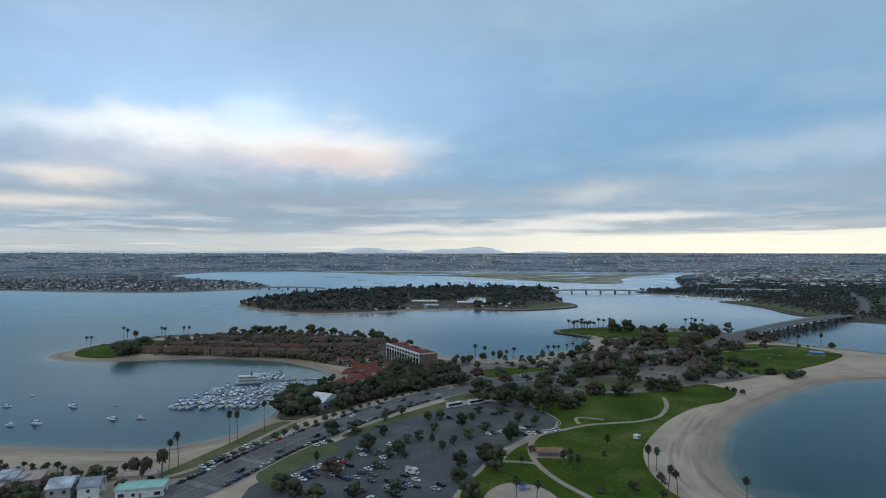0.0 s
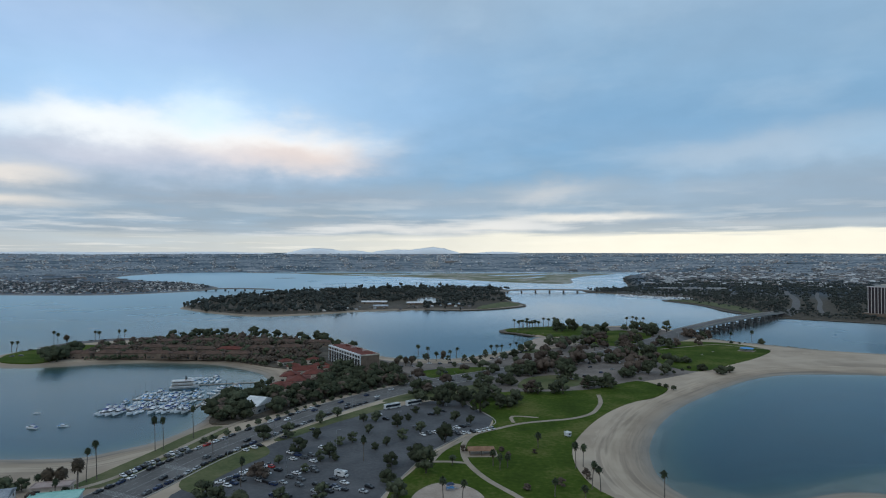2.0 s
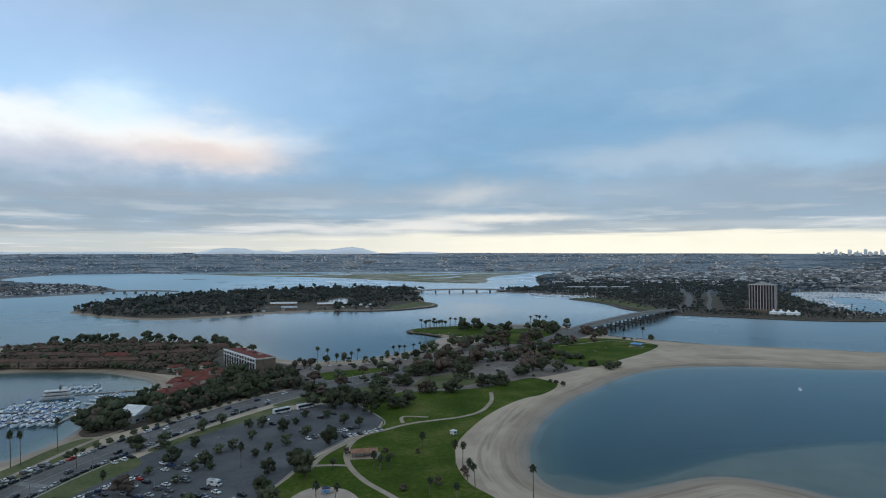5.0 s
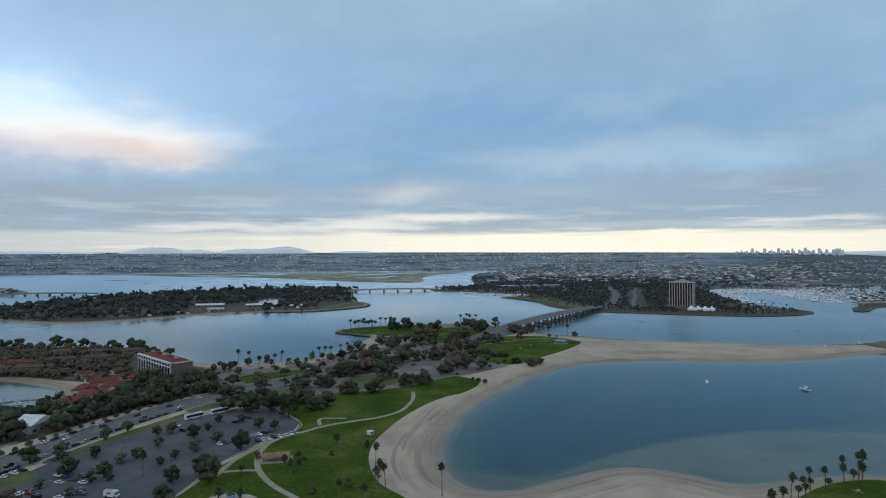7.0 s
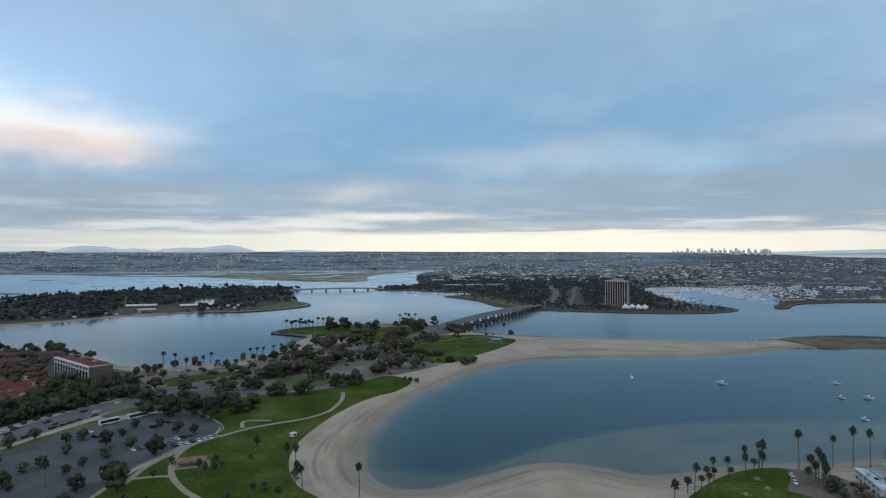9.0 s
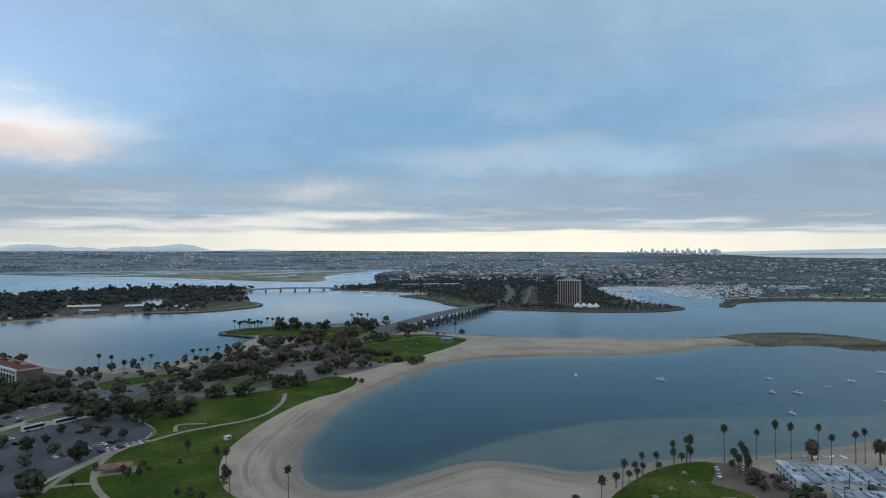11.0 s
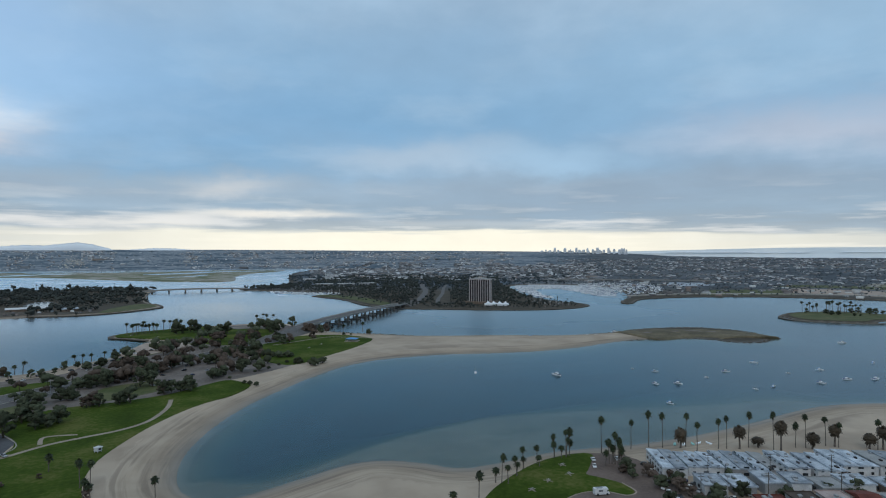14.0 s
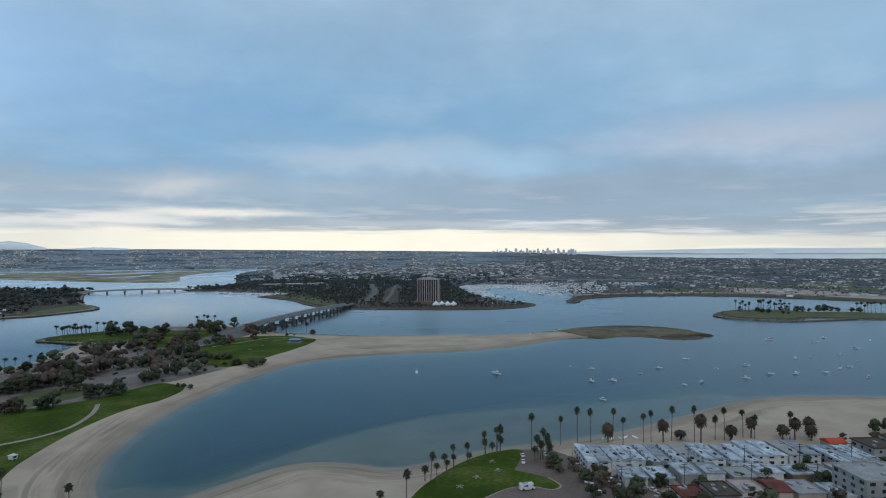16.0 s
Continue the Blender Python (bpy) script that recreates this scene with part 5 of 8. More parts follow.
# red-roofed hotel wings and low bungalows
for i, (x, y, w, d, h, t, k) in enumerate([(-113, 462, 18, 22, 5.2, -10, "hip"), (-106, 488, 18, 24, 5.4, 10, "hip"), (-118, 508, 14, 18, 4.6, 5, "hip"), (-100, 516, 16, 16, 4.8, 0, "hip"), (-112, 532, 20, 12, 4.5, 20, "gable")]):
    house(x, y, w, d, h, t, OFFWHITE, REDROOF, k, "low hotel wing with a red tiled roof", "hotel_wing", "building", "red-roofed hotel wings", 3.4, seed=i)
for i, (x, y) in enumerate([(-92, 548), (-128, 556), (-104, 562), (-142, 580), (-118, 590)]):
    house(x, y, 12, 9, 3.6, 15 * i, OFFWHITE, REDROOF, "hip", "low cream hotel annexe with a red tiled roof", "hotel_annexe", "building", "hotel annexes", 2.4, seed=i)
for i in range(7):
    house(-362 + i * 27, 616 + 3.0 * math.sin(i), 24, 10, 5.6, 3 * (i % 3) - 3, BROWNWALL, RUSTROOF, "hip", "two-storey brown beach bungalow with hipped roof", "bungalow", "house", "beach bungalows", 2.6, seed=i)
for i in range(7):
    house(-345 + i * 31, 656 + 9.0 * math.sin(1.3 * i), 26, 12, 5.2, 5 * (i % 2), BROWNWALL, RUSTROOF if i != 4 else REDROOF, "hip", "low brown guest bungalow under dark shingles", "guest_bungalow", "house", "guest bungalows", 2.6, seed=i)
for i in range(6):
    house(-318 + i * 36, 718 + 8.0 * math.sin(i), 26, 12, 4.4, 4 * (i % 3), BROWNWALL, RUSTROOF, "hip", "low brown guest block on the bay side of the point", "guest_block", "house", "guest blocks", 2.2, seed=i)

# houses by the west beach
house(-213, 252, 11, 13, 5.2, 25, GREYWALL, LIGHTROOF, "flat", "grey beach house with a pale flat roof", top_boxes=3, seed=1)
house(-200, 252, 10, 13, 5.4, 25, PINKROOF, PINKROOF, "flat", "pink-walled beach house with a pinkish roof", top_boxes=2, seed=2)
house(-208, 236, 11, 12, 4.8, 25, OFFWHITE, PINKROOF, "flat", "cream beach house with a pinkish gravel roof", top_boxes=2, seed=3)
house(-178, 243, 9, 14, 6.6, 22, GREYWALL, LIGHTROOF, "gable", "tall grey beach house with a pale pitched roof", rise=2.2, seed=4)
house(-167, 246, 8, 13, 6.0, 22, WHITE, LIGHTROOF, "gable", "white beach house with a pale pitched roof", rise=2.0, seed=5)
house(-147, 250, 19, 9, 3.8, 18, WHITE, TEAL, "flat", "beach restaurant with a pale teal roof", "restaurant", "building", top_boxes=0, seed=6)
house(-157, 264, 15, 6, 3.4, 14, OFFWHITE, PINKROOF, "flat", "low pink beach kiosk beside the walk", "beach_kiosk", "kiosk", seed=7)
for i in range(8):
    house(-228 - i * 15, 246 + 3 * math.sin(i * 2), 11, 14, 5 + 1.2 * (i % 3), 22, (WHITE, OFFWHITE, GREYWALL)[i % 3], (LIGHTROOF, PINKROOF)[i % 2], "flat", "two-storey beach house with a flat roof", group="beach houses", top_boxes=2, seed=20 + i, bay=6.5)

# beach apartments: rows running inland from the cove beach
U, V = (0.868, -0.496), (-0.496, -0.868)


def beach_place(u, v):
    return 322 + U[0] * u + V[0] * v, 206 + U[1] * u + V[1] * v


patch("street_corner", "old brown asphalt corner before the beach houses", "street", [beach_place(u, v) for u, v in ((-6, 26), (12, 28), (16, 34), (31, 52), (47, 74), (47, 96), (-16, 96), (-16, 50))], BROWN_ASPHALT, 0.05, round_it=False)
row_rng = random.Random(8)
WALL_WORDS = {id(WHITE): "white", id(GREYWALL): "grey", id(OFFWHITE): "cream", id(BROWNWALL): "brown"}
ROOF_WORDS = {id(LIGHTROOF): "pale flat roof", id(REDROOF): "red tiled roof", id(BROWNROOF): "brown roof", id(GREYWALL): "grey flat roof", id(PINKROOF): "pinkish flat roof"}
u = 5.0
i = 0
while u < 141:
    w = row_rng.uniform(10, 16.5)
    d = row_rng.uniform(19, 26)
    x, y = beach_place(u + w / 2, 1.5 + d / 2 + row_rng.uniform(-2, 3) + (6 if u > 108 else 0))
    sawtooth_house(x, y, w, d, row_rng.uniform(3.4, 4.8), -29.7 + row_rng.uniform(-2, 2), "pale two-storey beach apartments under slanted roofs", 40 + i)
    u += w + row_rng.uniform(0.6, 2.2)
    i += 1
for row, v0 in enumerate((33, 54, 74)):
    u = (16, 32, 48)[row]
    while u < 176:
        w, d = row_rng.uniform(7.5, 12), row_rng.uniform(10, 15)
        if row_rng.random() < 0.12:
            u += 8
            continue
        x, y = beach_place(u + w / 2, v0 + d / 2 + row_rng.uniform(-1.5, 1.5))
        wall = row_rng.choice([WHITE, GREYWALL, WHITE, GREYWALL, BROWNWALL] + [BROWNWALL, OFFWHITE] * (row > 0))
        roof = row_rng.choice([LIGHTROOF, LIGHTROOF, LIGHTROOF, GREYWALL] + ([PINKROOF, GREYWALL] if row == 0 else [REDROOF, BROWNROOF, BROWNROOF, PINKROOF]))
        kind = "gable" if roof in (REDROOF, BROWNROOF) and row_rng.random() < 0.6 else "flat"
        house(x, y, w, d, row_rng.uniform(3.4, 5.4), -29.7 + row_rng.uniform(-3, 3), wall, roof, kind, "beach house with %s walls and a %s" % (WALL_WORDS[id(wall)], ROOF_WORDS[id(roof)]), group="cove beach houses", rise=1.8, top_boxes=3, seed=60 + i, bay=7.5)
        i += 1
        u += w + row_rng.uniform(1.5, 4.0)
for u, v, w, d, h in ((158, 12, 14, 16, 6.5), (178, 8, 16, 16, 7), (198, 10, 16, 18, 7), (218, 10, 16, 18, 6.5)):
    x, y = beach_place(u, v)
    house(x, y, w, d, h, -29.7, GREYWALL, BROWNROOF if u % 4 else GREYWALL, "flat", "grey beach house with a flat dark roof", group="cove beach houses", top_boxes=3, seed=int(u), bay=5.0)
house(392, 92, 26, 20, 11.5, -29.7, GREYWALL, GREYWALL, "flat", "large dark grey apartment house with window rows", "apartment_house", "apartment house", storeys=4, top_boxes=3, seed=5)
x, y = beach_place(146, -2)
awn = thing("awning_house", "beach house covered by a bright orange-red awning", "house", at=pose(x, y, LAND, 0, 0, -29.7))
part("wall", boxes((-4.6, 4.6, -4, 4, -0.4, 3.4)), GREYWALL, awn)
part("awning", roof_mesh(9.2, 8, 2.0, "gable"), RED, awn, "bright orange-red awning").matrix_basis = pose(0, 0, 3.4)


# lifeguard tower, shelter, canopy
def lifeguard(x, y, turn):
    root = thing("lifeguard_tower", "white wooden lifeguard hut on legs on the sand", "lifeguard tower", at=pose(x, y, 2.2, 0, 0, turn) @ Matrix.Diagonal((0.7, 0.7, 0.7, 1)))
    leg = mesh_of("leg", boxes((-0.12, 0.12, -0.12, 0.12, -0.5, 1.6)), WHITE)
    windows_row(root, leg, [pose(a * 1.5, b * 1.5, 0) for a in (-1, 1) for b in (-1, 1)], "leg")
    part("cabin", boxes((-2, 2, -2, 2, 1.6, 4.2)), WHITE, root)
    part("roof", roof_mesh(4, 4, 1.0, "hip", 0.4), WHITE, root).matrix_basis = pose(0, 0, 4.2)
    windows_row(root, PANE_WIDE, [pose(0, -2, 2.4), pose(2, 0, 2.4, 0, 0, 90)])
    part("ramp", boxes((-0.6, 0.6, -5.4, -2, 0.3, 0.5)), WHITE, root)


lifeguard(84, 349, 40)


def shelter(x, y, w, d, turn, roof, label, name="picnic_shelter"):
    root = thing(name, label, "shelter", at=pose(x, y, LAND, 0, 0, turn))
    post = mesh_of("post", boxes((-0.15, 0.15, -0.15, 0.15, -0.3, 2.8)), BROWNWALL)
    windows_row(root, post, [pose(a * (w / 2 - 0.5), b * (d / 2 - 0.5), 0) for a in (-1, 0, 1) for b in (-1, 1)], "post")
    part("roof", roof_mesh(w, d, 1.5, "hip", 0.6), roof, root).matrix_basis = pose(0, 0, 2.7)
    part("bench", boxes((-w / 2 + 1, w / 2 - 1, -0.4, 0.4, 0.4, 0.75), (-w / 2 + 1.2, -w / 2 + 1.5, -0.3, 0.3, -0.2, 0.4), (w / 2 - 1.5, w / 2 - 1.2, -0.3, 0.3, -0.2, 0.4)), CONCRETE, root)
    part("floor_slab", boxes((-w / 2 - 2, w / 2 + 2, -d / 2 - 2, d / 2 + 2, 0, 0.16)), PATHWAY, root)


shelter(33, 318, 13, 6, 2, TANROOF, "picnic shelter with an orange-brown hipped roof on the lawn")
shelter(340, 668, 12, 9, -40, BLUE, "open shade canopy with a pale blue roof on the lawn", "shade_canopy")


# ---- bridges ----
def bridge(name, label, p0, p1, z0, z1, zmid, width, spans, two_columns=True, slab_depth=1.3):
    root = thing(name, label, "bridge", at=pose(p0[0], p0[1], 0, 0, 0, math.degrees(math.atan2(p1[1] - p0[1], p1[0] - p0[0]))))
    length = math.hypot(p1[0] - p0[0], p1[1] - p0[1])
    top = lambda s: z0 + (z1 - z0) * s + (zmid - (z0 + z1) / 2) * 4 * s * (1 - s)
    n = 36
    ring = lambda s, a, b, lo, hi: [(s * length, a, top(s) + lo), (s * length, b, top(s) + lo), (s * length, b, top(s) + hi), (s * length, a, top(s) + hi)]
    bm = bmesh.new()
    loft(bm, [ring(k / n, -width / 2, width / 2, -slab_depth, 0) for k in range(n + 1)])
    bmesh.ops.recalc_face_normals(bm, faces=bm.faces)
    part("deck", bm, GREYWALL, root)
    bm = bmesh.new()
    loft(bm, [ring(k / n, -width / 2 + 1.6, width / 2 - 1.6, 0.0, 0.06) for k in range(n + 1)])
    bmesh.ops.recalc_face_normals(bm, faces=bm.faces)
    part("roadway", bm, ROAD, root)
    for sgn in (-1, 1):
        bm = bmesh.new()
        loft(bm, [ring(k / n, sgn * width / 2 - 0.2, sgn * width / 2 + 0.2, -0.1, 1.05) for k in range(n + 1)])
        bmesh.ops.recalc_face_normals(bm, faces=bm.faces)
        part("parapet", bm, CONCRETE, root)
        bm = bmesh.new()
        loft(bm, [ring(k / n, sgn * width * 0.42 - 0.6, sgn * width * 0.42 + 0.6, -slab_depth - 0.9, -slab_depth) for k in range(n + 1)])
        bmesh.ops.recalc_face_normals(bm, faces=bm.faces)
        part("girder", bm, GREYWALL, root)
    for k in range(1, spans):
        s = k / spans
        z = top(s) - slab_depth - 0.9
        bm = bmesh.new()
        box(bm, s * length - 0.9, s * length + 0.9, -width / 2 + 0.6, width / 2 - 0.6, z - 1.3, z)
        cap = part("pier_cap", bm, CONCRETE, root)
        for sgn in (-1, 1):
            bm = bmesh.new()
            y = sgn * (width / 2 - 2)
            tube(bm, [(s * length, y, -4.5), (s * length, y, z - 1.3)], [1.5, 1.5], 10)
            part("column", bm, DARK_CONCRETE, root)
        if two_columns:
            part("footing", boxes((s * length - 2.6, s * length + 2.6, -width / 2 - 5.5, width / 2 + 5.5, 0.4, 2.0)), DARK_CONCRETE, root)
            for sgn in (-1, 1):
                bm = bmesh.new()
                tube(bm, [(s * length, sgn * (width / 2 + 4.6), -4), (s * length, sgn * (width / 2 + 4.6), 4.6)], [0.9, 0.9], 8)
                part("fender", bm, TOWERDARK, root)
    return root


bridge("road_bridge", "long low concrete road bridge on column piers", (312, 792), (592, 1072), 9.0, 8.0, 11.8, 18, 12)
bridge("causeway_bridge", "long pale concrete bridge across the far channel", (140, 1790), (432, 1806), 6.5, 6.5, 10.2, 16, 7, False, 1.6)
bridge("far_bridge", "far low concrete bridge beside the wooded isle", (-785, 1886), (-540, 1890), 6.0, 6.0, 9.5, 13, 8, False, 1.6)
# earth ramp up to the near bridge
bm = bmesh.new()
dx, dy = 0.68, 0.73
loft(bm, [[(x - dy * w, y + dx * w, z) for w, z in ((-22, 2.0), (-9.4, zt), (9.4, zt), (22, 2.0))] for x, y, zt in ((236, 706, 2.66), (272, 747, 5.6), (316, 796, 8.9))])
bmesh.ops.recalc_face_normals(bm, faces=bm.faces)
bm2 = bmesh.new()
loft(bm2, [[(x - dy * w, y + dx * w, z) for w, z in ((-22, 2.0), (-9.4, zt), (9.4, zt), (22, 2.0))] for x, y, zt in ((588, 1068, 7.9), (630, 1122, 5.6), (690, 1200, 2.7))])
bmesh.ops.recalc_face_normals(bm2, faces=bm2.faces)
tagged(new("road_ramp_far", mesh_of("road_ramp_far", bm2, ROAD)), "asphalt ramp coming down from the road bridge", "road", kind="structure")
tagged(new("road_ramp", mesh_of("road_ramp", bm, ROAD)), "asphalt ramp rising to the road bridge", "road", kind="structure")


# ---- cars, buses, vans ----
def paint(name, c, rough=0.3):
    return material(name, tuple(v * 0.9 for v in c), c, rough, 0.5, spec=0.5)


CAR_PAINTS = [("white", paint("car_white", (0.72, 0.72, 0.72))), ("black", paint("car_black", (0.012, 0.012, 0.014))), ("silver", paint("car_silver", (0.36, 0.37, 0.38))),
              ("grey", paint("car_grey", (0.09, 0.095, 0.10))), ("red", paint("car_red", (0.38, 0.02, 0.015))), ("dark blue", paint("car_blue", (0.02, 0.035, 0.09)))]


def wheel_mesh(r=0.33, w=0.22):
    bm = bmesh.new()
    bmesh.ops.create_cone(bm, cap_ends=True, segments=12, radius1=r, radius2=r, depth=w, matrix=pose(0, 0, 0, 90, 0, 0))
    return mesh_of("wheel", bm, TYRE)


WHEEL, WHEEL_BIG = wheel_mesh(), wheel_mesh(0.48, 0.3)


def prism(profile, half, taper=0.0):
    """A side outline pulled across the width, its upper points drawn in."""
    bm = bmesh.new()
    zs = [z for _, z in profile]
    lo, hi = min(zs), max(zs)
    ring = lambda s: [(x, s * (half - taper * (z - lo) / (hi - lo)), z) for x, z in profile]
    loft(bm, [ring(-1), ring(1)])
    bmesh.ops.recalc_face_normals(bm, faces=bm.faces)
    return bm


def car_model(color, mat, tall=False):
    kind = "suv" if tall else "sedan"
    root = thing("car", "parked %s %s" % (color, "sport utility car" if tall else "saloon car"), "car", "parked cars", pose(0, 0, -500))
    up = 0.25 if tall else 0.0
    part("body", prism([(-2.2, 0.28), (2.2, 0.28), (2.25, 0.62), (2.1, 0.78 + up), (0.95, 0.92 + up), (-1.9, 0.95 + up), (-2.25, 0.9 + up)], 0.9, 0.06), mat, root)
    rear = -2.05 if tall else -1.55
    part("cabin_glass", prism([(1.0, 0.9 + up), (0.35, 1.36 + up), (rear + 0.5, 1.38 + up), (rear, 0.93 + up)], 0.82, 0.16), GLASS, root)
    part("roof_panel", prism([(0.32, 1.355 + up), (0.25, 1.43 + up), (rear + 0.62, 1.44 + up), (rear + 0.5, 1.37 + up)], 0.68, 0.05), mat, root)
    for x in (-1.35, 1.38):
        for y in (-0.82, 0.82):
            part("wheel", WHEEL, None, root).matrix_basis = pose(x, y, 0.33)
    return root


CARS = [car_model(c, m, k % 2 == 1) for k, (c, m) in enumerate(CAR_PAINTS)] + [car_model("white", CAR_PAINTS[0][1], True), car_model("black", CAR_PAINTS[1][1])]
car_rng = random.Random(21)


def park(x, y, turn, k=None, z=LAND + 0.08):
    pick = car_rng.choice([0, 0, 1, 1, 2, 2, 3, 3, 5, 6, 7, 7]) if k is None else k
    copy_thing(CARS[pick], pose(x, y, z, 0, 0, turn + (180 if car_rng.random() < 0.5 else 0)))


# rows along the road
for x, y, a in along(ROAD_LINE, 6.3, 78, -10.6):
    if y < 420 and car_rng.random() < 0.82:
        park(x, y, a, 4 if 330 < y < 336 else None)
for x, y, a in along(ROAD_LINE, 6.3, 84, 10.6):
    if y < 440 and car_rng.random() < 0.8:
        park(x, y, a)
for x, y, a in along(ROAD_LINE, 3.1, 92, -16.4):
    if y < 332 and car_rng.random() < 0.75:
        park(x, y, a + 70, z=LAND + 0.1)
for x, y, a in along(ROAD_LINE, 26, 180, -4.5):
    if y < 620 and car_rng.random() < 0.7:
        park(x, y, a)
for x, y, a in along(ROAD_LINE, 31, 100, 4.5):
    if y < 620 and car_rng.random() < 0.6:
        park(x, y, a)
# car park
for i, (x, y) in enumerate([(-67, 318), (-62, 314), (-63, 308), (-52, 305), (-48, 291), (-71, 297), (-66, 292), (-59, 276), (-52, 280), (-51, 273), (-43, 273), (-38, 272), (-42, 266), (-37, 281), (-31, 276), (-33, 269), (-53, 261), (-59, 261), (-52, 326), (-65, 361), (-78, 344), (-4, 366), (-37, 257), (-56, 256), (-47, 253), (-24, 384), (4, 396), (12, 404), (-8, 408), (-30, 396), (-70, 288)]):
    park(x, y, -31 + (4 * i) % 9 - 4, {5: 4, 3: 0, 0: 0}.get(i))
for k in range(9):
    park(1 + k * 3.3, 349 + k * 2.4 + 2, 122 + k * 2, 0 if k % 3 == 0 else None)
for k in range(8):
    park(-88 + k * 2.2, 276 + k * 6.2 * 0.55, 20)
for x, y in [(21, 353), (24, 354), (27, 355), (30, 357), (33, 358), (36, 360), (39, 362), (42, 364)]:
    park(x, y, 115, 0 if car_rng.random() < 0.5 else None)
for i, (x, y) in enumerate([(-92, 322), (-89, 326), (-87, 330), (-58, 283), (-56, 288), (-53, 292), (-50, 295), (-67, 277), (-63, 274), (-71, 279), (-39, 268), (-36, 266), (-34, 271), (-30, 268), (-41, 261), (-58, 310), (-55, 314), (-21, 266), (-19, 271), (-79, 279), (-81, 275), (-83, 272)]):
    park(x, y, -31 + (5 * i) % 11 - 5)
# on the tip of the hotel point
for x, y, t in ((-440, 624, 20), (-434, 629, 25), (-456, 660, 40), (-452, 668, 45), (-448, 676, 40), (-443, 722, 60), (-436, 732, 55), (-428, 742, 50), (-415, 750, 40), (-398, 758, 30)):
    park(x, y, t, 3 if t > 40 else None)
# hotel car park and park roads
for x, y in [(-18, 520), (-14, 525), (-10, 531), (-22, 500), (-8, 488), (2, 478), (18, 505), (30, 520), (44, 535), (12, 540), (104, 500), (118, 512), (132, 522), (150, 540), (164, 556), (128, 552), (146, 566), (180, 590), (112, 530), (170, 770), (182, 775), (70, 610), (84, 640), (-24, 588), (-14, 590), (-4, 586), (6, 584), (16, 588), (26, 584), (-30, 566), (-20, 570), (34, 600), (58, 614), (66, 622), (76, 634), (90, 652), (98, 664), (110, 690), (126, 706), (138, 722), (154, 742), (200, 612), (150, 588), (120, 572), (205, 575)]:
    park(x, y, car_rng.uniform(0, 180))
# beach street
for u, v, t in ((6, 30, 20), (9, 34, 20), (12, 38, 22), (15, 42, 20), (18, 46, 25), (22, 51, 20), (26, 56, 20), (30, 61, 22), (4, 50, 60), (8, 58, 55), (14, 66, 60), (34, 68, 20), (20, 74, 60), (38, 74, 20)):
    park(*beach_place(u, v), t)
for x, y, t in [(302, 215, 60), (296, 207.5, 50), (319, 197, -50), (317, 192, -50), (318, 174, -55), (319, 168, -58), (320, 161, -60), (305, 152, -40), (298, 160, 20), (304, 172, 20), (312, 178, 30), (330, 148, -30), (340, 140, -30), (355, 178, 60), (381, 164, 60), (405, 150, 60), (322, 132, 0), (324, 196, -60), (327, 190, -60), (330, 184, -60), (313, 210, 60), (307, 200, 40), (336, 176, 60), (345, 171, 60), (362, 160, 60), (372, 155, 60), (392, 144, 60), (310, 142, 20), (302, 168, 50), (320, 150, 80)]:
    park(x, y, t, 0 if car_rng.random() < 0.4 else None)
retire(*CARS)


def bus(x, y, turn):
    root = thing("coach", "parked white tour coach with a dark window band", "bus", "tour coaches", pose(x, y, LAND + 0.08, 0, 0, turn))
    part("body", prism([(-6, 0.35), (6, 0.35), (6.1, 1.4), (5.9, 3.2), (5.5, 3.45), (-6, 3.45)], 1.27, 0.06), WHITE, root)
    for s in (-1, 1):
        part("window_band", boxes((-5.6, 5.6, s * 1.26 - 0.05, s * 1.26 + 0.05, 1.45, 2.95)), GLASS, root)
    part("windscreen", boxes((6.0, 6.12, -1.1, 1.1, 1.3, 2.9)), GLASS, root)
    part("roof_unit", boxes((-3.5, -1, -0.8, 0.8, 3.45, 3.7)), METAL, root)
    for wx in (-4.0, -2.8, 4.0):
        for wy in (-1.15, 1.15):
            part("wheel", WHEEL_BIG, None, root).matrix_basis = pose(wx, wy, 0.48)


bus(-23, 413, 38)
bus(-9, 423, 38)


def camper(x, y, turn, label):
    root = thing("camper_van", label, "camper van", "camper vans", pose(x, y, LAND + 0.08, 0, 0, turn))
    part("body", prism([(-3.4, 0.4), (3.3, 0.4), (3.4, 1.0), (2.6, 1.25), (2.0, 1.9), (2.7, 2.2), (2.6, 2.9), (-3.4, 2.9)], 1.15, 0.05), WHITE, root)
    part("windscreen", boxes((2.1, 2.6, -0.95, 0.95, 1.3, 1.8)), GLASS, root)
    for s in (-1, 1):
        part("window", boxes((-1.6, 0.2, s * 1.14 - 0.04, s * 1.14 + 0.04, 1.7, 2.3)), GLASS, root)
    part("roof_box", boxes((-2.4, 0.4, -0.6, 0.6, 2.9, 3.15)), METAL, root)
    for wx in (-2.0, 2.2):
        for wy in (-1.0, 1.0):
            part("wheel", WHEEL_BIG, None, root).matrix_basis = pose(wx, wy, 0.48)


camper(-34, 285, -25, "white camper van parked in the car park")
camper(275, 180.5, -20, "white camper van beside the round lawn")


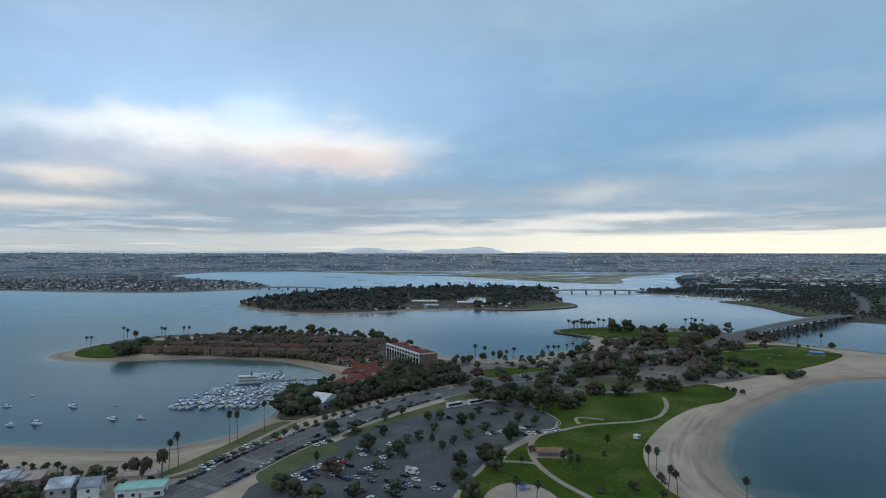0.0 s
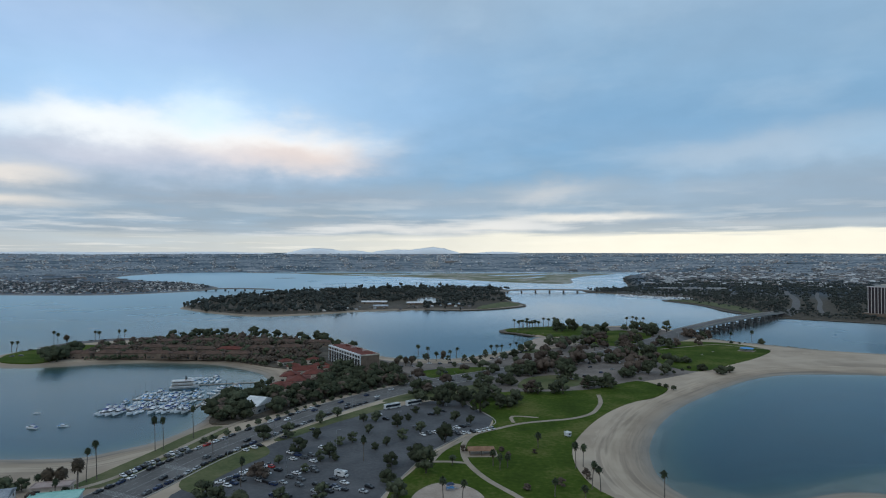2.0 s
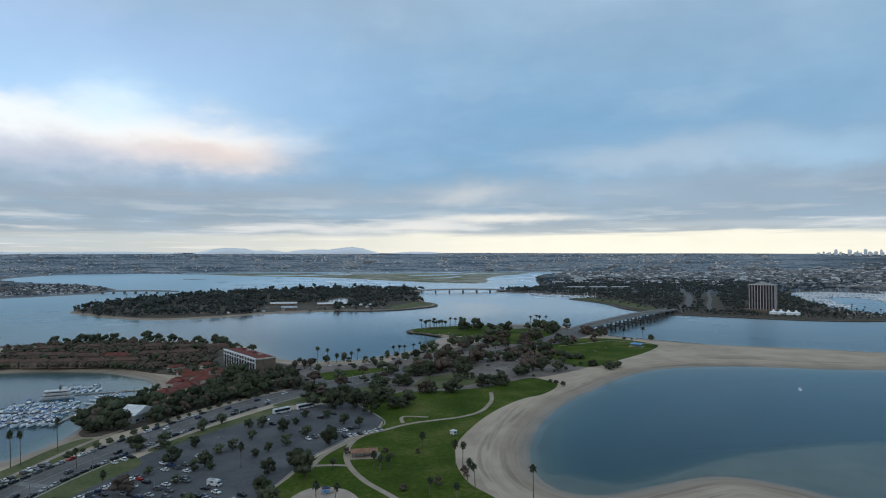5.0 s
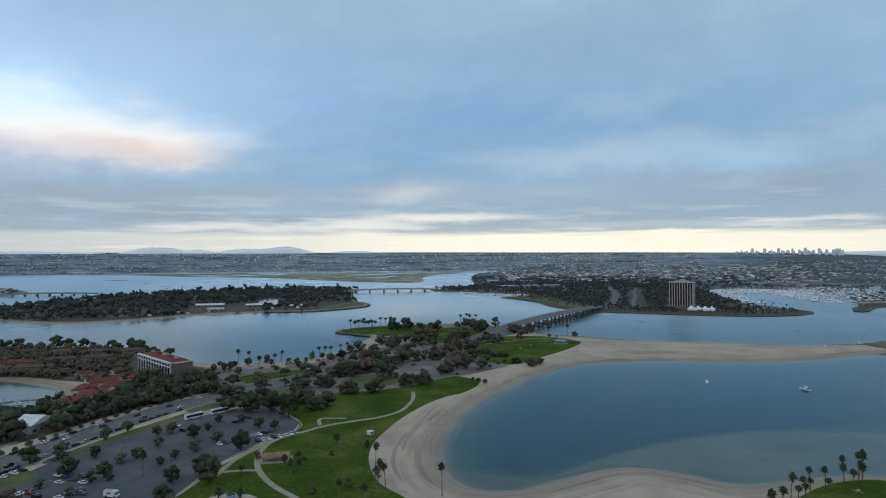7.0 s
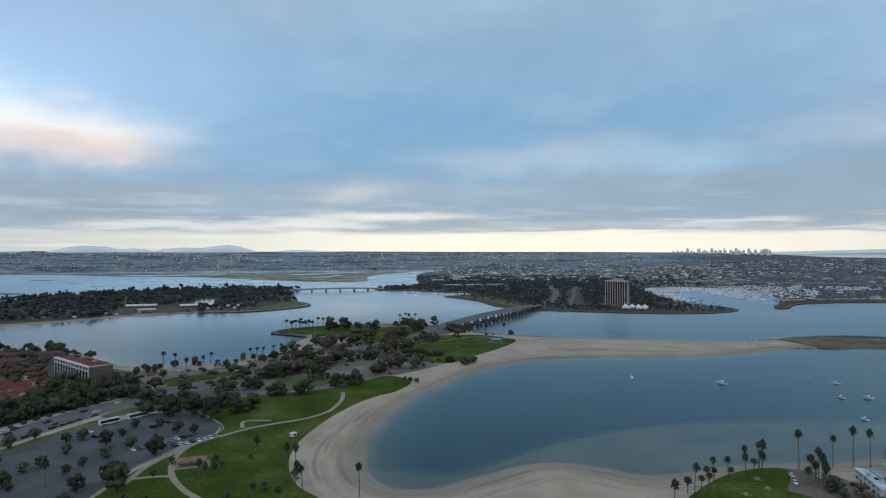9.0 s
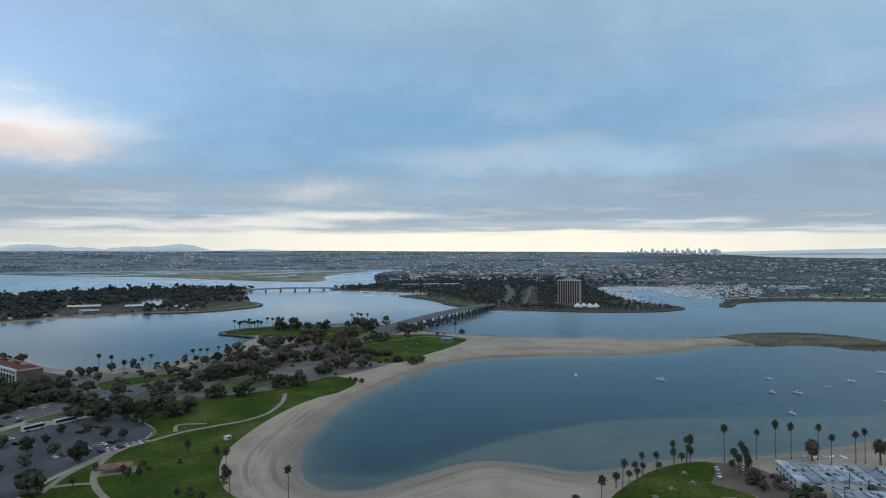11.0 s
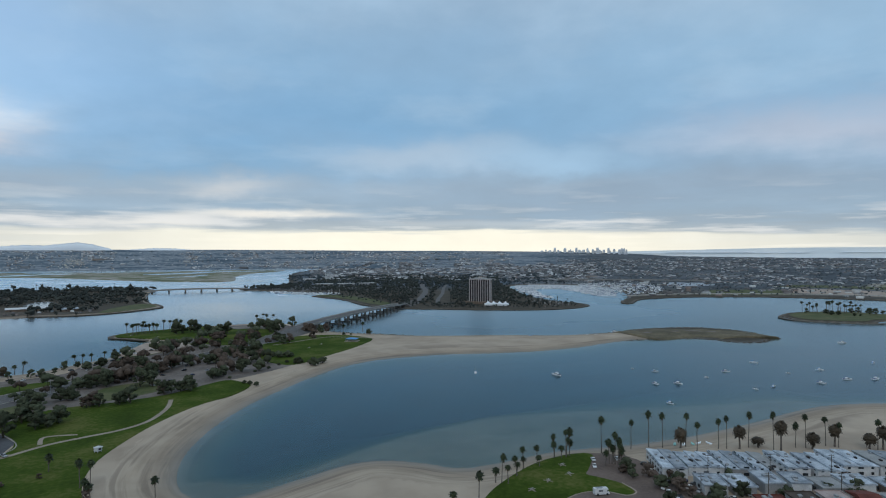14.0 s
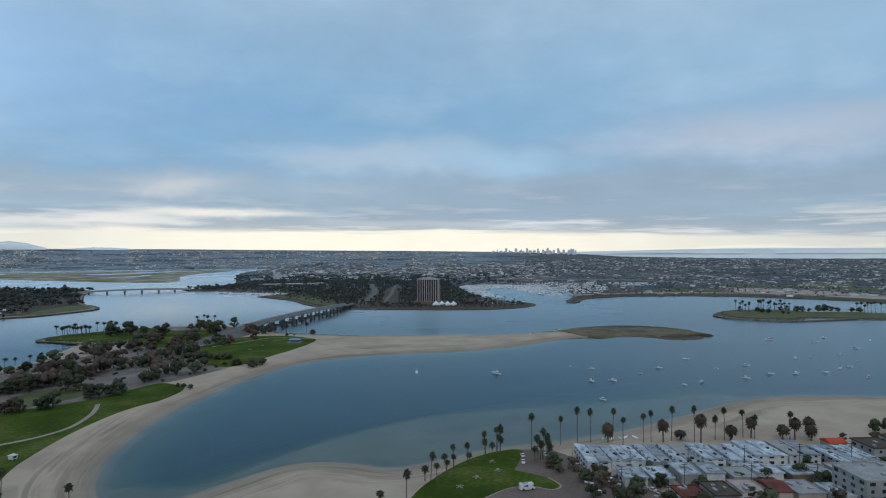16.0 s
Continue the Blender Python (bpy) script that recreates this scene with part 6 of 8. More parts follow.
# ---- boats ----
def hull_bm(length, beam, high, draft=0.4):
    bm = bmesh.new()
    rings = []
    for t, w, lift in ((0.0, 0.82, 0.0), (0.25, 1.0, 0.0), (0.55, 0.98, 0.03), (0.8, 0.62, 0.12), (0.94, 0.25, 0.22), (1.0, 0.04, 0.30)):
        x, b, top = (t - 0.5) * length, beam / 2 * w, high + lift * high * 2
        rings.append([(x, -b, top), (x, -b * 0.82, 0.05), (x, 0, -draft * (1 - t * 0.6)), (x, b * 0.82, 0.05), (x, b, top)])
    loft(bm, rings)
    bmesh.ops.recalc_face_normals(bm, faces=bm.faces)
    return bm


def motor_boat(length, label, two_decks=True, canopy=None):
    k = length / 10
    root = thing("motor_boat", label, "boat", "motor boats", pose(0, 0, -500))
    part("hull", hull_bm(length, 2.9 * k, 0.95 * k), BOATWHITE, root)
    cabin = part("cabin", prism([(-2.6 * k, 0.9 * k), (2.2 * k, 0.9 * k), (1.0 * k, 2.0 * k), (-2.2 * k, 2.0 * k)], 1.1 * k, 0.2 * k), BOATWHITE, root)
    for s in (-1, 1):
        part("window", boxes((-2.3 * k, 1.2 * k, s * 1.02 * k - 0.08, s * 1.02 * k + 0.08, 1.25 * k, 1.8 * k)), GLASS, cabin)
    part("windscreen", prism([(1.3 * k, 1.5 * k), (2.2 * k, 1.25 * k), (1.5 * k, 2.05 * k)], 1.05 * k), GLASS, cabin)
    if two_decks:
        part("cockpit_cover", boxes((-4.6 * k, -2.5 * k, -1.15 * k, 1.15 * k, 0.85 * k, 1.5 * k)), canopy or TOWERDARK, root, "canvas cockpit cover")
        part("flybridge", boxes((-2.0 * k, 0.4 * k, -0.9 * k, 0.9 * k, 2.0 * k, 2.6 * k)), BOATWHITE, root)
        part("canopy", boxes((-2.2 * k, 0.1 * k, -0.9 * k, 0.9 * k, 3.4 * k, 3.52 * k), (-2.1 * k, -2.0 * k, -0.8 * k, -0.7 * k, 2.6 * k, 3.4 * k), (-2.1 * k, -2.0 * k, 0.7 * k, 0.8 * k, 2.6 * k, 3.4 * k)), canopy or WHITE, root)
    return root


def sail_boat(length, label, cover):
    k = length / 9
    root = thing("sail_boat", label, "boat", "moored sail boats", pose(0, 0, -500))
    part("hull", hull_bm(length, 2.8 * k, 0.9 * k), BOATWHITE, root)
    part("cabin", prism([(-1.2 * k, 0.8 * k), (2.2 * k, 0.9 * k), (1.6 * k, 1.5 * k), (-1.2 * k, 1.5 * k)], 0.85 * k, 0.15 * k), WHITE, root)
    bm = bmesh.new()
    tube(bm, [(0.6 * k, 0, 0.9 * k), (0.6 * k, 0, 11.5 * k)], [0.09, 0.06], 5)
    part("mast", bm, METAL, root)
    part("boom", boxes((-3.4 * k, 0.6 * k, -0.14, 0.14, 2.2 * k, 2.2 * k + 0.34)), cover, root, "sail furled under a cover")
    return root


NAVY = material("navy_canvas", (0.025, 0.045, 0.16), (0.05, 0.085, 0.26), 0.8, 0.5)
BOATS = [motor_boat(10, "white motor cruiser with a dark blue canopy", True, NAVY), motor_boat(12, "large white motor yacht with a dark canopy", True, CAR_PAINTS[5][1]), motor_boat(8, "small white cabin cruiser with a blue canopy", True, BLUE),
         sail_boat(9, "white moored sail boat with a blue sail cover", BLUE), sail_boat(8, "white moored sail boat with a dark sail cover", CAR_PAINTS[1][1]), motor_boat(6, "small white open motor boat", False), motor_boat(11, "white motor yacht with a deep blue canopy", True, NAVY)]
boat_rng = random.Random(31)


def moor(k, x, y, turn, size=0.8):
    copy_thing(BOATS[k], pose(x, y, 0, 0, 0, turn) @ Matrix.Diagonal((size, size, size, 1)))


# boats at anchor in the west bay
for k, x, y, t in [(2, -337, 397, 10), (6, -291, 401, 160), (1, -283, 358, -15), (2, -297, 353, 175), (0, -242, 372, 170), (2, -225, 376, 5), (5, -263, 407, 10), (5, -345, 430, 0)]:
    moor(k, x, y, t)
# boats at anchor in the cove
COVE_BOATS = [(510, 390), (518, 371), (477, 333), (494, 325), (436, 283), (536, 331), (572, 339), (635, 355), (530, 282), (551, 281), (614, 308), (653, 303), (597, 270), (631, 268), (733, 298), (754, 292), (653, 257), (680, 245), (711, 247), (727, 246), (772, 257), (796, 286), (854, 293), (865, 343), (916, 356), (943, 315), (690, 215), (800, 230), (870, 250), (900, 200)]
for i, (x, y) in enumerate(COVE_BOATS):
    moor((5, 2, 6, 0, 2, 5, 0, 3, 4, 2)[i % 10], x, y, -60 + boat_rng.uniform(-50, 70), boat_rng.uniform(0.62, 0.82))
moor(3, 374, 444, 60)
moor(1, 430, 401, 100)
moor(1, 844, 386, 150)
moor(6, 686, 592, -30)
# marina slips
for row, (y, x0, x1, kinds) in enumerate([(410, -221, -164, (1, 6, 0, 6, 1, 0)), (424, -220, -166, (6, 0, 0, 2)), (438, -219, -168, (6, 1, 0, 2)), (455, -216, -168, (0, 2, 6, 2)), (468, -222, -176, (6, 0, 2, 2)), (511, -206, -176, (2, 0, 4, 2)), (524, -206, -184, (0, 2, 2))]):
    x = x0
    while x < x1:
        k = kinds[boat_rng.randrange(len(kinds))]
        if boat_rng.random() < 0.95:
            moor(boat_rng.choice([k, k, k, 3, 4]), x, y + boat_rng.uniform(-2, 2) + (x + 190) * 0.12, (90 if row % 2 else -90) + boat_rng.uniform(-9, 9) - 8, boat_rng.uniform(0.88, 1.15))
        x += 3.9 + boat_rng.uniform(0, 0.9)
for x, y in [(-158, 432), (-157, 440), (-156, 448), (-168, 466), (-157, 474), (-168, 476), (-157, 484), (-168, 486), (-157, 493)]:
    moor(boat_rng.choice([0, 2, 3]), x, y, 172)
retire(*BOATS)


def dock(pts, label="grey floating dock on piles between boats"):
    root = thing("dock", label, "dock", "marina docks")
    for (x0, y0), (x1, y1) in zip(pts, pts[1:]):
        n, a = math.hypot(x1 - x0, y1 - y0), math.degrees(math.atan2(y1 - y0, x1 - x0))
        part("walkway", boxes((0, n, -1.1, 1.1, 0.1, 0.55)), CONCRETE, root).matrix_basis = pose(x0, y0, 0, 0, 0, a)
        for k in range(int(n / 14) + 1):
            bm = bmesh.new()
            tube(bm, [(k * 14 + 0.5, 1.25, -4), (k * 14 + 0.5, 1.25, 2.6)], [0.16, 0.16], 6)
            part("dock_post", bm, BARK, root).matrix_basis = pose(x0, y0, 0, 0, 0, a)


dock([(-222, 417), (-163, 420)])
dock([(-219, 446.5), (-163, 448)])
dock([(-212, 494), (-152, 508), (-141, 512)])
dock([(-163, 414), (-162, 506)])


def paddle_boat():
    root = thing("excursion_boat", "white two-deck excursion boat moored at a dock", "boat", at=pose(-199, 488, 0, 0, 0, 14))
    part("hull", hull_bm(22, 7.2, 1.3), WHITE, root)
    for i, (z, l) in enumerate(((1.3, 8.8), (3.9, 8.2))):
        part("deck_house", boxes((-l, l - 1.5, -2.9, 2.9, z, z + 2.1)), OFFWHITE, root)
        part("deck_roof", boxes((-l - 0.7, l, -3.6, 3.6, z + 2.1, z + 2.4)), WHITE, root)
        for s in (-1, 1):
            part("railing", boxes((-l - 0.5, l - 0.2, s * 3.4 - 0.05, s * 3.4 + 0.05, z + 0.2, z + 0.95)), WHITE, root)
            for k in range(8):
                x = -l + 0.9 + k * (2 * l - 2.8) / 8
                part("window", boxes((x, x + 1.1, s * 2.9 - 0.06, s * 2.9 + 0.06, z + 0.8, z + 1.7)), GLASS, root)
    part("pilot_house", boxes((3.2, 6.0, -1.5, 1.5, 6.3, 8.2)), WHITE, root)
    for y in (-1.6, 1.6):
        bm = bmesh.new()
        tube(bm, [(1.5, y, 6.3), (1.5, y, 9.6)], [0.3, 0.3], 8)
        part("funnel", bm, TOWERDARK, root)


paddle_boat()


# ---- trees and palms ----
BROAD = [tree_model(s, h, w, LEAF, lab) for s, h, w, lab in ((1, 8.5, 9.5, "broad dark green park tree with a rounded crown"), (2, 7.0, 8.0, "dark green park tree with a low crown"), (3, 10.0, 9.0, "tall dark green tree with an uneven crown"), (4, 9.0, 12.0, "wide spreading dark evergreen tree"))]
BROWN = [tree_model(s, h, w, LEAF_WARM, lab, 300) for s, h, w, lab in ((5, 8.0, 9.0, "half-bare tree with brown winter foliage"), (6, 9.5, 10.0, "thin-crowned brownish park tree, half bare"))]
SMALL = [tree_model(s, h, w, LEAF, "small round car park tree on short trunk", 260) for s, h, w in ((7, 4.6, 4.8), (8, 5.4, 5.6))]
BUSH = [tree_model(s, 2.6, 4.4, LEAF, "low dark green shrub", 200, 0.08, "shrub") for s in (9, 10)]
FAN = [(h, palm_model(s, h, r, 56, 0.22, lab, True, b)) for s, h, r, b, lab in ((1, 16.0, 2.2, 0.6, "tall slim fan palm with a dead skirt"), (2, 16.0, 2.4, -0.4, "tall fan palm with a slightly bent trunk"), (3, 11.0, 2.2, 0.8, "slender fan palm with a small crown"),
                                                                       (6, 11.0, 2.4, -0.3, "fan palm of middle height with a dead skirt"), (7, 7.0, 2.1, 0.2, "young fan palm with a short trunk"), (8, 7.0, 2.4, -0.2, "short bushy fan palm"))]
DATE = [(h, palm_model(s, h, 4.3, 110, 0.5, "stout date palm with a dense round brownish crown", False, 0.2, DATE_LEAF)) for s, h in ((4, 8.5), (5, 11.5), (9, 16.0))]
tr = random.Random(41)


def fan(x, y, h, z=None):
    size = 1.7 if y > 780 or z else 1.35 if y > 550 else 1.0
    tall, model = min(FAN, key=lambda m: abs(m[0] - h) + tr.random())
    plant(model, x, y, size * tr.uniform(0.9, 1.1), z=z, tall=h / tall / size)


def date_palm(x, y, h, size=1.0):
    tall, model = min(DATE, key=lambda m: abs(m[0] - h * 1.05))
    plant(model, x, y, size, tall=h / tall / size)


# palms of the cove beach
for x, y, h in [(256, 216, 9), (265, 223, 10.5), (274, 224, 10), (273, 221, 5), (288, 228, 13), (290, 225, 6.5), (293, 225, 15), (296, 226, 13), (314, 222, 17), (305, 207, 11.5), (307, 205, 15), (310, 204, 8), (302, 206, 7), (309, 208, 9), (332, 219, 16.5), (343, 217, 17.5), (349, 213, 17.5), (361, 208, 18), (360, 200, 14.5)]:
    fan(x, y, h)
for x, y, h in [(373, 197, 15), (377, 195, 18.5), (388, 190, 18), (394, 180, 22), (410, 178, 13), (414, 175, 18), (427, 172, 14.5), (430, 167, 13), (444, 155, 15), (226, 201, 11), (245, 212, 13.5), (243, 214, 6), (247, 210, 9), (214, 202, 5)]:
    fan(x, y, h)
for x, y, h in [(357, 208, 9.5), (382, 191, 11.5), (391, 174, 17), (415, 172, 8), (430, 169, 11), (442, 158, 7.5), (447, 154, 11.5), (459, 152, 10.5), (453, 148, 8), (393, 188, 5)]:
    date_palm(x, y, h)
# shorter shaggy palms among them
for x, y, h in [(257, 217, 5.5), (264, 222, 6), (287, 227, 8), (294, 226, 9.5), (297, 227, 8), (306, 206, 9), (308, 204, 10), (311, 206, 12), (313, 207, 7)]:
    fan(x, y, h)
# palms of the park lawn
for x, y, h in [(78, 297, 13), (82, 299, 11.5), (80, 271, 12), (83, 268, 10), (106, 254, 14), (64, 328, 7.5), (38, 300, 8.5), (41, 294, 8), (45, 298, 7), (18, 301, 4.5), (22, 252, 11), (14, 256, 10), (62, 262, 8), (72, 248, 9)]:
    fan(x, y, h)
# palms of the west beach and road
for x, y, h in [(-140, 321, 18.5), (-137, 324, 19), (-130, 345, 18.5), (-150, 277, 16), (-147, 280, 17), (-107, 316, 10.5), (-77, 272, 13), (-27, 307, 12), (-152, 258, 9), (-166, 268, 6)]:
    fan(x, y, h)
for x, y, h in [(-146, 264, 14.5), (-163, 270, 8), (-158, 271, 8)]:
    date_palm(x, y, h, 0.85)
for x, y, h in [(-226, 268, 5), (-220, 272, 4.5), (-214, 270, 5), (-208, 272, 4.5), (-202, 271, 5), (-197, 268, 4.5), (-205, 266, 5), (-217, 265, 5), (-232, 272, 5), (-190, 265, 5)]:
    fan(x, y, h)
for x, y, h in [(-465, 657, 12), (-462, 661, 10.5), (-459, 719, 14), (-455, 720, 12), (-424, 744, 12.5), (-419, 744, 11.5), (-402, 756, 12), (-395, 757, 12.5)]:
    fan(x, y, h)
date_palm(-439, 712, 11, 1.1)
for x, y, h in [(-15, 585, 17), (-5, 588, 16), (2, 606, 8.5), (16, 621, 7.5), (22, 619, 10.5), (53, 633, 7), (60, 638, 10), (65, 647, 10), (72, 664, 7), (83, 681, 6), (92, 699, 5.5)]:
    fan(x, y, h)
for x, y in [(9, 612), (-26, 575), (-21, 579), (-34, 570)]:
    date_palm(x, y, 8.0, 0.9)
for x, y, h in [(106, 855, 15.5), (114, 862, 14.5), (120, 869, 13.5), (126, 869, 14.5), (133, 870, 13), (138, 868, 12.5), (112, 855, 12.5), (128, 862, 13), (117, 856, 13.5), (123, 858, 12), (132, 860, 12.5), (137, 874, 13.5), (141, 862, 11.5), (150, 880, 15), (158, 884, 14), (166, 880, 15), (172, 886, 13), (286, 905, 15), (292, 906, 13.5), (300, 900, 14), (351, 732, 12), (380, 738, 12.5), (276, 900, 14)]:
    fan(x, y, h)

# trees of the car park, the lawns and the grove: x, y, width of crown
def grove(kinds, spots, lift=1.0):
    """One tree, or three close together where the crown is too wide for one."""
    for x, y, w in spots:
        if w < 15:
            clump = [(0.0, 0.0, w)]
        else:
            a = tr.uniform(0, 6.28)
            clump = [(math.cos(a + 2.1 * k) * w * 0.24, math.sin(a + 2.1 * k) * w * 0.24, w * tr.uniform(0.52, 0.68)) for k in range(3)]
        for u, v, wide in clump:
            k = tr.randrange(len(kinds))
            plant(kinds[k], x + u, y + v, wide / kinds[k]["crown_width"], tall=tr.uniform(0.9, 1.2) * lift)


for m, w in zip(BROAD + BROWN + SMALL, (9.5, 8.0, 9.0, 12.0, 9.0, 10.0, 4.8, 5.6)):
    m["crown_width"] = w
grove(SMALL, [(-58.8, 343.5, 6.4), (-75.4, 346, 8.7), (-68.8, 302.7, 5.5), (-52.5, 290.3, 4.4), (-45.1, 311.6, 8.7), (-43.5, 331.9, 6.6), (-37.4, 337.3, 6.7), (-48.6, 305.6, 6.1), (-41.3, 306.5, 4.9), (-30.9, 354.3, 5.9), (-37.5, 379.3, 6.7),
              (-29.7, 380.1, 8.1), (-17.9, 331.5, 5.5), (-23.3, 323.8, 5.1), (-15.6, 368.3, 8.6), (-9.9, 381.6, 5.2), (-9.9, 342.1, 7.4), (-0.8, 356.9, 7.6), (19.6, 381.3, 8.1), (29.1, 375, 6.5), (-56.3, 390.7, 7.7), (-63.6, 375.7, 8.2), (-6, 400, 6.0), (8, 396, 6.5)])
grove([BROWN[0], BROAD[1]], [(-62.7, 318.2, 10.2), (-88.2, 340.9, 10.4), (-71.6, 280.2, 11), (-4, 426.3, 11.5)])
grove(BROAD, [(13.7, 338, 11.2), (0.5, 303.9, 13.2), (-12, 296.4, 8.2), (-11.3, 275.3, 8.8), (-5.5, 258.6, 10.4), (5.3, 289.6, 11.5), (-37.8, 256.9, 7.3), (-54.3, 254.8, 7.4), (-70.4, 249.7, 10), (11.4, 419.4, 14.5), (25, 418, 14), (43.8, 437.5, 18.5), (36.4, 403, 14), (52.9, 416.3, 16.1),
              (-88, 258, 10), (-80, 252, 9)])
grove(BROWN + BROAD[1:3], [(-23.3, 489.3, 18), (-3.5, 463.4, 18), (8.5, 425.5, 14), (16.9, 447.5, 14), (28.2, 434.7, 16.1), (-8.4, 446.8, 14), (94.2, 540.6, 18), (78.8, 460.4, 18), (105, 571.2, 26), (114.5, 512.9, 21), (124.6, 568.3, 19), (125.4, 477.4, 15.5)])
grove(BROAD, [(42, 477.8, 20), (62.7, 489.6, 19), (61.6, 424, 13), (81.1, 622.7, 11.9), (92.6, 654.7, 10), (84, 528.6, 19), (97.8, 459.4, 16), (37.8, 593.8, 7.4), (53.7, 536, 14), (72.2, 526.1, 15), (174.2, 711.5, 17), (139.6, 480.8, 18), (169.5, 524.1, 15), (162.9, 516.3, 11)])
grove(BROAD, [(164.8, 841, 21), (184.6, 847.1, 21), (200, 814.5, 18), (217.7, 812.9, 22), (200, 626.5, 19), (218.2, 617.5, 20), (172, 591.2, 18), (269.1, 843.4, 14.5), (276.8, 793.9, 22), (312.3, 836.7, 14.5), (379.9, 714.3, 9), (190, 534.1, 14), (204.6, 534.5, 12)], 1.15)
grove(BROWN + BROAD[:1], [(266.2, 690.3, 20), (316.2, 772.8, 20), (332.8, 760.2, 18), (263.2, 717.2, 15), (305.2, 710, 14.5), (240, 735, 18), (215, 690, 16), (150, 640, 15), (190, 700, 15)], 1.1)
for x, y, w in ((236.4, 596.1, 13), (245.3, 593.3, 13), (244.7, 553, 12), (255, 539, 14), (266, 546, 11)):
    plant(BUSH[int(w) % 2], x, y, w / 4.6, tall=0.9)
# by the beach houses
for x, y, s in [(-190, 256, 1.0), (-186, 262, 0.9), (-176, 262, 1.0), (-172, 266, 0.8), (-192, 240, 1.0), (-200, 236, 0.9), (-184, 232, 1.0), (-212, 268, 0.5), (-150, 262, 0.6)]:
    plant((BROAD + BROWN)[tr.randrange(6)], x, y, s * 0.9)
# round the beach car park
for x, y, s in [(306, 196, 1.0), (301, 188, 0.9), (309, 186, 1.0), (312, 172, 1.0), (306, 166, 1.1), (318, 183, 1.0), (300, 150, 1.0), (326, 150, 1.1), (332, 158, 0.9), (346, 146, 0.9), (360, 134, 1.0), (372, 128, 1.0), (388, 122, 1.1), (402, 112, 1.0), (480, 128, 0.9), (466, 138, 0.7), (344, 120, 1.0), (318, 120, 1.0)]:
    plant((BROAD + BROWN)[tr.randrange(6)], x, y, s * 0.75)

NO_TREES = [[(-126, 392), (-100, 388), (-98, 424), (-126, 430)], [(-128, 448), (-92, 448), (-88, 545), (-130, 545)], [(-112, 606), (-66, 528), (-40, 544), (-88, 628)]]
a, b = strip_points(ROAD_LINE, 27)
ROAD_AREA = [tuple(p) for p in a] + [tuple(p) for p in b[::-1]]
NO_TREES.append(ROAD_AREA)


GUEST_PLOTS = [[(x - 13, y - 8), (x + 13, y - 8), (x + 13, y + 7), (x - 13, y + 7)] for x, y in [(-362 + i * 27, 616 + 3.0 * math.sin(i)) for i in range(7)] + [(-345 + i * 31, 656 + 9.0 * math.sin(1.3 * i)) for i in range(7)] + [(-318 + i * 36, 718 + 8.0 * math.sin(i)) for i in range(6)]]


def wood(poly, count, gap, kinds, low, high, avoid=NO_TREES):
    for x, y in spread(poly, count, gap, tr, avoid):
        plant(kinds[tr.randrange(len(kinds))], x, y, tr.uniform(low, high))


def far_wood(name, label, poly, count, gap, low, high, leaf, seeds=(1, 2, 3, 4), avoid=NO_TREES):
    """Trees past the nearest rows, joined."""
    shapes = []
    for s in seeds:
        wood_bm, crown = tree_shape(s, 8.5, 10.5, 80, 0.10, False, False)
        me = bpy.data.meshes.new("tmp")
        wood_bm.to_mesh(me)
        wood_bm.free()
        crown.from_mesh(me)
        bpy.data.meshes.remove(me)
        shapes.append(crown)
    many(name, label, "trees", shapes, [(x, y, LAND, tr.uniform(0, 6.28), s, s, s * tr.uniform(0.85, 1.15)) for x, y in spread(poly, count, gap, tr, avoid) for s in [tr.uniform(low, high)]], leaf)


wood([(-142, 392), (-112, 380), (-78, 432), (-40, 476), (-22, 500), (-40, 530), (-60, 540), (-84, 548), (-88, 446), (-126, 440), (-146, 440)], 46, 7.0, BROAD + BROAD + [BROWN[0]], 1.0, 1.5)
far_wood("hotel_grove", "dense dark trees round the hotel wings", [(-142, 392), (-112, 380), (-78, 432), (-40, 476), (-22, 500), (-40, 530), (-60, 540), (-84, 548), (-88, 446), (-126, 440), (-146, 440)], 48, 6, 0.9, 1.4, LEAF)
far_wood("hotel_grove_brown", "brown winter trees round the hotel wings", [(-142, 392), (-112, 380), (-78, 432), (-40, 476), (-22, 500), (-40, 530), (-60, 540), (-84, 548), (-88, 446), (-126, 440), (-146, 440)], 22, 6, 0.7, 1.15, LEAF_WARM, (5, 6))
wood([(-144, 440), (-130, 440), (-128, 470), (-124, 545), (-132, 500)], 14, 4.5, BROAD, 0.5, 0.8)
PARK_A = [(60, 540), (110, 520), (160, 520), (225, 560), (222, 620), (200, 640), (160, 620), (110, 600), (75, 570)]
PARK_B = [(90, 640), (160, 650), (230, 700), (290, 770), (300, 850), (225, 880), (190, 770), (140, 715), (95, 660)]
far_wood("park_grove", "dark green trees of the inner park", PARK_A, 9, 13, 1.2, 1.7, LEAF)
far_wood("park_trees_brown", "thin brown winter trees of the park", PARK_A, 12, 12, 1.1, 1.8, LEAF_WARM, (5, 6, 11))
far_wood("park_trees_green", "dark green trees of the park", PARK_B, 13, 13, 1.1, 1.9, LEAF)
far_wood("park_trees_mixed", "brownish trees between the park roads", PARK_B, 8, 14, 1.1, 1.8, LEAF_WARM, (5, 6))
for x, y in [(186, 480), (190, 474), (183, 486), (200, 530), (214, 540), (226, 552), (236, 562), (176, 512), (350, 726), (358, 722)]:
    plant(BUSH[tr.randrange(2)], x, y, tr.uniform(0.7, 1.2))
for x, y in [(81, 282), (81, 288), (67, 274), (51, 269), (61, 319)]:
    plant(BROWN[tr.randrange(2)], x, y, tr.uniform(0.3, 0.5))
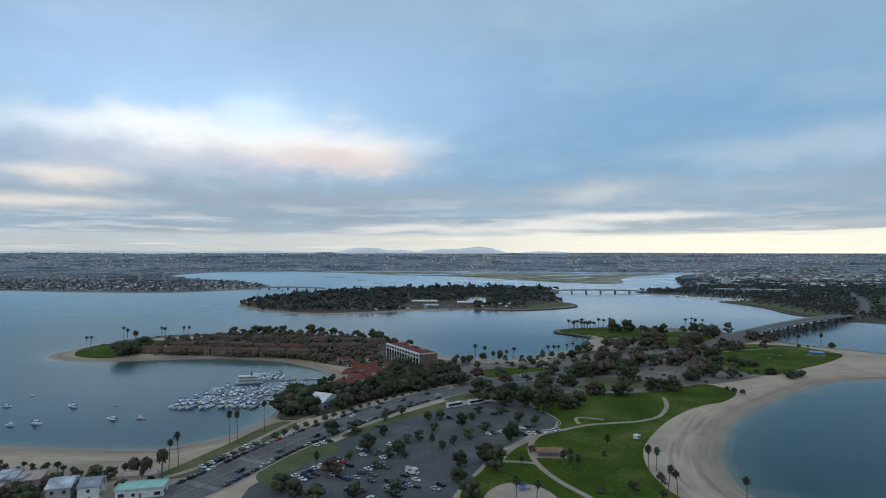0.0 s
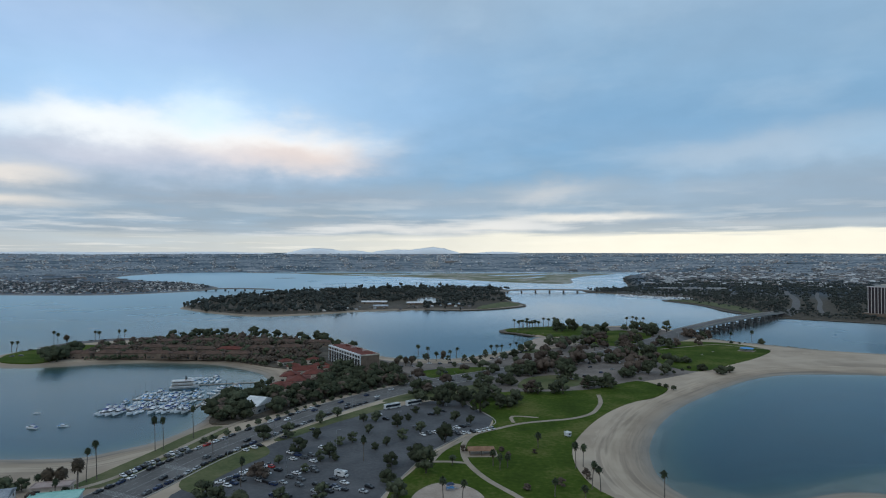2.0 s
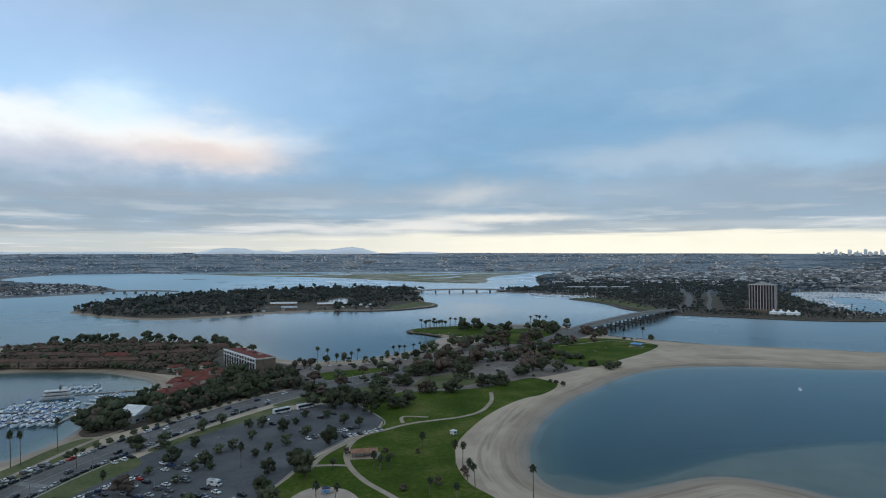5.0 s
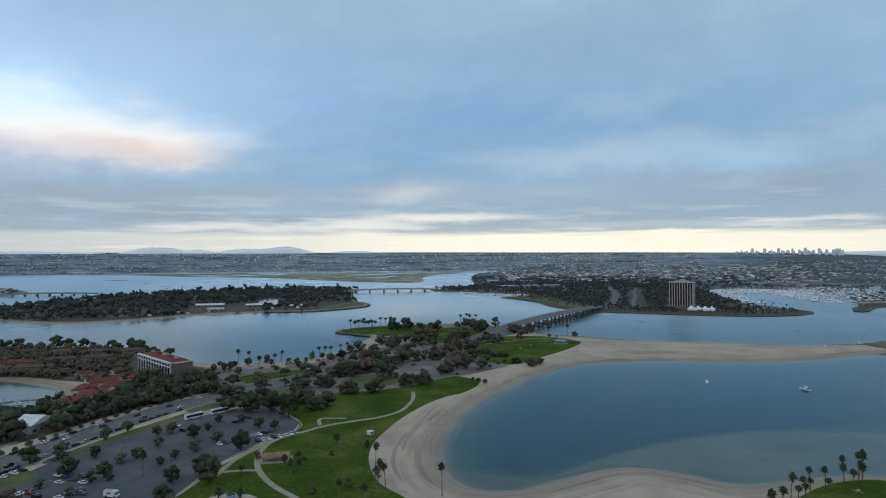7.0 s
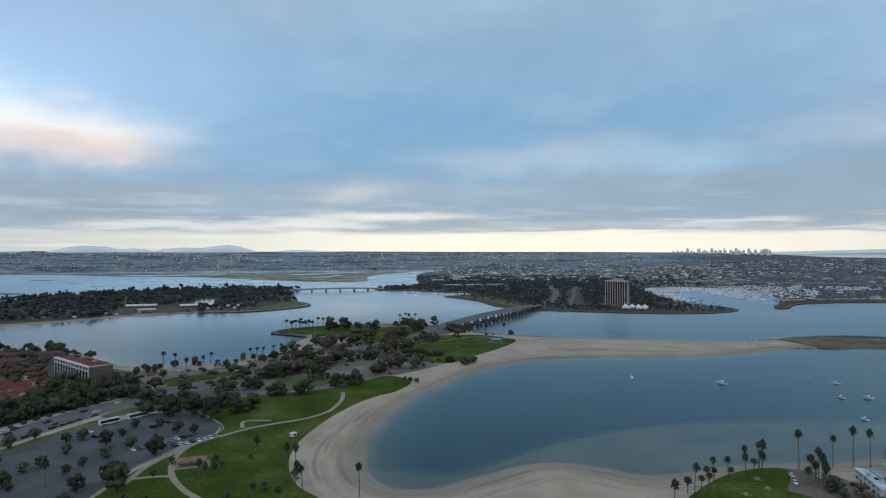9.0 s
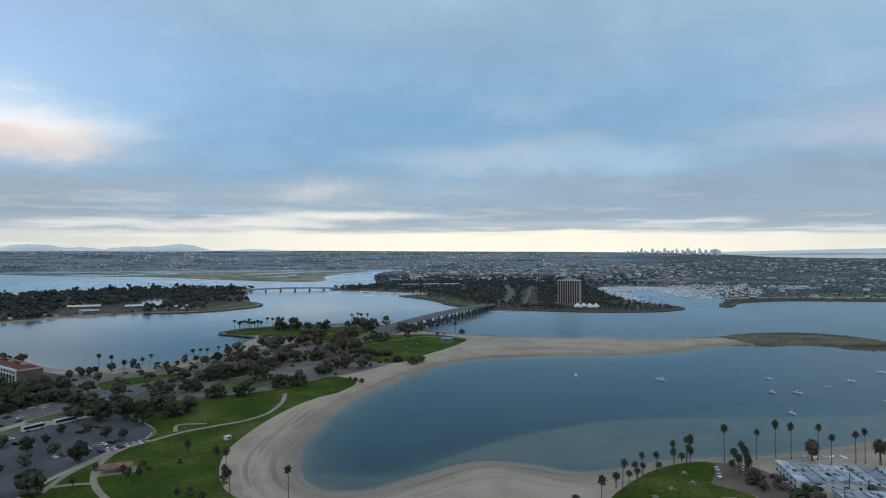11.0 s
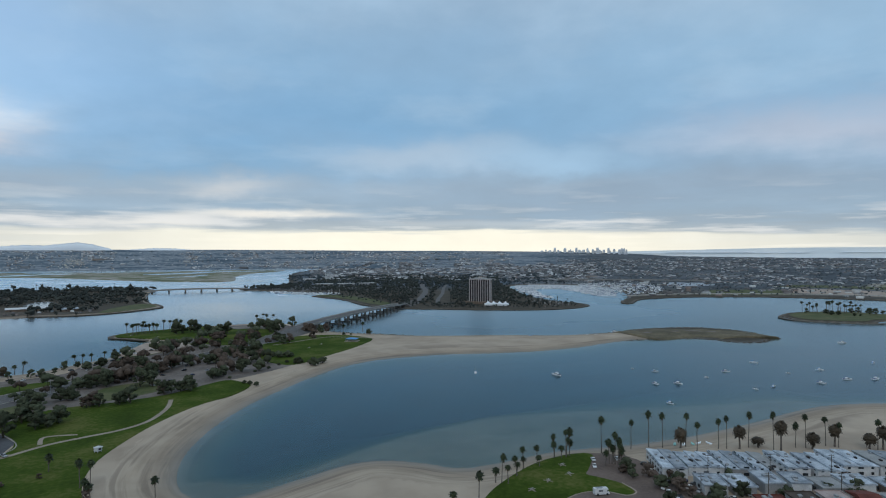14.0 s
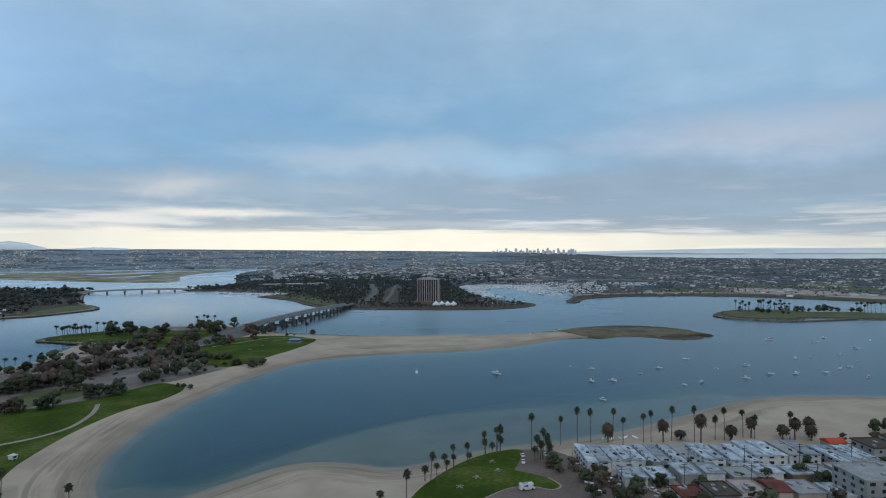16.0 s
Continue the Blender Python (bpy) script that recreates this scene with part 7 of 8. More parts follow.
for x, y, k in [(44, 322, 0.4), (47, 315, 0.35), (24, 322, 0.45), (-192, 256, 0.8), (-200, 244, 0.9), (-220, 258, 0.8), (-188, 246, 0.9), (-158, 252, 0.6), (-226, 240, 0.9)]:
    plant(BROWN[tr.randrange(2)], x, y, k)
wood([(-104, 436), (-92, 440), (-84, 470), (-84, 540), (-92, 545), (-94, 470)], 26, 4.5, BROWN + [BROAD[1]], 0.6, 0.95, avoid=[ROAD_AREA])
roadside = [(x + tr.uniform(-3, 3), y + tr.uniform(-3, 3)) for side in (-17, 17) for x, y, a in along(ROAD_LINE, 22, 330, side) if y < 720]
for k, (leaf, lab, seeds) in enumerate(((LEAF, "dark green trees along the park road", (1, 2, 3, 4)), (LEAF_WARM, "brown winter trees along the park road", (5, 6, 11, 12)))):
    shapes = []
    for s in seeds:
        wood_bm, crown = tree_shape(s, 9.0, 10.5, 150, 0.2, True, False)
        wood_bm.free()
        tube(crown, [(0, 0, -0.3), (0, 0, 5)], [0.35, 0.2], 5)
        shapes.append(crown)
    many("roadside_trees_green" if k == 0 else "roadside_trees_brown", lab, "trees", shapes, [(x, y, LAND, tr.uniform(0, 6), s, s, s) for x, y in roadside[k::2] for s in [tr.uniform(0.8, 1.3)]], leaf)
# planting on the hotel point
far_wood("point_garden_trees", "dense garden trees between the bungalows", [(-360, 622), (-300, 640), (-200, 625), (-130, 590), (-112, 620), (-150, 725), (-230, 770), (-350, 760), (-390, 700)], 150, 6, 0.5, 1.0, LEAF, avoid=NO_TREES + GUEST_PLOTS)
far_wood("point_garden_brown", "brown garden shrubs between the bungalows", [(-360, 622), (-300, 640), (-200, 625), (-130, 590), (-112, 620), (-150, 725), (-230, 770), (-350, 760), (-390, 700)], 190, 6, 0.6, 1.05, LEAF_WARM, (5, 6), avoid=NO_TREES + GUEST_PLOTS)
far_wood("point_shore_trees", "dark trees along the outer shore of the point", [(-340, 745), (-240, 778), (-150, 735), (-100, 660), (-90, 668), (-140, 755), (-235, 796), (-350, 790)], 30, 10, 0.9, 1.5, LEAF)
far_wood("point_tip_trees", "tall dark hedge trees at the tip lawn", [(-390, 594), (-375, 592), (-377, 640), (-390, 640)], 20, 4.5, 1.2, 1.9, LEAF)
far_wood("hotel_trees", "dark trees beside the hotel", [(-96, 560), (-130, 552), (-150, 575), (-120, 600), (-104, 606)], 14, 6, 0.5, 0.8, LEAF)
wood([(-62, 528), (-46, 520), (-28, 536), (-36, 560), (-40, 540)], 10, 5, BROAD, 0.6, 0.9)
far_wood("point_hedge", "low hedge along the hotel beach", [(-160, 574), (-207, 600), (-250, 608), (-300, 610), (-350, 602), (-350, 608), (-300, 616), (-250, 614), (-205, 606), (-158, 580)], 70, 4.5, 0.35, 0.75, LEAF)
far_wood("point_hedge_brown", "brown hedge and shrubs before the bungalows", [(-285, 608), (-240, 607), (-205, 603), (-160, 580), (-150, 592), (-200, 612), (-285, 614)], 46, 4.0, 0.5, 0.85, LEAF_WARM, (5, 6))
for i, (x, y, a) in enumerate(along(ROAD_LINE, 8.5, 150, -15.5)):
    if y < 480:
        plant(BUSH[i % 2], x, y, tr.uniform(0.7, 1.3))
for i, (x, y, a) in enumerate(along([(-128, 380), (-140, 398), (-146, 424)], 4.5)):
    plant(BROAD[i % 4], x, y, 0.75)
# palms and trees of the small isle
for x, y in [(1147, 612), (1154, 609), (1152, 602), (1156, 599), (1160, 596), (1168, 598), (1180, 590), (1185, 588), (1190, 585), (1196, 580), (1194, 574), (1200, 571), (1208, 572), (1215, 568), (1221, 564), (1228, 558), (1188, 594), (1204, 582), (1214, 578), (1222, 574), (1178, 582), (1208, 562), (1297, 478), (1304, 474), (1308, 470), (1306, 464), (1310, 460), (1315, 456), (1318, 448), (1340, 420), (1352, 410)]:
    fan(x, y, tr.uniform(13, 20), z=2.0)
for x, y, k in [(1146, 604, 1.0), (1158, 578, 1.1), (1152, 566, 0.9), (1154, 556, 1.0), (1212, 566, 1.3), (1222, 560, 1.2), (1160, 534, 0.8), (1166, 528, 0.6), (1214, 538, 1.4), (1224, 534, 1.2), (1240, 530, 1.0), (1256, 522, 1.5), (1264, 516, 1.6), (1272, 508, 1.1), (1278, 500, 1.3), (1294, 484, 1.3), (1300, 474, 1.1), (1340, 430, 1.2)]:
    plant(BROAD[tr.randrange(4)], x, y, k, z=2.0)
# yards between the beach houses
for u, v, s in [(8, 27, 0.5), (34, 28, 0.6), (60, 27, 0.5), (86, 28, 0.6), (112, 27, 0.7), (20, 49, 0.8), (48, 50, 0.9), (76, 49, 0.7), (104, 50, 0.9), (132, 49, 0.8), (150, 30, 0.9), (164, 26, 0.7), (12, 71, 0.8), (38, 71, 0.9), (66, 72, 1.0), (96, 71, 0.9), (126, 71, 0.9), (0, 38, 0.7), (-12, 20, 0.6), (-2, 56, 0.9), (142, 66, 0.9), (10, 46, 0.5), (16, 58, 0.9), (26, 68, 0.9), (6, 68, 1.0), (30, 80, 1.0), (40, 84, 0.9)]:
    x, y = beach_place(u, v)
    plant((BROWN + BROAD)[tr.randrange(6)], x, y, s)
for x, y, s in [(-20, 600, 0.7), (-8, 606, 0.9), (14, 600, 0.7), (30, 596, 0.8), (46, 606, 0.6), (52, 622, 0.8), (40, 580, 0.9), (62, 630, 0.7), (-34, 606, 0.8), (8, 612, 0.5), (20, 570, 0.6), (70, 612, 0.9), (-12, 560, 0.8)]:
    plant((BROWN + BROAD)[tr.randrange(6)], x, y, s)
for x, y, k in ((500, 136, 0.62), (505, 131, 0.7), (512, 128, 0.55)):
    plant(BROAD[3], x, y, k, tall=1.5)
retire(*BROAD, *BROWN, *SMALL, *BUSH, *[m for _, m in FAN + DATE])

# lamp posts along the road and in the car park
def lamp_model():
    root = thing("street_lamp", "grey steel street lamp with a single arm", "street lamp", "street lamps", pose(0, 0, -500))
    bm = bmesh.new()
    tube(bm, [(0, 0, -0.3), (0, 0, 9.0)], [0.14, 0.08], 6)
    part("pole", bm, METAL, root)
    part("arm", boxes((0, 2.2, -0.05, 0.05, 8.9, 9.02)), METAL, root)
    part("lamp_head", boxes((1.7, 2.6, -0.18, 0.18, 8.78, 8.92)), GREYWALL, root)
    return root


LAMP = lamp_model()
for i, (x, y, a) in enumerate(along(ROAD_LINE, 38, 60, 13.6)):
    copy_thing(LAMP, pose(x, y, LAND, 0, 0, a + 90))
for x, y in [(-45, 330), (-15, 370), (-60, 285), (14, 420), (312, 190), (316, 150)]:
    copy_thing(LAMP, pose(x, y, LAND, 0, 0, 30))
retire(LAMP)


# ---- small things ----
def utility_pole(x, y, h, turn):
    root = thing("utility_pole", "weathered wooden utility pole with two crossarms", "utility pole", "utility poles", pose(x, y, LAND, 0, 0, turn))
    bm = bmesh.new()
    tube(bm, [(0, 0, -0.4), (0, 0, h)], [0.17, 0.11], 7)
    part("pole", bm, BARK, root)
    for z in (h - 0.5, h - 1.6):
        part("crossarm", boxes((-1.3, 1.3, -0.07, 0.07, z, z + 0.16)), BARK, root)
    part("transformer", boxes((0.15, 0.6, -0.25, 0.25, h - 3.2, h - 2.3)), METAL, root)


for u, v, h in ((24, 29, 12), (52, 29, 12.5), (80, 28, 12), (108, 27, 12), (134, 27, 12), (12, 51, 11.5), (40, 51, 12), (70, 51, 12), (100, 51, 12), (130, 50, 12), (158, 28, 12), (150, 50, 12)):
    x, y = beach_place(u, v)
    utility_pole(x, y, h, -29.7)


def picnic_spot(x, y, turn):
    root = thing("picnic_table", "pale picnic table on a crossed concrete pad", "picnic table", "picnic tables", pose(x, y, LAND + 0.08, 0, 0, turn))
    part("pad", boxes((-2.2, 2.2, -0.3, 0.3, -0.1, 0.03)), PATHWAY, root)
    part("cross_pad", boxes((-0.3, 0.3, -2.2, -0.3, -0.1, 0.03), (-0.3, 0.3, 0.3, 2.2, -0.1, 0.03)), PATHWAY, root)
    part("tabletop", boxes((-0.9, 0.9, -0.36, 0.36, 0.70, 0.76)), CONCRETE, root)
    for s in (-1, 1):
        part("bench", boxes((-0.9, 0.9, s * 0.75 - 0.13, s * 0.75 + 0.13, 0.40, 0.45)), CONCRETE, root)
        part("leg", boxes((s * 0.6 - 0.05, s * 0.6 + 0.05, -0.8, 0.8, 0.32, 0.40), (s * 0.6 - 0.05, s * 0.6 + 0.05, -0.06, 0.06, 0, 0.70)), CONCRETE, root)


for x, y, t in ((252, 199, 10), (265, 204, 40), (279, 206, 70), (284, 217, 20), (280, 640, 20), (300, 660, 60), (110, 850, 0), (140, 820, 30)):
    picnic_spot(x, y, t)


def dinghy(x, y, turn, mat, word):
    root = thing("beached_dinghy", "small %s dinghy pulled up on the sand" % word, "dinghy", "beached dinghies", pose(x, y, ground_z(x, y) + 0.05, 0, 0, turn))
    part("hull", hull_bm(4.2, 1.6, 0.55, 0.2), mat, root)
    part("thwart", boxes((-0.2, 0.15, -0.65, 0.65, 0.4, 0.46)), BARK, root)


for x, y, t, m, w in ((366, 213, 20, BOATWHITE, "white"), (370, 211, 60, TEAL, "green"), (374, 210, 10, BOATWHITE, "white"), (378, 207, 80, BOATWHITE, "white"), (362, 216, 40, TEAL, "green"), (640, 578, 0, BOATWHITE, "white"), (628, 582, 40, BOATWHITE, "white"), (560, 612, 20, BLUE, "blue")):
    dinghy(x, y, t, m, w)


def bollard_row(x0, y0, x1, y1, n):
    root = thing("bollard_row", "row of short wooden bollards at the lawn edge", "bollards", "bollard rows")
    bm = bmesh.new()
    tube(bm, [(0, 0, -0.3), (0, 0, 0.9)], [0.16, 0.14], 6)
    me = mesh_of("bollard", bm, BARK)
    for k in range(n):
        part("bollard", me, None, root).matrix_basis = pose(x0 + (x1 - x0) * k / (n - 1), y0 + (y1 - y0) * k / (n - 1), LAND)


bollard_row(368, 672, 395, 640, 16)


def play_frame(x, y, turn):
    root = thing("play_frame", "blue metal climbing frame with a slide on the sand", "play equipment", at=pose(x, y, LAND + 0.12, 0, 0, turn))
    post = mesh_of("post", boxes((-0.07, 0.07, -0.07, 0.07, -0.2, 2.6)), BLUE)
    for a in (-1.4, 0, 1.4):
        for b in (-0.9, 0.9):
            part("post", post, None, root).matrix_basis = pose(a, b, 0)
    part("platform", boxes((-1.5, 1.5, -1.0, 1.0, 1.1, 1.22)), BLUE, root)
    part("canopy", roof_mesh(3.0, 2.0, 0.9, "hip", 0.2), CAR_PAINTS[5][1], root).matrix_basis = pose(0, 0, 2.5)
    bm = bmesh.new()
    loft(bm, [[(x0, -0.4, z), (x0, 0.4, z), (x0, 0.4, z + 0.12), (x0, -0.4, z + 0.12)] for x0, z in ((1.5, 1.15), (2.6, 0.6), (3.8, 0.12))])
    bmesh.ops.recalc_face_normals(bm, faces=bm.faces)
    part("slide", bm, METAL, root)
    part("ladder", boxes((-2.0, -1.9, -0.35, -0.28, 0, 1.2), (-2.0, -1.9, 0.28, 0.35, 0, 1.2), *[(-2.0, -1.9, -0.28, 0.28, 0.25 + 0.3 * k, 0.31 + 0.3 * k) for k in range(4)]), METAL, root)


play_frame(17, 269, 20)


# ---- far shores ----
# Far foliage tinted blue-grey, with distance haze in the colour
FAR_LEAF = material("hazy_woods", (0.036, 0.048, 0.054), (0.072, 0.088, 0.094), 0.9, 0.03, 9)
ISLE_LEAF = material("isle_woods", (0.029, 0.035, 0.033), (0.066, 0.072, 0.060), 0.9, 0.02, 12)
# Near-white blue that paints distance haze onto the mountains
MOUNTAIN = material("hazy_mountain", (0.84, 0.86, 0.89), (0.91, 0.92, 0.93), 1.0, 0.004, 5, spec=0.0)
# Trees farther off still, lightened by haze in their colour
HAZY_LEAF = material("hazy_scrub", (0.055, 0.070, 0.068), (0.095, 0.110, 0.106), 0.9, 0.03, 8)
# House colours of flats, ridge and mesas are paled to imitate haze
HAZY_HOUSES = by_island("hazy_roofs", [(0.24, 0.25, 0.26), (0.12, 0.125, 0.13), (0.50, 0.50, 0.50), (0.11, 0.115, 0.12), (0.17, 0.17, 0.175), (0.62, 0.62, 0.62), (0.14, 0.14, 0.145), (0.26, 0.22, 0.195)])
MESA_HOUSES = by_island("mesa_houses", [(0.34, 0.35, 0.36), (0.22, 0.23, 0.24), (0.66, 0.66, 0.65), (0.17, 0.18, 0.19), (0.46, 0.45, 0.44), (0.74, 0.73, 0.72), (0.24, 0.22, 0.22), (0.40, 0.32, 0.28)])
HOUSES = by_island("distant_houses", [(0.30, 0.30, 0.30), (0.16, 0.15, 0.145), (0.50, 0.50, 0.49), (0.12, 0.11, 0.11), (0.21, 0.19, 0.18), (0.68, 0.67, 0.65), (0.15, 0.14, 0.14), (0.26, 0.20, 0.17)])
far = random.Random(77)


def far_tree(seed, lumps=4, leaves=34):
    r = random.Random(seed)
    bm = bmesh.new()
    spots = [(r.uniform(-3.0, 3.0), r.uniform(-3.0, 3.0), r.uniform(2.0, 5.2), r.uniform(1.8, 2.9)) for _ in range(lumps)]
    for x, y, z, w in spots:
        lump(bm, r, (x, y, z), w * 0.85, 0.8, 1)
    leaf_mass(bm, r, spots, leaves, 0.6)
    tube(bm, [(0, 0, -1), (0, 0, 3)], [0.4, 0.3], 3)
    return bm


def far_palm(seed):
    r = random.Random(seed)
    bm = bmesh.new()
    tube(bm, [(0, 0, -1), (0.2, 0, 13)], [0.35, 0.25], 4)
    for k in range(10):
        frond(bm, (0.2, 0, 13), k * 2.4, math.radians(r.uniform(-30, 70)), 2.8, 0.8, 0.4, 2)
    lump(bm, r, (0.2, 0, 12.8), 1.5, 0.9, 1)
    return bm


def far_house(kind):
    bm = bmesh.new()
    box(bm, -5, 5, -4, 4, -3, 4)
    if kind:
        b2 = roof_mesh(10, 8, 2.4, "gable" if kind == 1 else "hip")
        me = bpy.data.meshes.new("tmp")
        b2.transform(Matrix.Translation((0, 0, 4)))
        b2.to_mesh(me)
        b2.free()
        bm.from_mesh(me)
        bpy.data.meshes.remove(me)
    else:
        box(bm, -5.2, 5.2, -4.2, 4.2, 4, 4.5)
    return bm


def small_boat(mast):
    bm = hull_bm(9, 2.9, 1.1)
    box(bm, -2.2, 1.4, -0.95, 0.95, 0.9, 2.0)
    if mast:
        tube(bm, [(0.4, 0, 1), (0.4, 0, 12)], [0.14, 0.1], 3)
    return bm


def placed(points, low, high, sink=0.0, stretch=1.0, clumps=0.0):
    xs, ys = np.array([p[0] for p in points]), np.array([p[1] for p in points])
    zs = terrain(xs, ys)[0]
    out = []
    for x, y, z in zip(xs, ys, zs):
        s = far.uniform(low, high)
        if clumps:
            swell = float(wave(np.array([x]), np.array([y]), 46, 3)[0] + 0.6 * wave(np.array([x]), np.array([y]), 17, 8)[0])
            s *= 1 + clumps * swell
            if clumps > 0.5 and swell < -0.36:
                continue
        if z > 0.9:
            out.append((x, y, z - sink, far.uniform(0, 6.28), s * far.uniform(0.8, 1.4) * stretch, s, s * far.uniform(0.85, 1.2)))
    return out


def sector(count, a0, a1, r0, r1, gap=0):
    """Random places between two bearings and two distances."""
    out = []
    for _ in range(count):
        a, r = math.radians(far.uniform(a0, a1)), math.sqrt(far.uniform(r0 * r0, r1 * r1))
        out.append((r * math.sin(a), r * math.cos(a)))
    return out


def clusters(groups, each, a0, a1, r0, r1, wide):
    """Blocks of houses in short rows, block by block."""
    out = []
    for cx, cy in sector(groups, a0, a1, r0, r1):
        turn = far.uniform(0, 3.14)
        for k in range(each):
            u, v = (k % 6 - 3) * wide + far.uniform(-3, 3), (k // 6 - 1.5) * wide * 0.9 + far.uniform(-3, 3)
            out.append((cx + u * math.cos(turn) - v * math.sin(turn), cy + u * math.sin(turn) + v * math.cos(turn)))
    return [p for p in out if r0 - 60 < math.hypot(*p) < r1 + 40]


TREES = [far_tree(k, 4, 16) for k in range(5)]
woods = placed(spread(WOODED_ISLE, 1700, 9.5, far, [[(-420, 1110), (-300, 1080), (-240, 1115), (-300, 1150)], [(90, 1225), (150, 1270), (160, 1380), (110, 1360)], [(-90, 1218), (60, 1212), (60, 1262), (-90, 1262)], [(-200, 1180), (-60, 1210), (-20, 1330), (-60, 1390), (-190, 1380)], [(-84, 1300), (-16, 1300), (-12, 1450), (-18, 1560), (-64, 1570), (-76, 1450)], [(60, 1200), (180, 1260), (180, 1420), (70, 1400)]]), 0.6, 1.6, clumps=0.62)
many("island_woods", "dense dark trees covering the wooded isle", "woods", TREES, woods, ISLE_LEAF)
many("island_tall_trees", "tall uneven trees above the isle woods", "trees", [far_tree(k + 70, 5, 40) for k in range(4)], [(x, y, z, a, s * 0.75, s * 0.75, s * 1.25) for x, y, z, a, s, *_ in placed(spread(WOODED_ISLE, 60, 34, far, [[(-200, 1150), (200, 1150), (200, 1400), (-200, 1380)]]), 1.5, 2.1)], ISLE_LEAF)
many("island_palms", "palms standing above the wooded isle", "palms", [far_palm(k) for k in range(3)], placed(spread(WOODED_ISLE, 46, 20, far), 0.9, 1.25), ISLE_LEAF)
MAINWOOD = [(575, 1075), (660, 1010), (720, 970), (900, 925), (930, 960), (945, 1120), (1080, 1400), (1230, 1680), (1500, 2100), (1300, 2600), (950, 2500), (640, 2060), (480, 1850), (560, 1640), (640, 1530), (625, 1300), (620, 1120)]
TOWER_AREA = [(715, 1090), (800, 1020), (815, 960), (800, 900), (740, 930), (690, 1030)]
ROAD_SOUTH = [(630, 1122), (690, 1200), (770, 1335), (860, 1500), (990, 1780), (1135, 2070)]
ra, rb = strip_points(ROAD_SOUTH, 30)
many("shore_woods", "dark trees behind the far shore and tower", "woods", [far_tree(k + 10, 2, 18) for k in range(6)],
     placed(spread(MAINWOOD, 3600, 7, far, [TOWER_AREA, [tuple(p) for p in ra] + [tuple(p) for p in rb[::-1]], [(640, 1860), (860, 1820), (900, 1900), (660, 1960)], [(800, 880), (960, 880), (975, 1130), (860, 1080)], [(655, 1060), (690, 1060), (870, 1370), (1085, 1740), (1050, 1760), (830, 1390)]]), 0.8, 1.5, clumps=0.35), ISLE_LEAF)
many("tip_cars", "parked cars and low sheds on the tower point", "cars", [far_house(0), far_house(1)], [(x, y, LAND, 0.8, 0.35, 0.3, 0.3) for x, y in spread([(815, 915), (900, 925), (935, 985), (945, 1090), (880, 1060)], 46, 7, far)], HOUSES)
TIP = [(640, 1010), (730, 945), (812, 902), (880, 902), (925, 935), (948, 1000), (955, 1100), (900, 1080), (850, 1020), (800, 1000), (740, 1040), (690, 1085)]
many("tip_shrubs", "dark shrubs and low trees below the tower", "shrubs", [far_tree(k + 80, 2, 14) for k in range(4)], placed(spread(TIP, 190, 6.5, far, [[(742, 1020), (786, 976), (778, 968), (734, 1010)]]), 0.35, 0.85), ISLE_LEAF)
many("tip_palms", "palms on the tower point", "palms", [far_palm(k + 5) for k in range(3)], placed(spread([(800, 905), (900, 915), (935, 960), (945, 1050), (870, 1000)], 8, 14, far), 0.8, 1.1), FAR_LEAF)
band("road_far", "pale road leading away from the bridge", "road", ROAD_SOUTH, 15, ROAD, 0.25)
band("road_tower", "pale service road beside the tower", "road", [(671, 1071), (740, 1200), (847, 1376), (950, 1560), (1064, 1749)], 9, ROAD, 0.25)
patch("lawn_far_point", "green lawn on the far point", "lawn", [(534, 1462), (552, 1390), (566, 1290), (560, 1170), (576, 1090), (600, 1150), (612, 1290), (600, 1400), (575, 1466)], ROUGH_GRASS, 0.2)
many("far_point_trees", "scattered dark trees on the far point", "trees", [far_tree(k + 90, 2, 14) for k in range(4)], placed(spread([(545, 1450), (562, 1380), (575, 1290), (570, 1170), (590, 1110), (640, 1150), (660, 1300), (640, 1500), (580, 1480)], 80, 11, far), 0.5, 1.1) + placed(spread([(430, 1800), (450, 1770), (500, 1750), (545, 1830), (520, 1920), (440, 1880)], 60, 8, far), 1.1, 1.9), ISLE_LEAF)
patch("isle_quay", "pale paved quay beside the isle lagoon", "quay", [(-78, 1345), (-30, 1325), (-26, 1365), (-70, 1370)], CONCRETE, 0.2)
patch("isle_lagoon", "still lagoon shining among the isle trees", "lagoon", [(-62, 1372), (-24, 1366), (-20, 1450), (-26, 1540), (-58, 1550), (-68, 1450)], WET_MUD, 0.22)
dock([(-152, 1262), (-88, 1240), (-38, 1238), (8, 1246)], "dark boat dock along the isle shore")
dock([(-145, 1178), (-120, 1158), (-97, 1168), (-73, 1190)], "low floating breakwater off the isle")
patch("lawn_isle_shore", "bare earth behind the isle pavilions", "bare ground", [(-185, 1200), (-60, 1222), (40, 1225), (60, 1262), (-60, 1300), (-180, 1340)], DIRT, 0.2)
patch("lawn_island_point", "green lawn on the point of the wooded isle", "lawn", [(70, 1212), (136, 1266), (164, 1310), (162, 1350), (140, 1390), (110, 1350), (80, 1280)], ROUGH_GRASS, 0.2)
patch("lawn_palm_isle", "green lawn of the small palm isle", "lawn", [(1090, 600), (1066, 576), (1052, 544), (1080, 502), (1102, 486), (1136, 492), (1180, 456), (1194, 434), (1230, 402), (1300, 362), (1400, 342), (1425, 380), (1325, 446), (1290, 494), (1236, 534), (1240, 564), (1208, 596), (1156, 616), (1112, 610)], ROUGH_GRASS, 0.15, base=2.0)
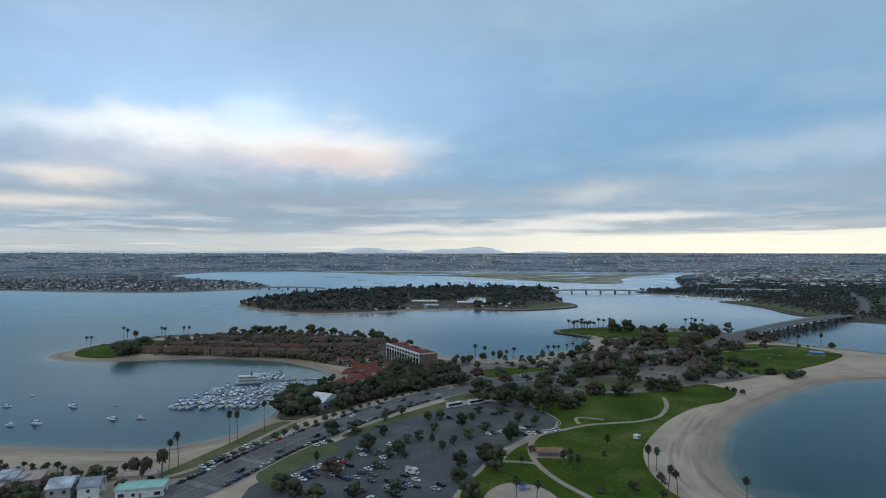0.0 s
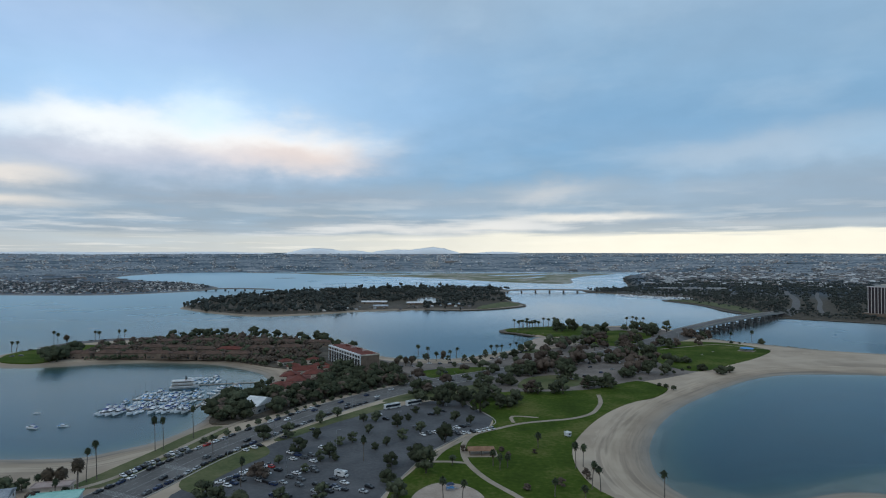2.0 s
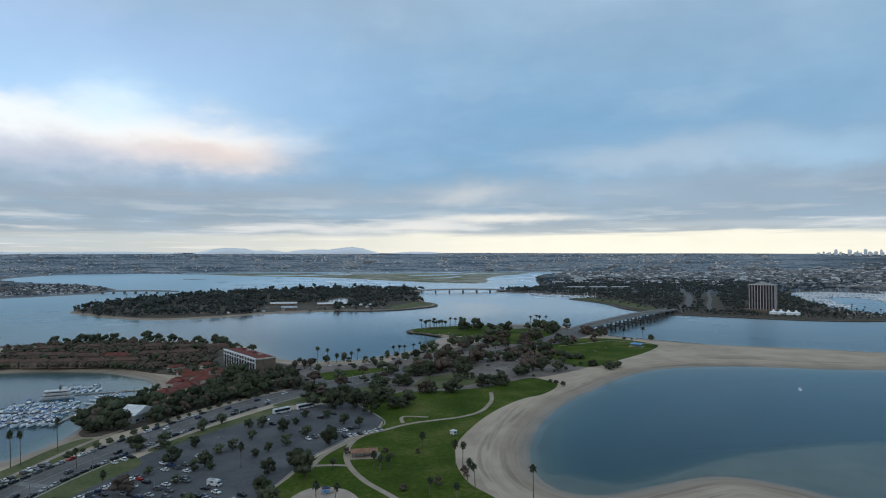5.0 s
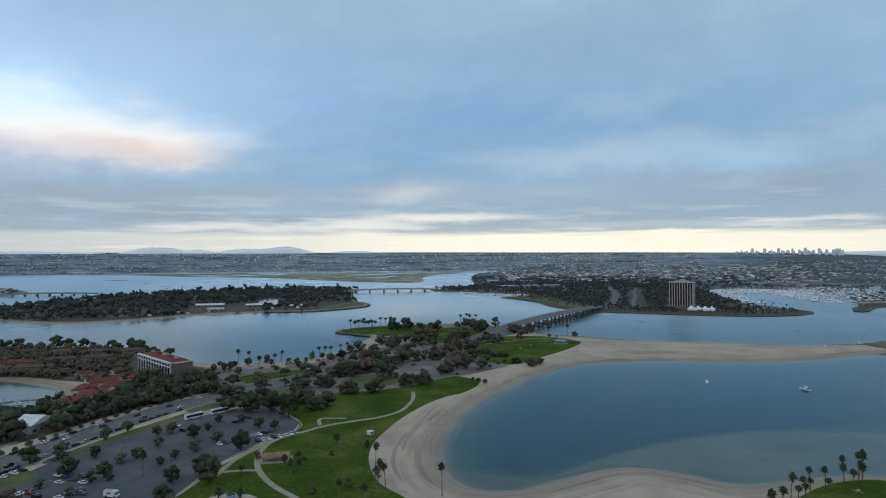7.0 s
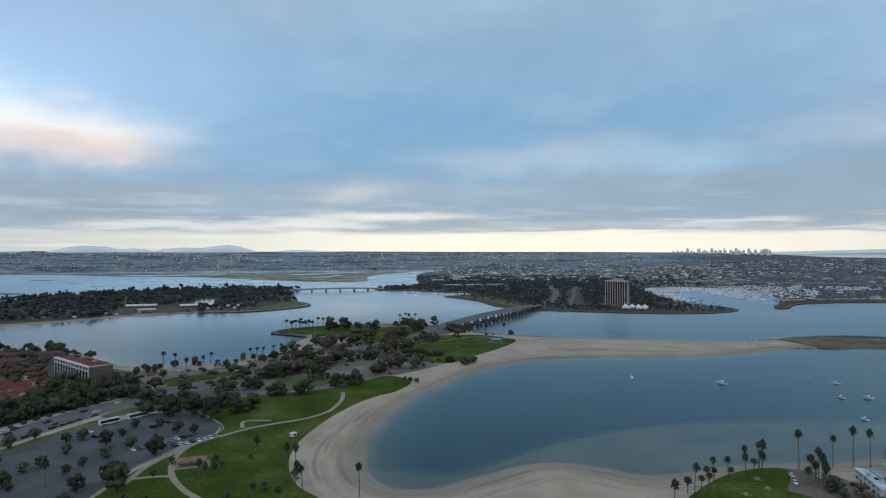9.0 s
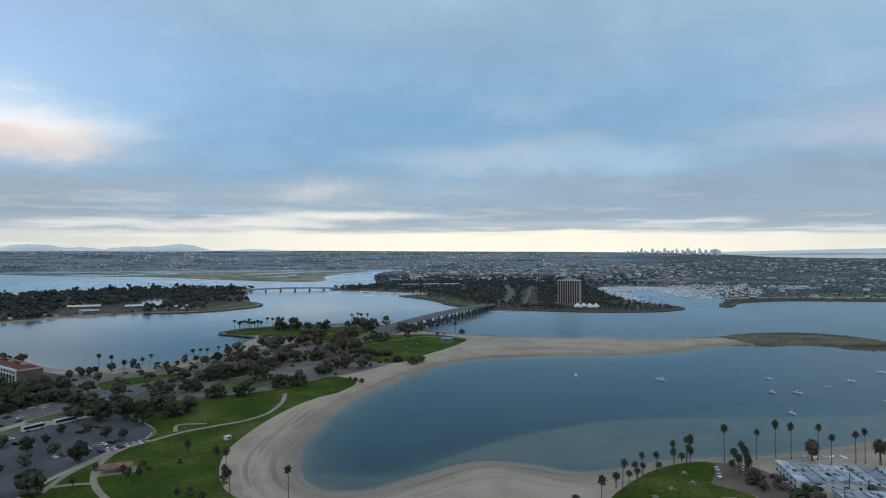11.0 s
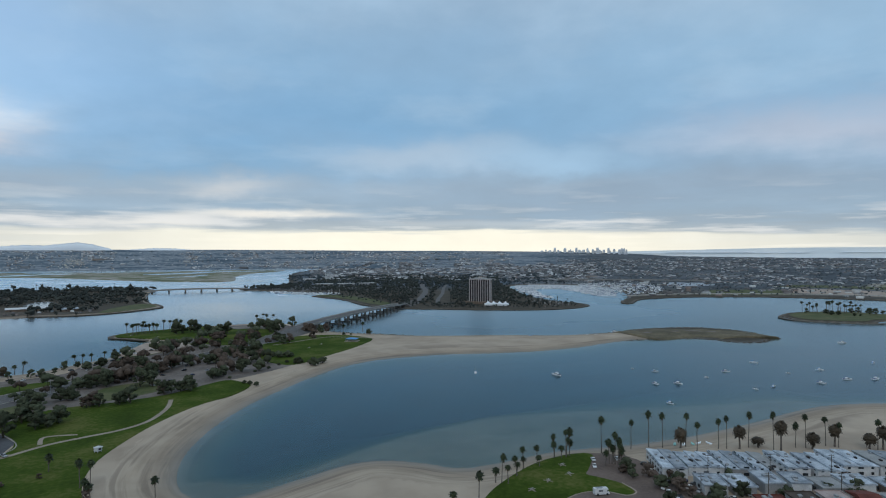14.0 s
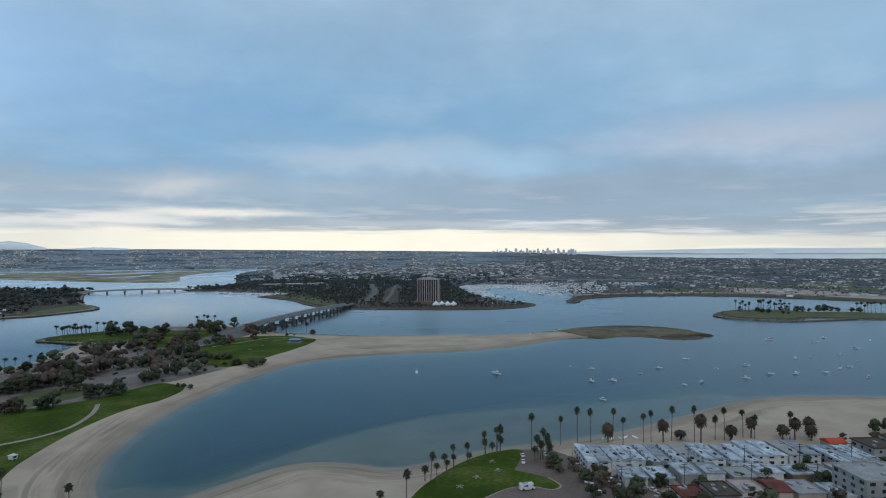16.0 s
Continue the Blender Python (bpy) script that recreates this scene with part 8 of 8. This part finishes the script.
for i, (x, y, w) in enumerate([(-155, 1345, 56), (-128, 1232, 30), (-50, 1320, 62), (20, 1280, 26)]):
    house(x, y, w, 14, 4.0, 4 * i, BROWNWALL, WHITE if i in (0, 2) else LIGHTROOF, "gable", "long low brown waterfront pavilion with a %s roof" % ("white" if i in (0, 2) else "pale grey"), "waterfront_pavilion", "pavilion", "isle pavilions", seed=i, storeys=1, rise=3.0, bay=13)
for i, (x, y) in enumerate([(690, 1890), (760, 1880), (830, 1872)]):
    house(x, y, 54, 22, 7, -8, GREYWALL, WHITE, "flat", "long white-roofed warehouse among trees", "warehouse", "building", "far warehouses", seed=i)
for i, (x, y, h) in enumerate([(820, 2260, 30), (835, 2265, 26)]):
    house(x, y, 14, 14, h, 10, WHITE, LIGHTROOF, "flat", "pale far tower block above the trees", "tower_block", "building", "far tower blocks", seed=i)

many("isle_cottages", "small pale cottages along the isle shore", "houses", [far_house(k) for k in range(3)], [(x, y, LAND, 0.3 * k, 0.55, 0.5, 0.6) for k, (x, y) in enumerate(spread([(-300, 1120), (-150, 1190), (60, 1215), (60, 1300), (-180, 1250), (-300, 1170)], 26, 16, far))], HOUSES)
# Bright cream that paints sunlight onto one cluster of mesa buildings
SUNLIT = material("sunlit_cream", (0.50, 0.42, 0.32), (0.86, 0.78, 0.64), 0.8, 0.02, 8)
# the towns: houses and street trees
TOWN_N = [(-4700, 2080), (-2600, 1860), (-1527, 1775), (-1305, 1728), (-1115, 1712), (-955, 1724), (-860, 1830), (-800, 1925), (-815, 2050), (-880, 2200), (-1100, 2480), (-1530, 2830), (-1830, 3250), (-1930, 3700), (-1900, 4250), (-4600, 4300)]
NEAR_N = [(-2400, 1815), (-1527, 1768), (-1305, 1722), (-1115, 1706), (-950, 1718), (-856, 1826), (-796, 1922), (-812, 2050), (-880, 2200), (-1100, 2480), (-2600, 2480)]
town = spread(NEAR_N, 2600, 11, far) + spread(TOWN_N, 1500, 15, far) + [p for p in clusters(60, 20, -62, -18, 1850, 4200, 18) if inside(TOWN_N, *p)]
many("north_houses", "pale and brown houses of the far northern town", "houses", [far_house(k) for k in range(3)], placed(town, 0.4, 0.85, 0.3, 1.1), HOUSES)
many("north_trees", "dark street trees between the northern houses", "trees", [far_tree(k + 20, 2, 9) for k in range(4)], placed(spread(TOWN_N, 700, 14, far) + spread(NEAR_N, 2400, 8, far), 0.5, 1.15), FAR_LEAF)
slope = sector(2400, -43, 36, 4330, 4930) + clusters(190, 20, -43, 36, 4340, 4900, 15)
slope = [p for p in slope if not 0.9 < math.degrees(math.atan2(p[0] - 20, p[1])) < 6.4 or far.random() < 0.1]
many("hill_campus", "cluster of distant mesa buildings with sunlight in their cream colour", "buildings", [far_house(k) for k in range(3)], placed([(-150 + far.gauss(0, 48), 4600 + far.gauss(0, 75)) for _ in range(130)], 0.28, 0.6, 0.3, 1.2), SUNLIT)
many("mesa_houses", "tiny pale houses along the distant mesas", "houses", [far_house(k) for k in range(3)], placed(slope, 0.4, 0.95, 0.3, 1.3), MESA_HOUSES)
many("mesa_trees", "dark trees along the distant mesas", "trees", [far_tree(k + 30, 2, 8) for k in range(4)], placed(sector(500, -45, 36, 4350, 4860) + clusters(70, 18, -45, 36, 4340, 4880, 12), 0.4, 0.95), HAZY_LEAF)
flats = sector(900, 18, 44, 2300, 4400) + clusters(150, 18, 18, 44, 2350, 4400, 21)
many("flats_houses", "pale low buildings of the southern flats", "houses", [far_house(k) for k in range(3)], placed(flats, 0.7, 1.5, 0.3, 1.5), HAZY_HOUSES)
many("flats_trees", "dark trees of the southern flats", "trees", [far_tree(k + 40, 3, 9) for k in range(4)], placed(sector(800, 16, 46, 2900, 4600), 0.6, 1.1), HAZY_LEAF)
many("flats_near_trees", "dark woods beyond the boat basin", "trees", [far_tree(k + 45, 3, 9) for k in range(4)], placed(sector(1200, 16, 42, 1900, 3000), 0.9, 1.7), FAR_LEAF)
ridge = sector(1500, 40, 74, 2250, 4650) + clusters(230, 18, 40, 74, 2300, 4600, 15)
many("ridge_houses", "pale houses climbing the southern ridge", "houses", [far_house(k) for k in range(3)], placed(ridge, 0.4, 0.95, 0.3, 1.4), HAZY_HOUSES)
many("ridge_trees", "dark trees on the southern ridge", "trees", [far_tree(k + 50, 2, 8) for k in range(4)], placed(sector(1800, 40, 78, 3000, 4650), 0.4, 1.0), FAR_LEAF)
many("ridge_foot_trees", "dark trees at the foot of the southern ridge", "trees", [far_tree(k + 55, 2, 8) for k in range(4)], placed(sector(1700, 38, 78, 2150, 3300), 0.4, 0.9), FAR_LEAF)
big = []
for x, y in sector(120, -40, 45, 2400, 4700):
    z = float(terrain(np.array([x]), np.array([y]))[0][0])
    if z > 2:
        big.append((x, y, z - 0.3, far.uniform(-0.3, 0.3), far.uniform(3, 8), far.uniform(2, 4), far.uniform(1.0, 2.2)))
many("flats_sheds", "large pale-roofed halls scattered over the far flats", "buildings", [far_house(0)], big, HAZY_HOUSES)
# trees and sheds round the boat basin
BASIN_LAND = [(1060, 985), (1090, 970), (1172, 1004), (1359, 978), (1520, 860), (1600, 700), (1900, 600), (2100, 1000), (1700, 1500), (1460, 1640), (1460, 1430), (1345, 1215), (1200, 1050)]
many("basin_trees", "low trees round the boat basin", "trees", [far_tree(k + 60, 3, 9) for k in range(3)], placed(spread(BASIN_LAND, 330, 20, far), 0.4, 0.85), FAR_LEAF)
many("basin_sheds", "pale boat sheds and houses by the basin", "houses", [far_house(0), far_house(1)], placed(spread(BASIN_LAND, 110, 26, far), 0.5, 1.2, 0.2, 1.5), HOUSES)
WHITE_BOATS = by_island("distant_boats", [(0.80, 0.81, 0.82), (0.86, 0.86, 0.86), (0.6, 0.62, 0.65), (0.20, 0.24, 0.32), (0.84, 0.84, 0.83)], 0.5)
BASIN = [(985, 1140), (1040, 1120), (1100, 1180), (1180, 1090), (1310, 1230), (1420, 1430), (1400, 1580), (1330, 1620), (1225, 1585), (1100, 1385)]
slips = []
for x, y in spread(BASIN, 1000, 6, far, [[(1000, 1100), (1120, 1050), (1200, 1240), (1260, 1400), (1180, 1430), (1080, 1260)]]):
    slips.append((x, y, 0, 0.9 + far.uniform(-0.15, 0.15) + (math.pi / 2 if int(x / 40) % 2 else 0), far.uniform(0.9, 1.5), 1.1, 1.1))
for x, y in spread([(505, 1700), (570, 1600), (640, 1570), (620, 1520), (560, 1500), (480, 1620), (470, 1720)], 110, 8, far):
    slips.append((x, y, 0, 0.4, 1.1, 1.0, 1.0))
for x, y in spread([(1474, 1579), (1629, 1585), (1646, 1449), (1555, 1278), (1347, 1104), (1214, 1080), (1258, 1200), (1348, 1386)], 420, 9, far):
    slips.append((x, y, 2.4, far.uniform(0, 3.1), far.uniform(0.9, 1.4), 1.0, 1.0))
for x, y in spread(BASIN_LAND, 130, 9, far):
    if y - 0.4 * x > 640:
        slips.append((x, y, 2.5, 0.9, 1.0, 1.0, 1.0))
many("basin_boats", "crowded white boats in the marina basin", "boats", [small_boat(True), small_boat(False), small_boat(False)], slips, WHITE_BOATS)
for k in range(7):
    x, y = 1085 + k * 46, 1330 + k * 36
    dock([(x - 90, y + 60), (x - 20, y - 20)], "far floating dock in the boat basin")

# the river mouth: sandy dike and pale channel south of the basin
band("river_dike", "pale rock dike along the river channel", "dike", [(1180, 1060), (1380, 1030), (1580, 900), (1740, 700), (2000, 300)], 22, CONCRETE, 1.6)
patch("field_south", "green playing field beyond the river", "field", [(1860, 1130), (1988, 975), (2060, 725), (2540, 905), (2500, 1130), (2205, 1195)], ROUGH_GRASS, 0.25, round_it=False)
patch("sand_flat_south", "pale grey sand flat along the river channel", "sand flat", [(1640, 960), (1672, 837), (1682, 580), (1881, 655), (1904, 904), (1850, 1060)], SAND, 0.2, round_it=False)
patch("grass_strip_south", "green strip along the far rocky shore", "lawn", [(1382, 997), (1489, 929), (1567, 880), (1769, 1012), (1647, 1090), (1556, 1116)], ROUGH_GRASS, 0.2, round_it=False)
patch("river_channel", "pale tidal river channel beyond the basin", "river", [(1653, 1348), (1704, 1274), (1817, 1285), (1966, 1484), (1955, 1607)], LIGHTROOF, 0.3, round_it=False)

# tidal channels and pale banks of the marsh isle
for i, (pts, wide) in enumerate((([(240, 3430), (440, 3540), (600, 3740), (800, 3800), (1020, 3790)], 120), ([(-330, 4010), (0, 3990), (300, 4040), (640, 4060)], 130), ([(-620, 3690), (-390, 3560), (-260, 3690), (-90, 3760)], 110), ([(300, 2960), (420, 3060), (500, 3240)], 40))):
    band("marsh_channel_%d" % (i + 1), "shining tidal channel across the marsh", "channel", pts, wide, WATER, 0.25, base=1.6)

patch("mud_islet", "low dark mud islet in the lagoon", "islet", [(-887, 3076), (-836, 3068), (-786, 3100), (-800, 3122), (-850, 3116)], MOUND, 0.5, base=0.1)

# long low viaduct beyond the basin
bridge("viaduct", "long pale concrete viaduct beyond the boat basin", (1570, 1800), (1960, 1420), 9, 9, 10, 14, 16, False, 1.6)

# open sea beyond the southern ridge, a banked strip fitted to the camera's view, with a thin line of land
# Haze over the sea is put into this pale colour
SEA = material("hazy_sea", (0.72, 0.76, 0.77), (0.86, 0.86, 0.83), 0.9, 0.002, 6, spec=0.0)
bm = bmesh.new()
loft(bm, [[(80 + r * math.sin(radians(a)), -10 + r * math.cos(radians(a)), z) for r, z in ((4880, 60), (4945, 60 + k * 0.47), (4985, 60 + k), (4990, 60))] for a in range(44, 83) for k in (60 + 26 * min(1, (a - 44) / 14),)])
bmesh.ops.recalc_face_normals(bm, faces=bm.faces)
tagged(new("backdrop_sea", mesh_of("backdrop_sea", bm, SEA)), "raised haze-pale backdrop strip for the open sea", "sea", kind="structure")
for i, (a0, a1, z) in enumerate(((46, 60, 114), (49, 56, 122), (62, 74, 118))):
    bm = bmesh.new()
    loft(bm, [[(80 + r * math.sin(radians(a)), -10 + r * math.cos(radians(a)), z + h) for r, h in ((4940, -3), (4948, -1 + 3 * math.sin(math.pi * k / 12)), (4952, -3))] for k in range(13) for a in (a0 + (a1 - a0) * k / 12,)])
    bmesh.ops.recalc_face_normals(bm, faces=bm.faces)
    tagged(new("far_land_%d" % (i + 1), mesh_of("far_land", bm, MOUNTAIN)), "thin haze-pale strip of land beyond the sea", "land", kind="structure")

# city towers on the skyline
# Pale blue here is haze put into the towers' colour
HAZY_TOWER = material("hazy_towers", (0.74, 0.78, 0.82), (0.80, 0.83, 0.86), 0.9, 0.01, 5)
sk = random.Random(9)


def sky_tower(x, y, w, d, z0, z1):
    root = thing("office_tower", "hazy blue-grey office tower on the far skyline", "tower", "city skyline", pose(x, y, z0, 0, 0, sk.uniform(-20, 20) - 40))
    h = z1 - z0
    part("shaft", boxes((-w / 2, w / 2, -d / 2, d / 2, 0, h * 0.9)), HAZY_TOWER, root)
    part("crown", boxes((-w * 0.36, w * 0.36, -d * 0.36, d * 0.36, h * 0.9, h)), HAZY_TOWER, root)
    for f in range(4):
        part("window_band", boxes((-w / 2 - 0.4, w / 2 + 0.4, -d / 2 - 0.4, d / 2 + 0.4, h * (0.3 + 0.15 * f), h * (0.3 + 0.15 * f) + 3.5)), WHITE, root)


for i in range(34):
    t = i / 33
    az = radians(37.9 + 7.7 * t + sk.uniform(-0.12, 0.12))
    peak = (0.2, 0.5, 0.9, 0.35, 0.6, 0.25, 1.0, 0.45)[i % 8] * (1.0 if 0.15 < t < 0.95 else 0.6)
    if 30 <= i:
        peak, az = (0.55, 0.8, 0.75, 0.5)[i - 30], radians(45.0 + 0.2 * (i - 30))
    elif t > 0.86:
        continue
    r = 4880 + sk.uniform(-20, 20)
    sky_tower(80 + r * math.sin(az), -10 + r * math.cos(az), sk.uniform(10, 21), 12, 95, 122 + 31 * peak)

# mountains beyond


def mountain(az0, az1, peaks, name_label):
    bm = bmesh.new()
    rings, n = [], 90
    for k in range(n + 1):
        t = k / n
        a = radians(az0 + (az1 - az0) * t)
        h = float(np.interp(t, [p for p, _ in peaks], [q for _, q in peaks])) + 1.6 * math.sin(k * 0.9) * math.sin(k * 0.23)
        ring = []
        for r, z in ((4930, 90), (4955, 90 + (h - 90) * 0.8), (4972, h), (4990, 90)):
            ring.append((70 + r * math.sin(a), -8 + r * math.cos(a), z))
        rings.append(ring)
    loft(bm, rings)
    bmesh.ops.recalc_face_normals(bm, faces=bm.faces)
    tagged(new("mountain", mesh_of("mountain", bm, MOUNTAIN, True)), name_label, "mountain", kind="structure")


mountain(-16.5, -7.5, [(0, 136), (0.1, 150), (0.24, 176), (0.34, 182), (0.5, 178), (0.62, 158), (0.75, 165), (0.9, 150), (1, 136)], "haze-blue far mountain behind the mesas")
mountain(-8.6, 0.2, [(0, 140), (0.12, 160), (0.3, 172), (0.45, 168), (0.6, 182), (0.7, 192), (0.82, 180), (0.95, 152), (1, 140)], "haze-blue twin-peaked far mountain")
mountain(1.0, 6.5, [(0, 138), (0.4, 152), (0.7, 150), (1, 138)], "haze-pale low mountain on the horizon")
mountain(-44, -17, [(0, 140), (0.3, 150), (0.6, 147), (0.8, 153), (1, 142)], "haze-pale long far ridge on the horizon")
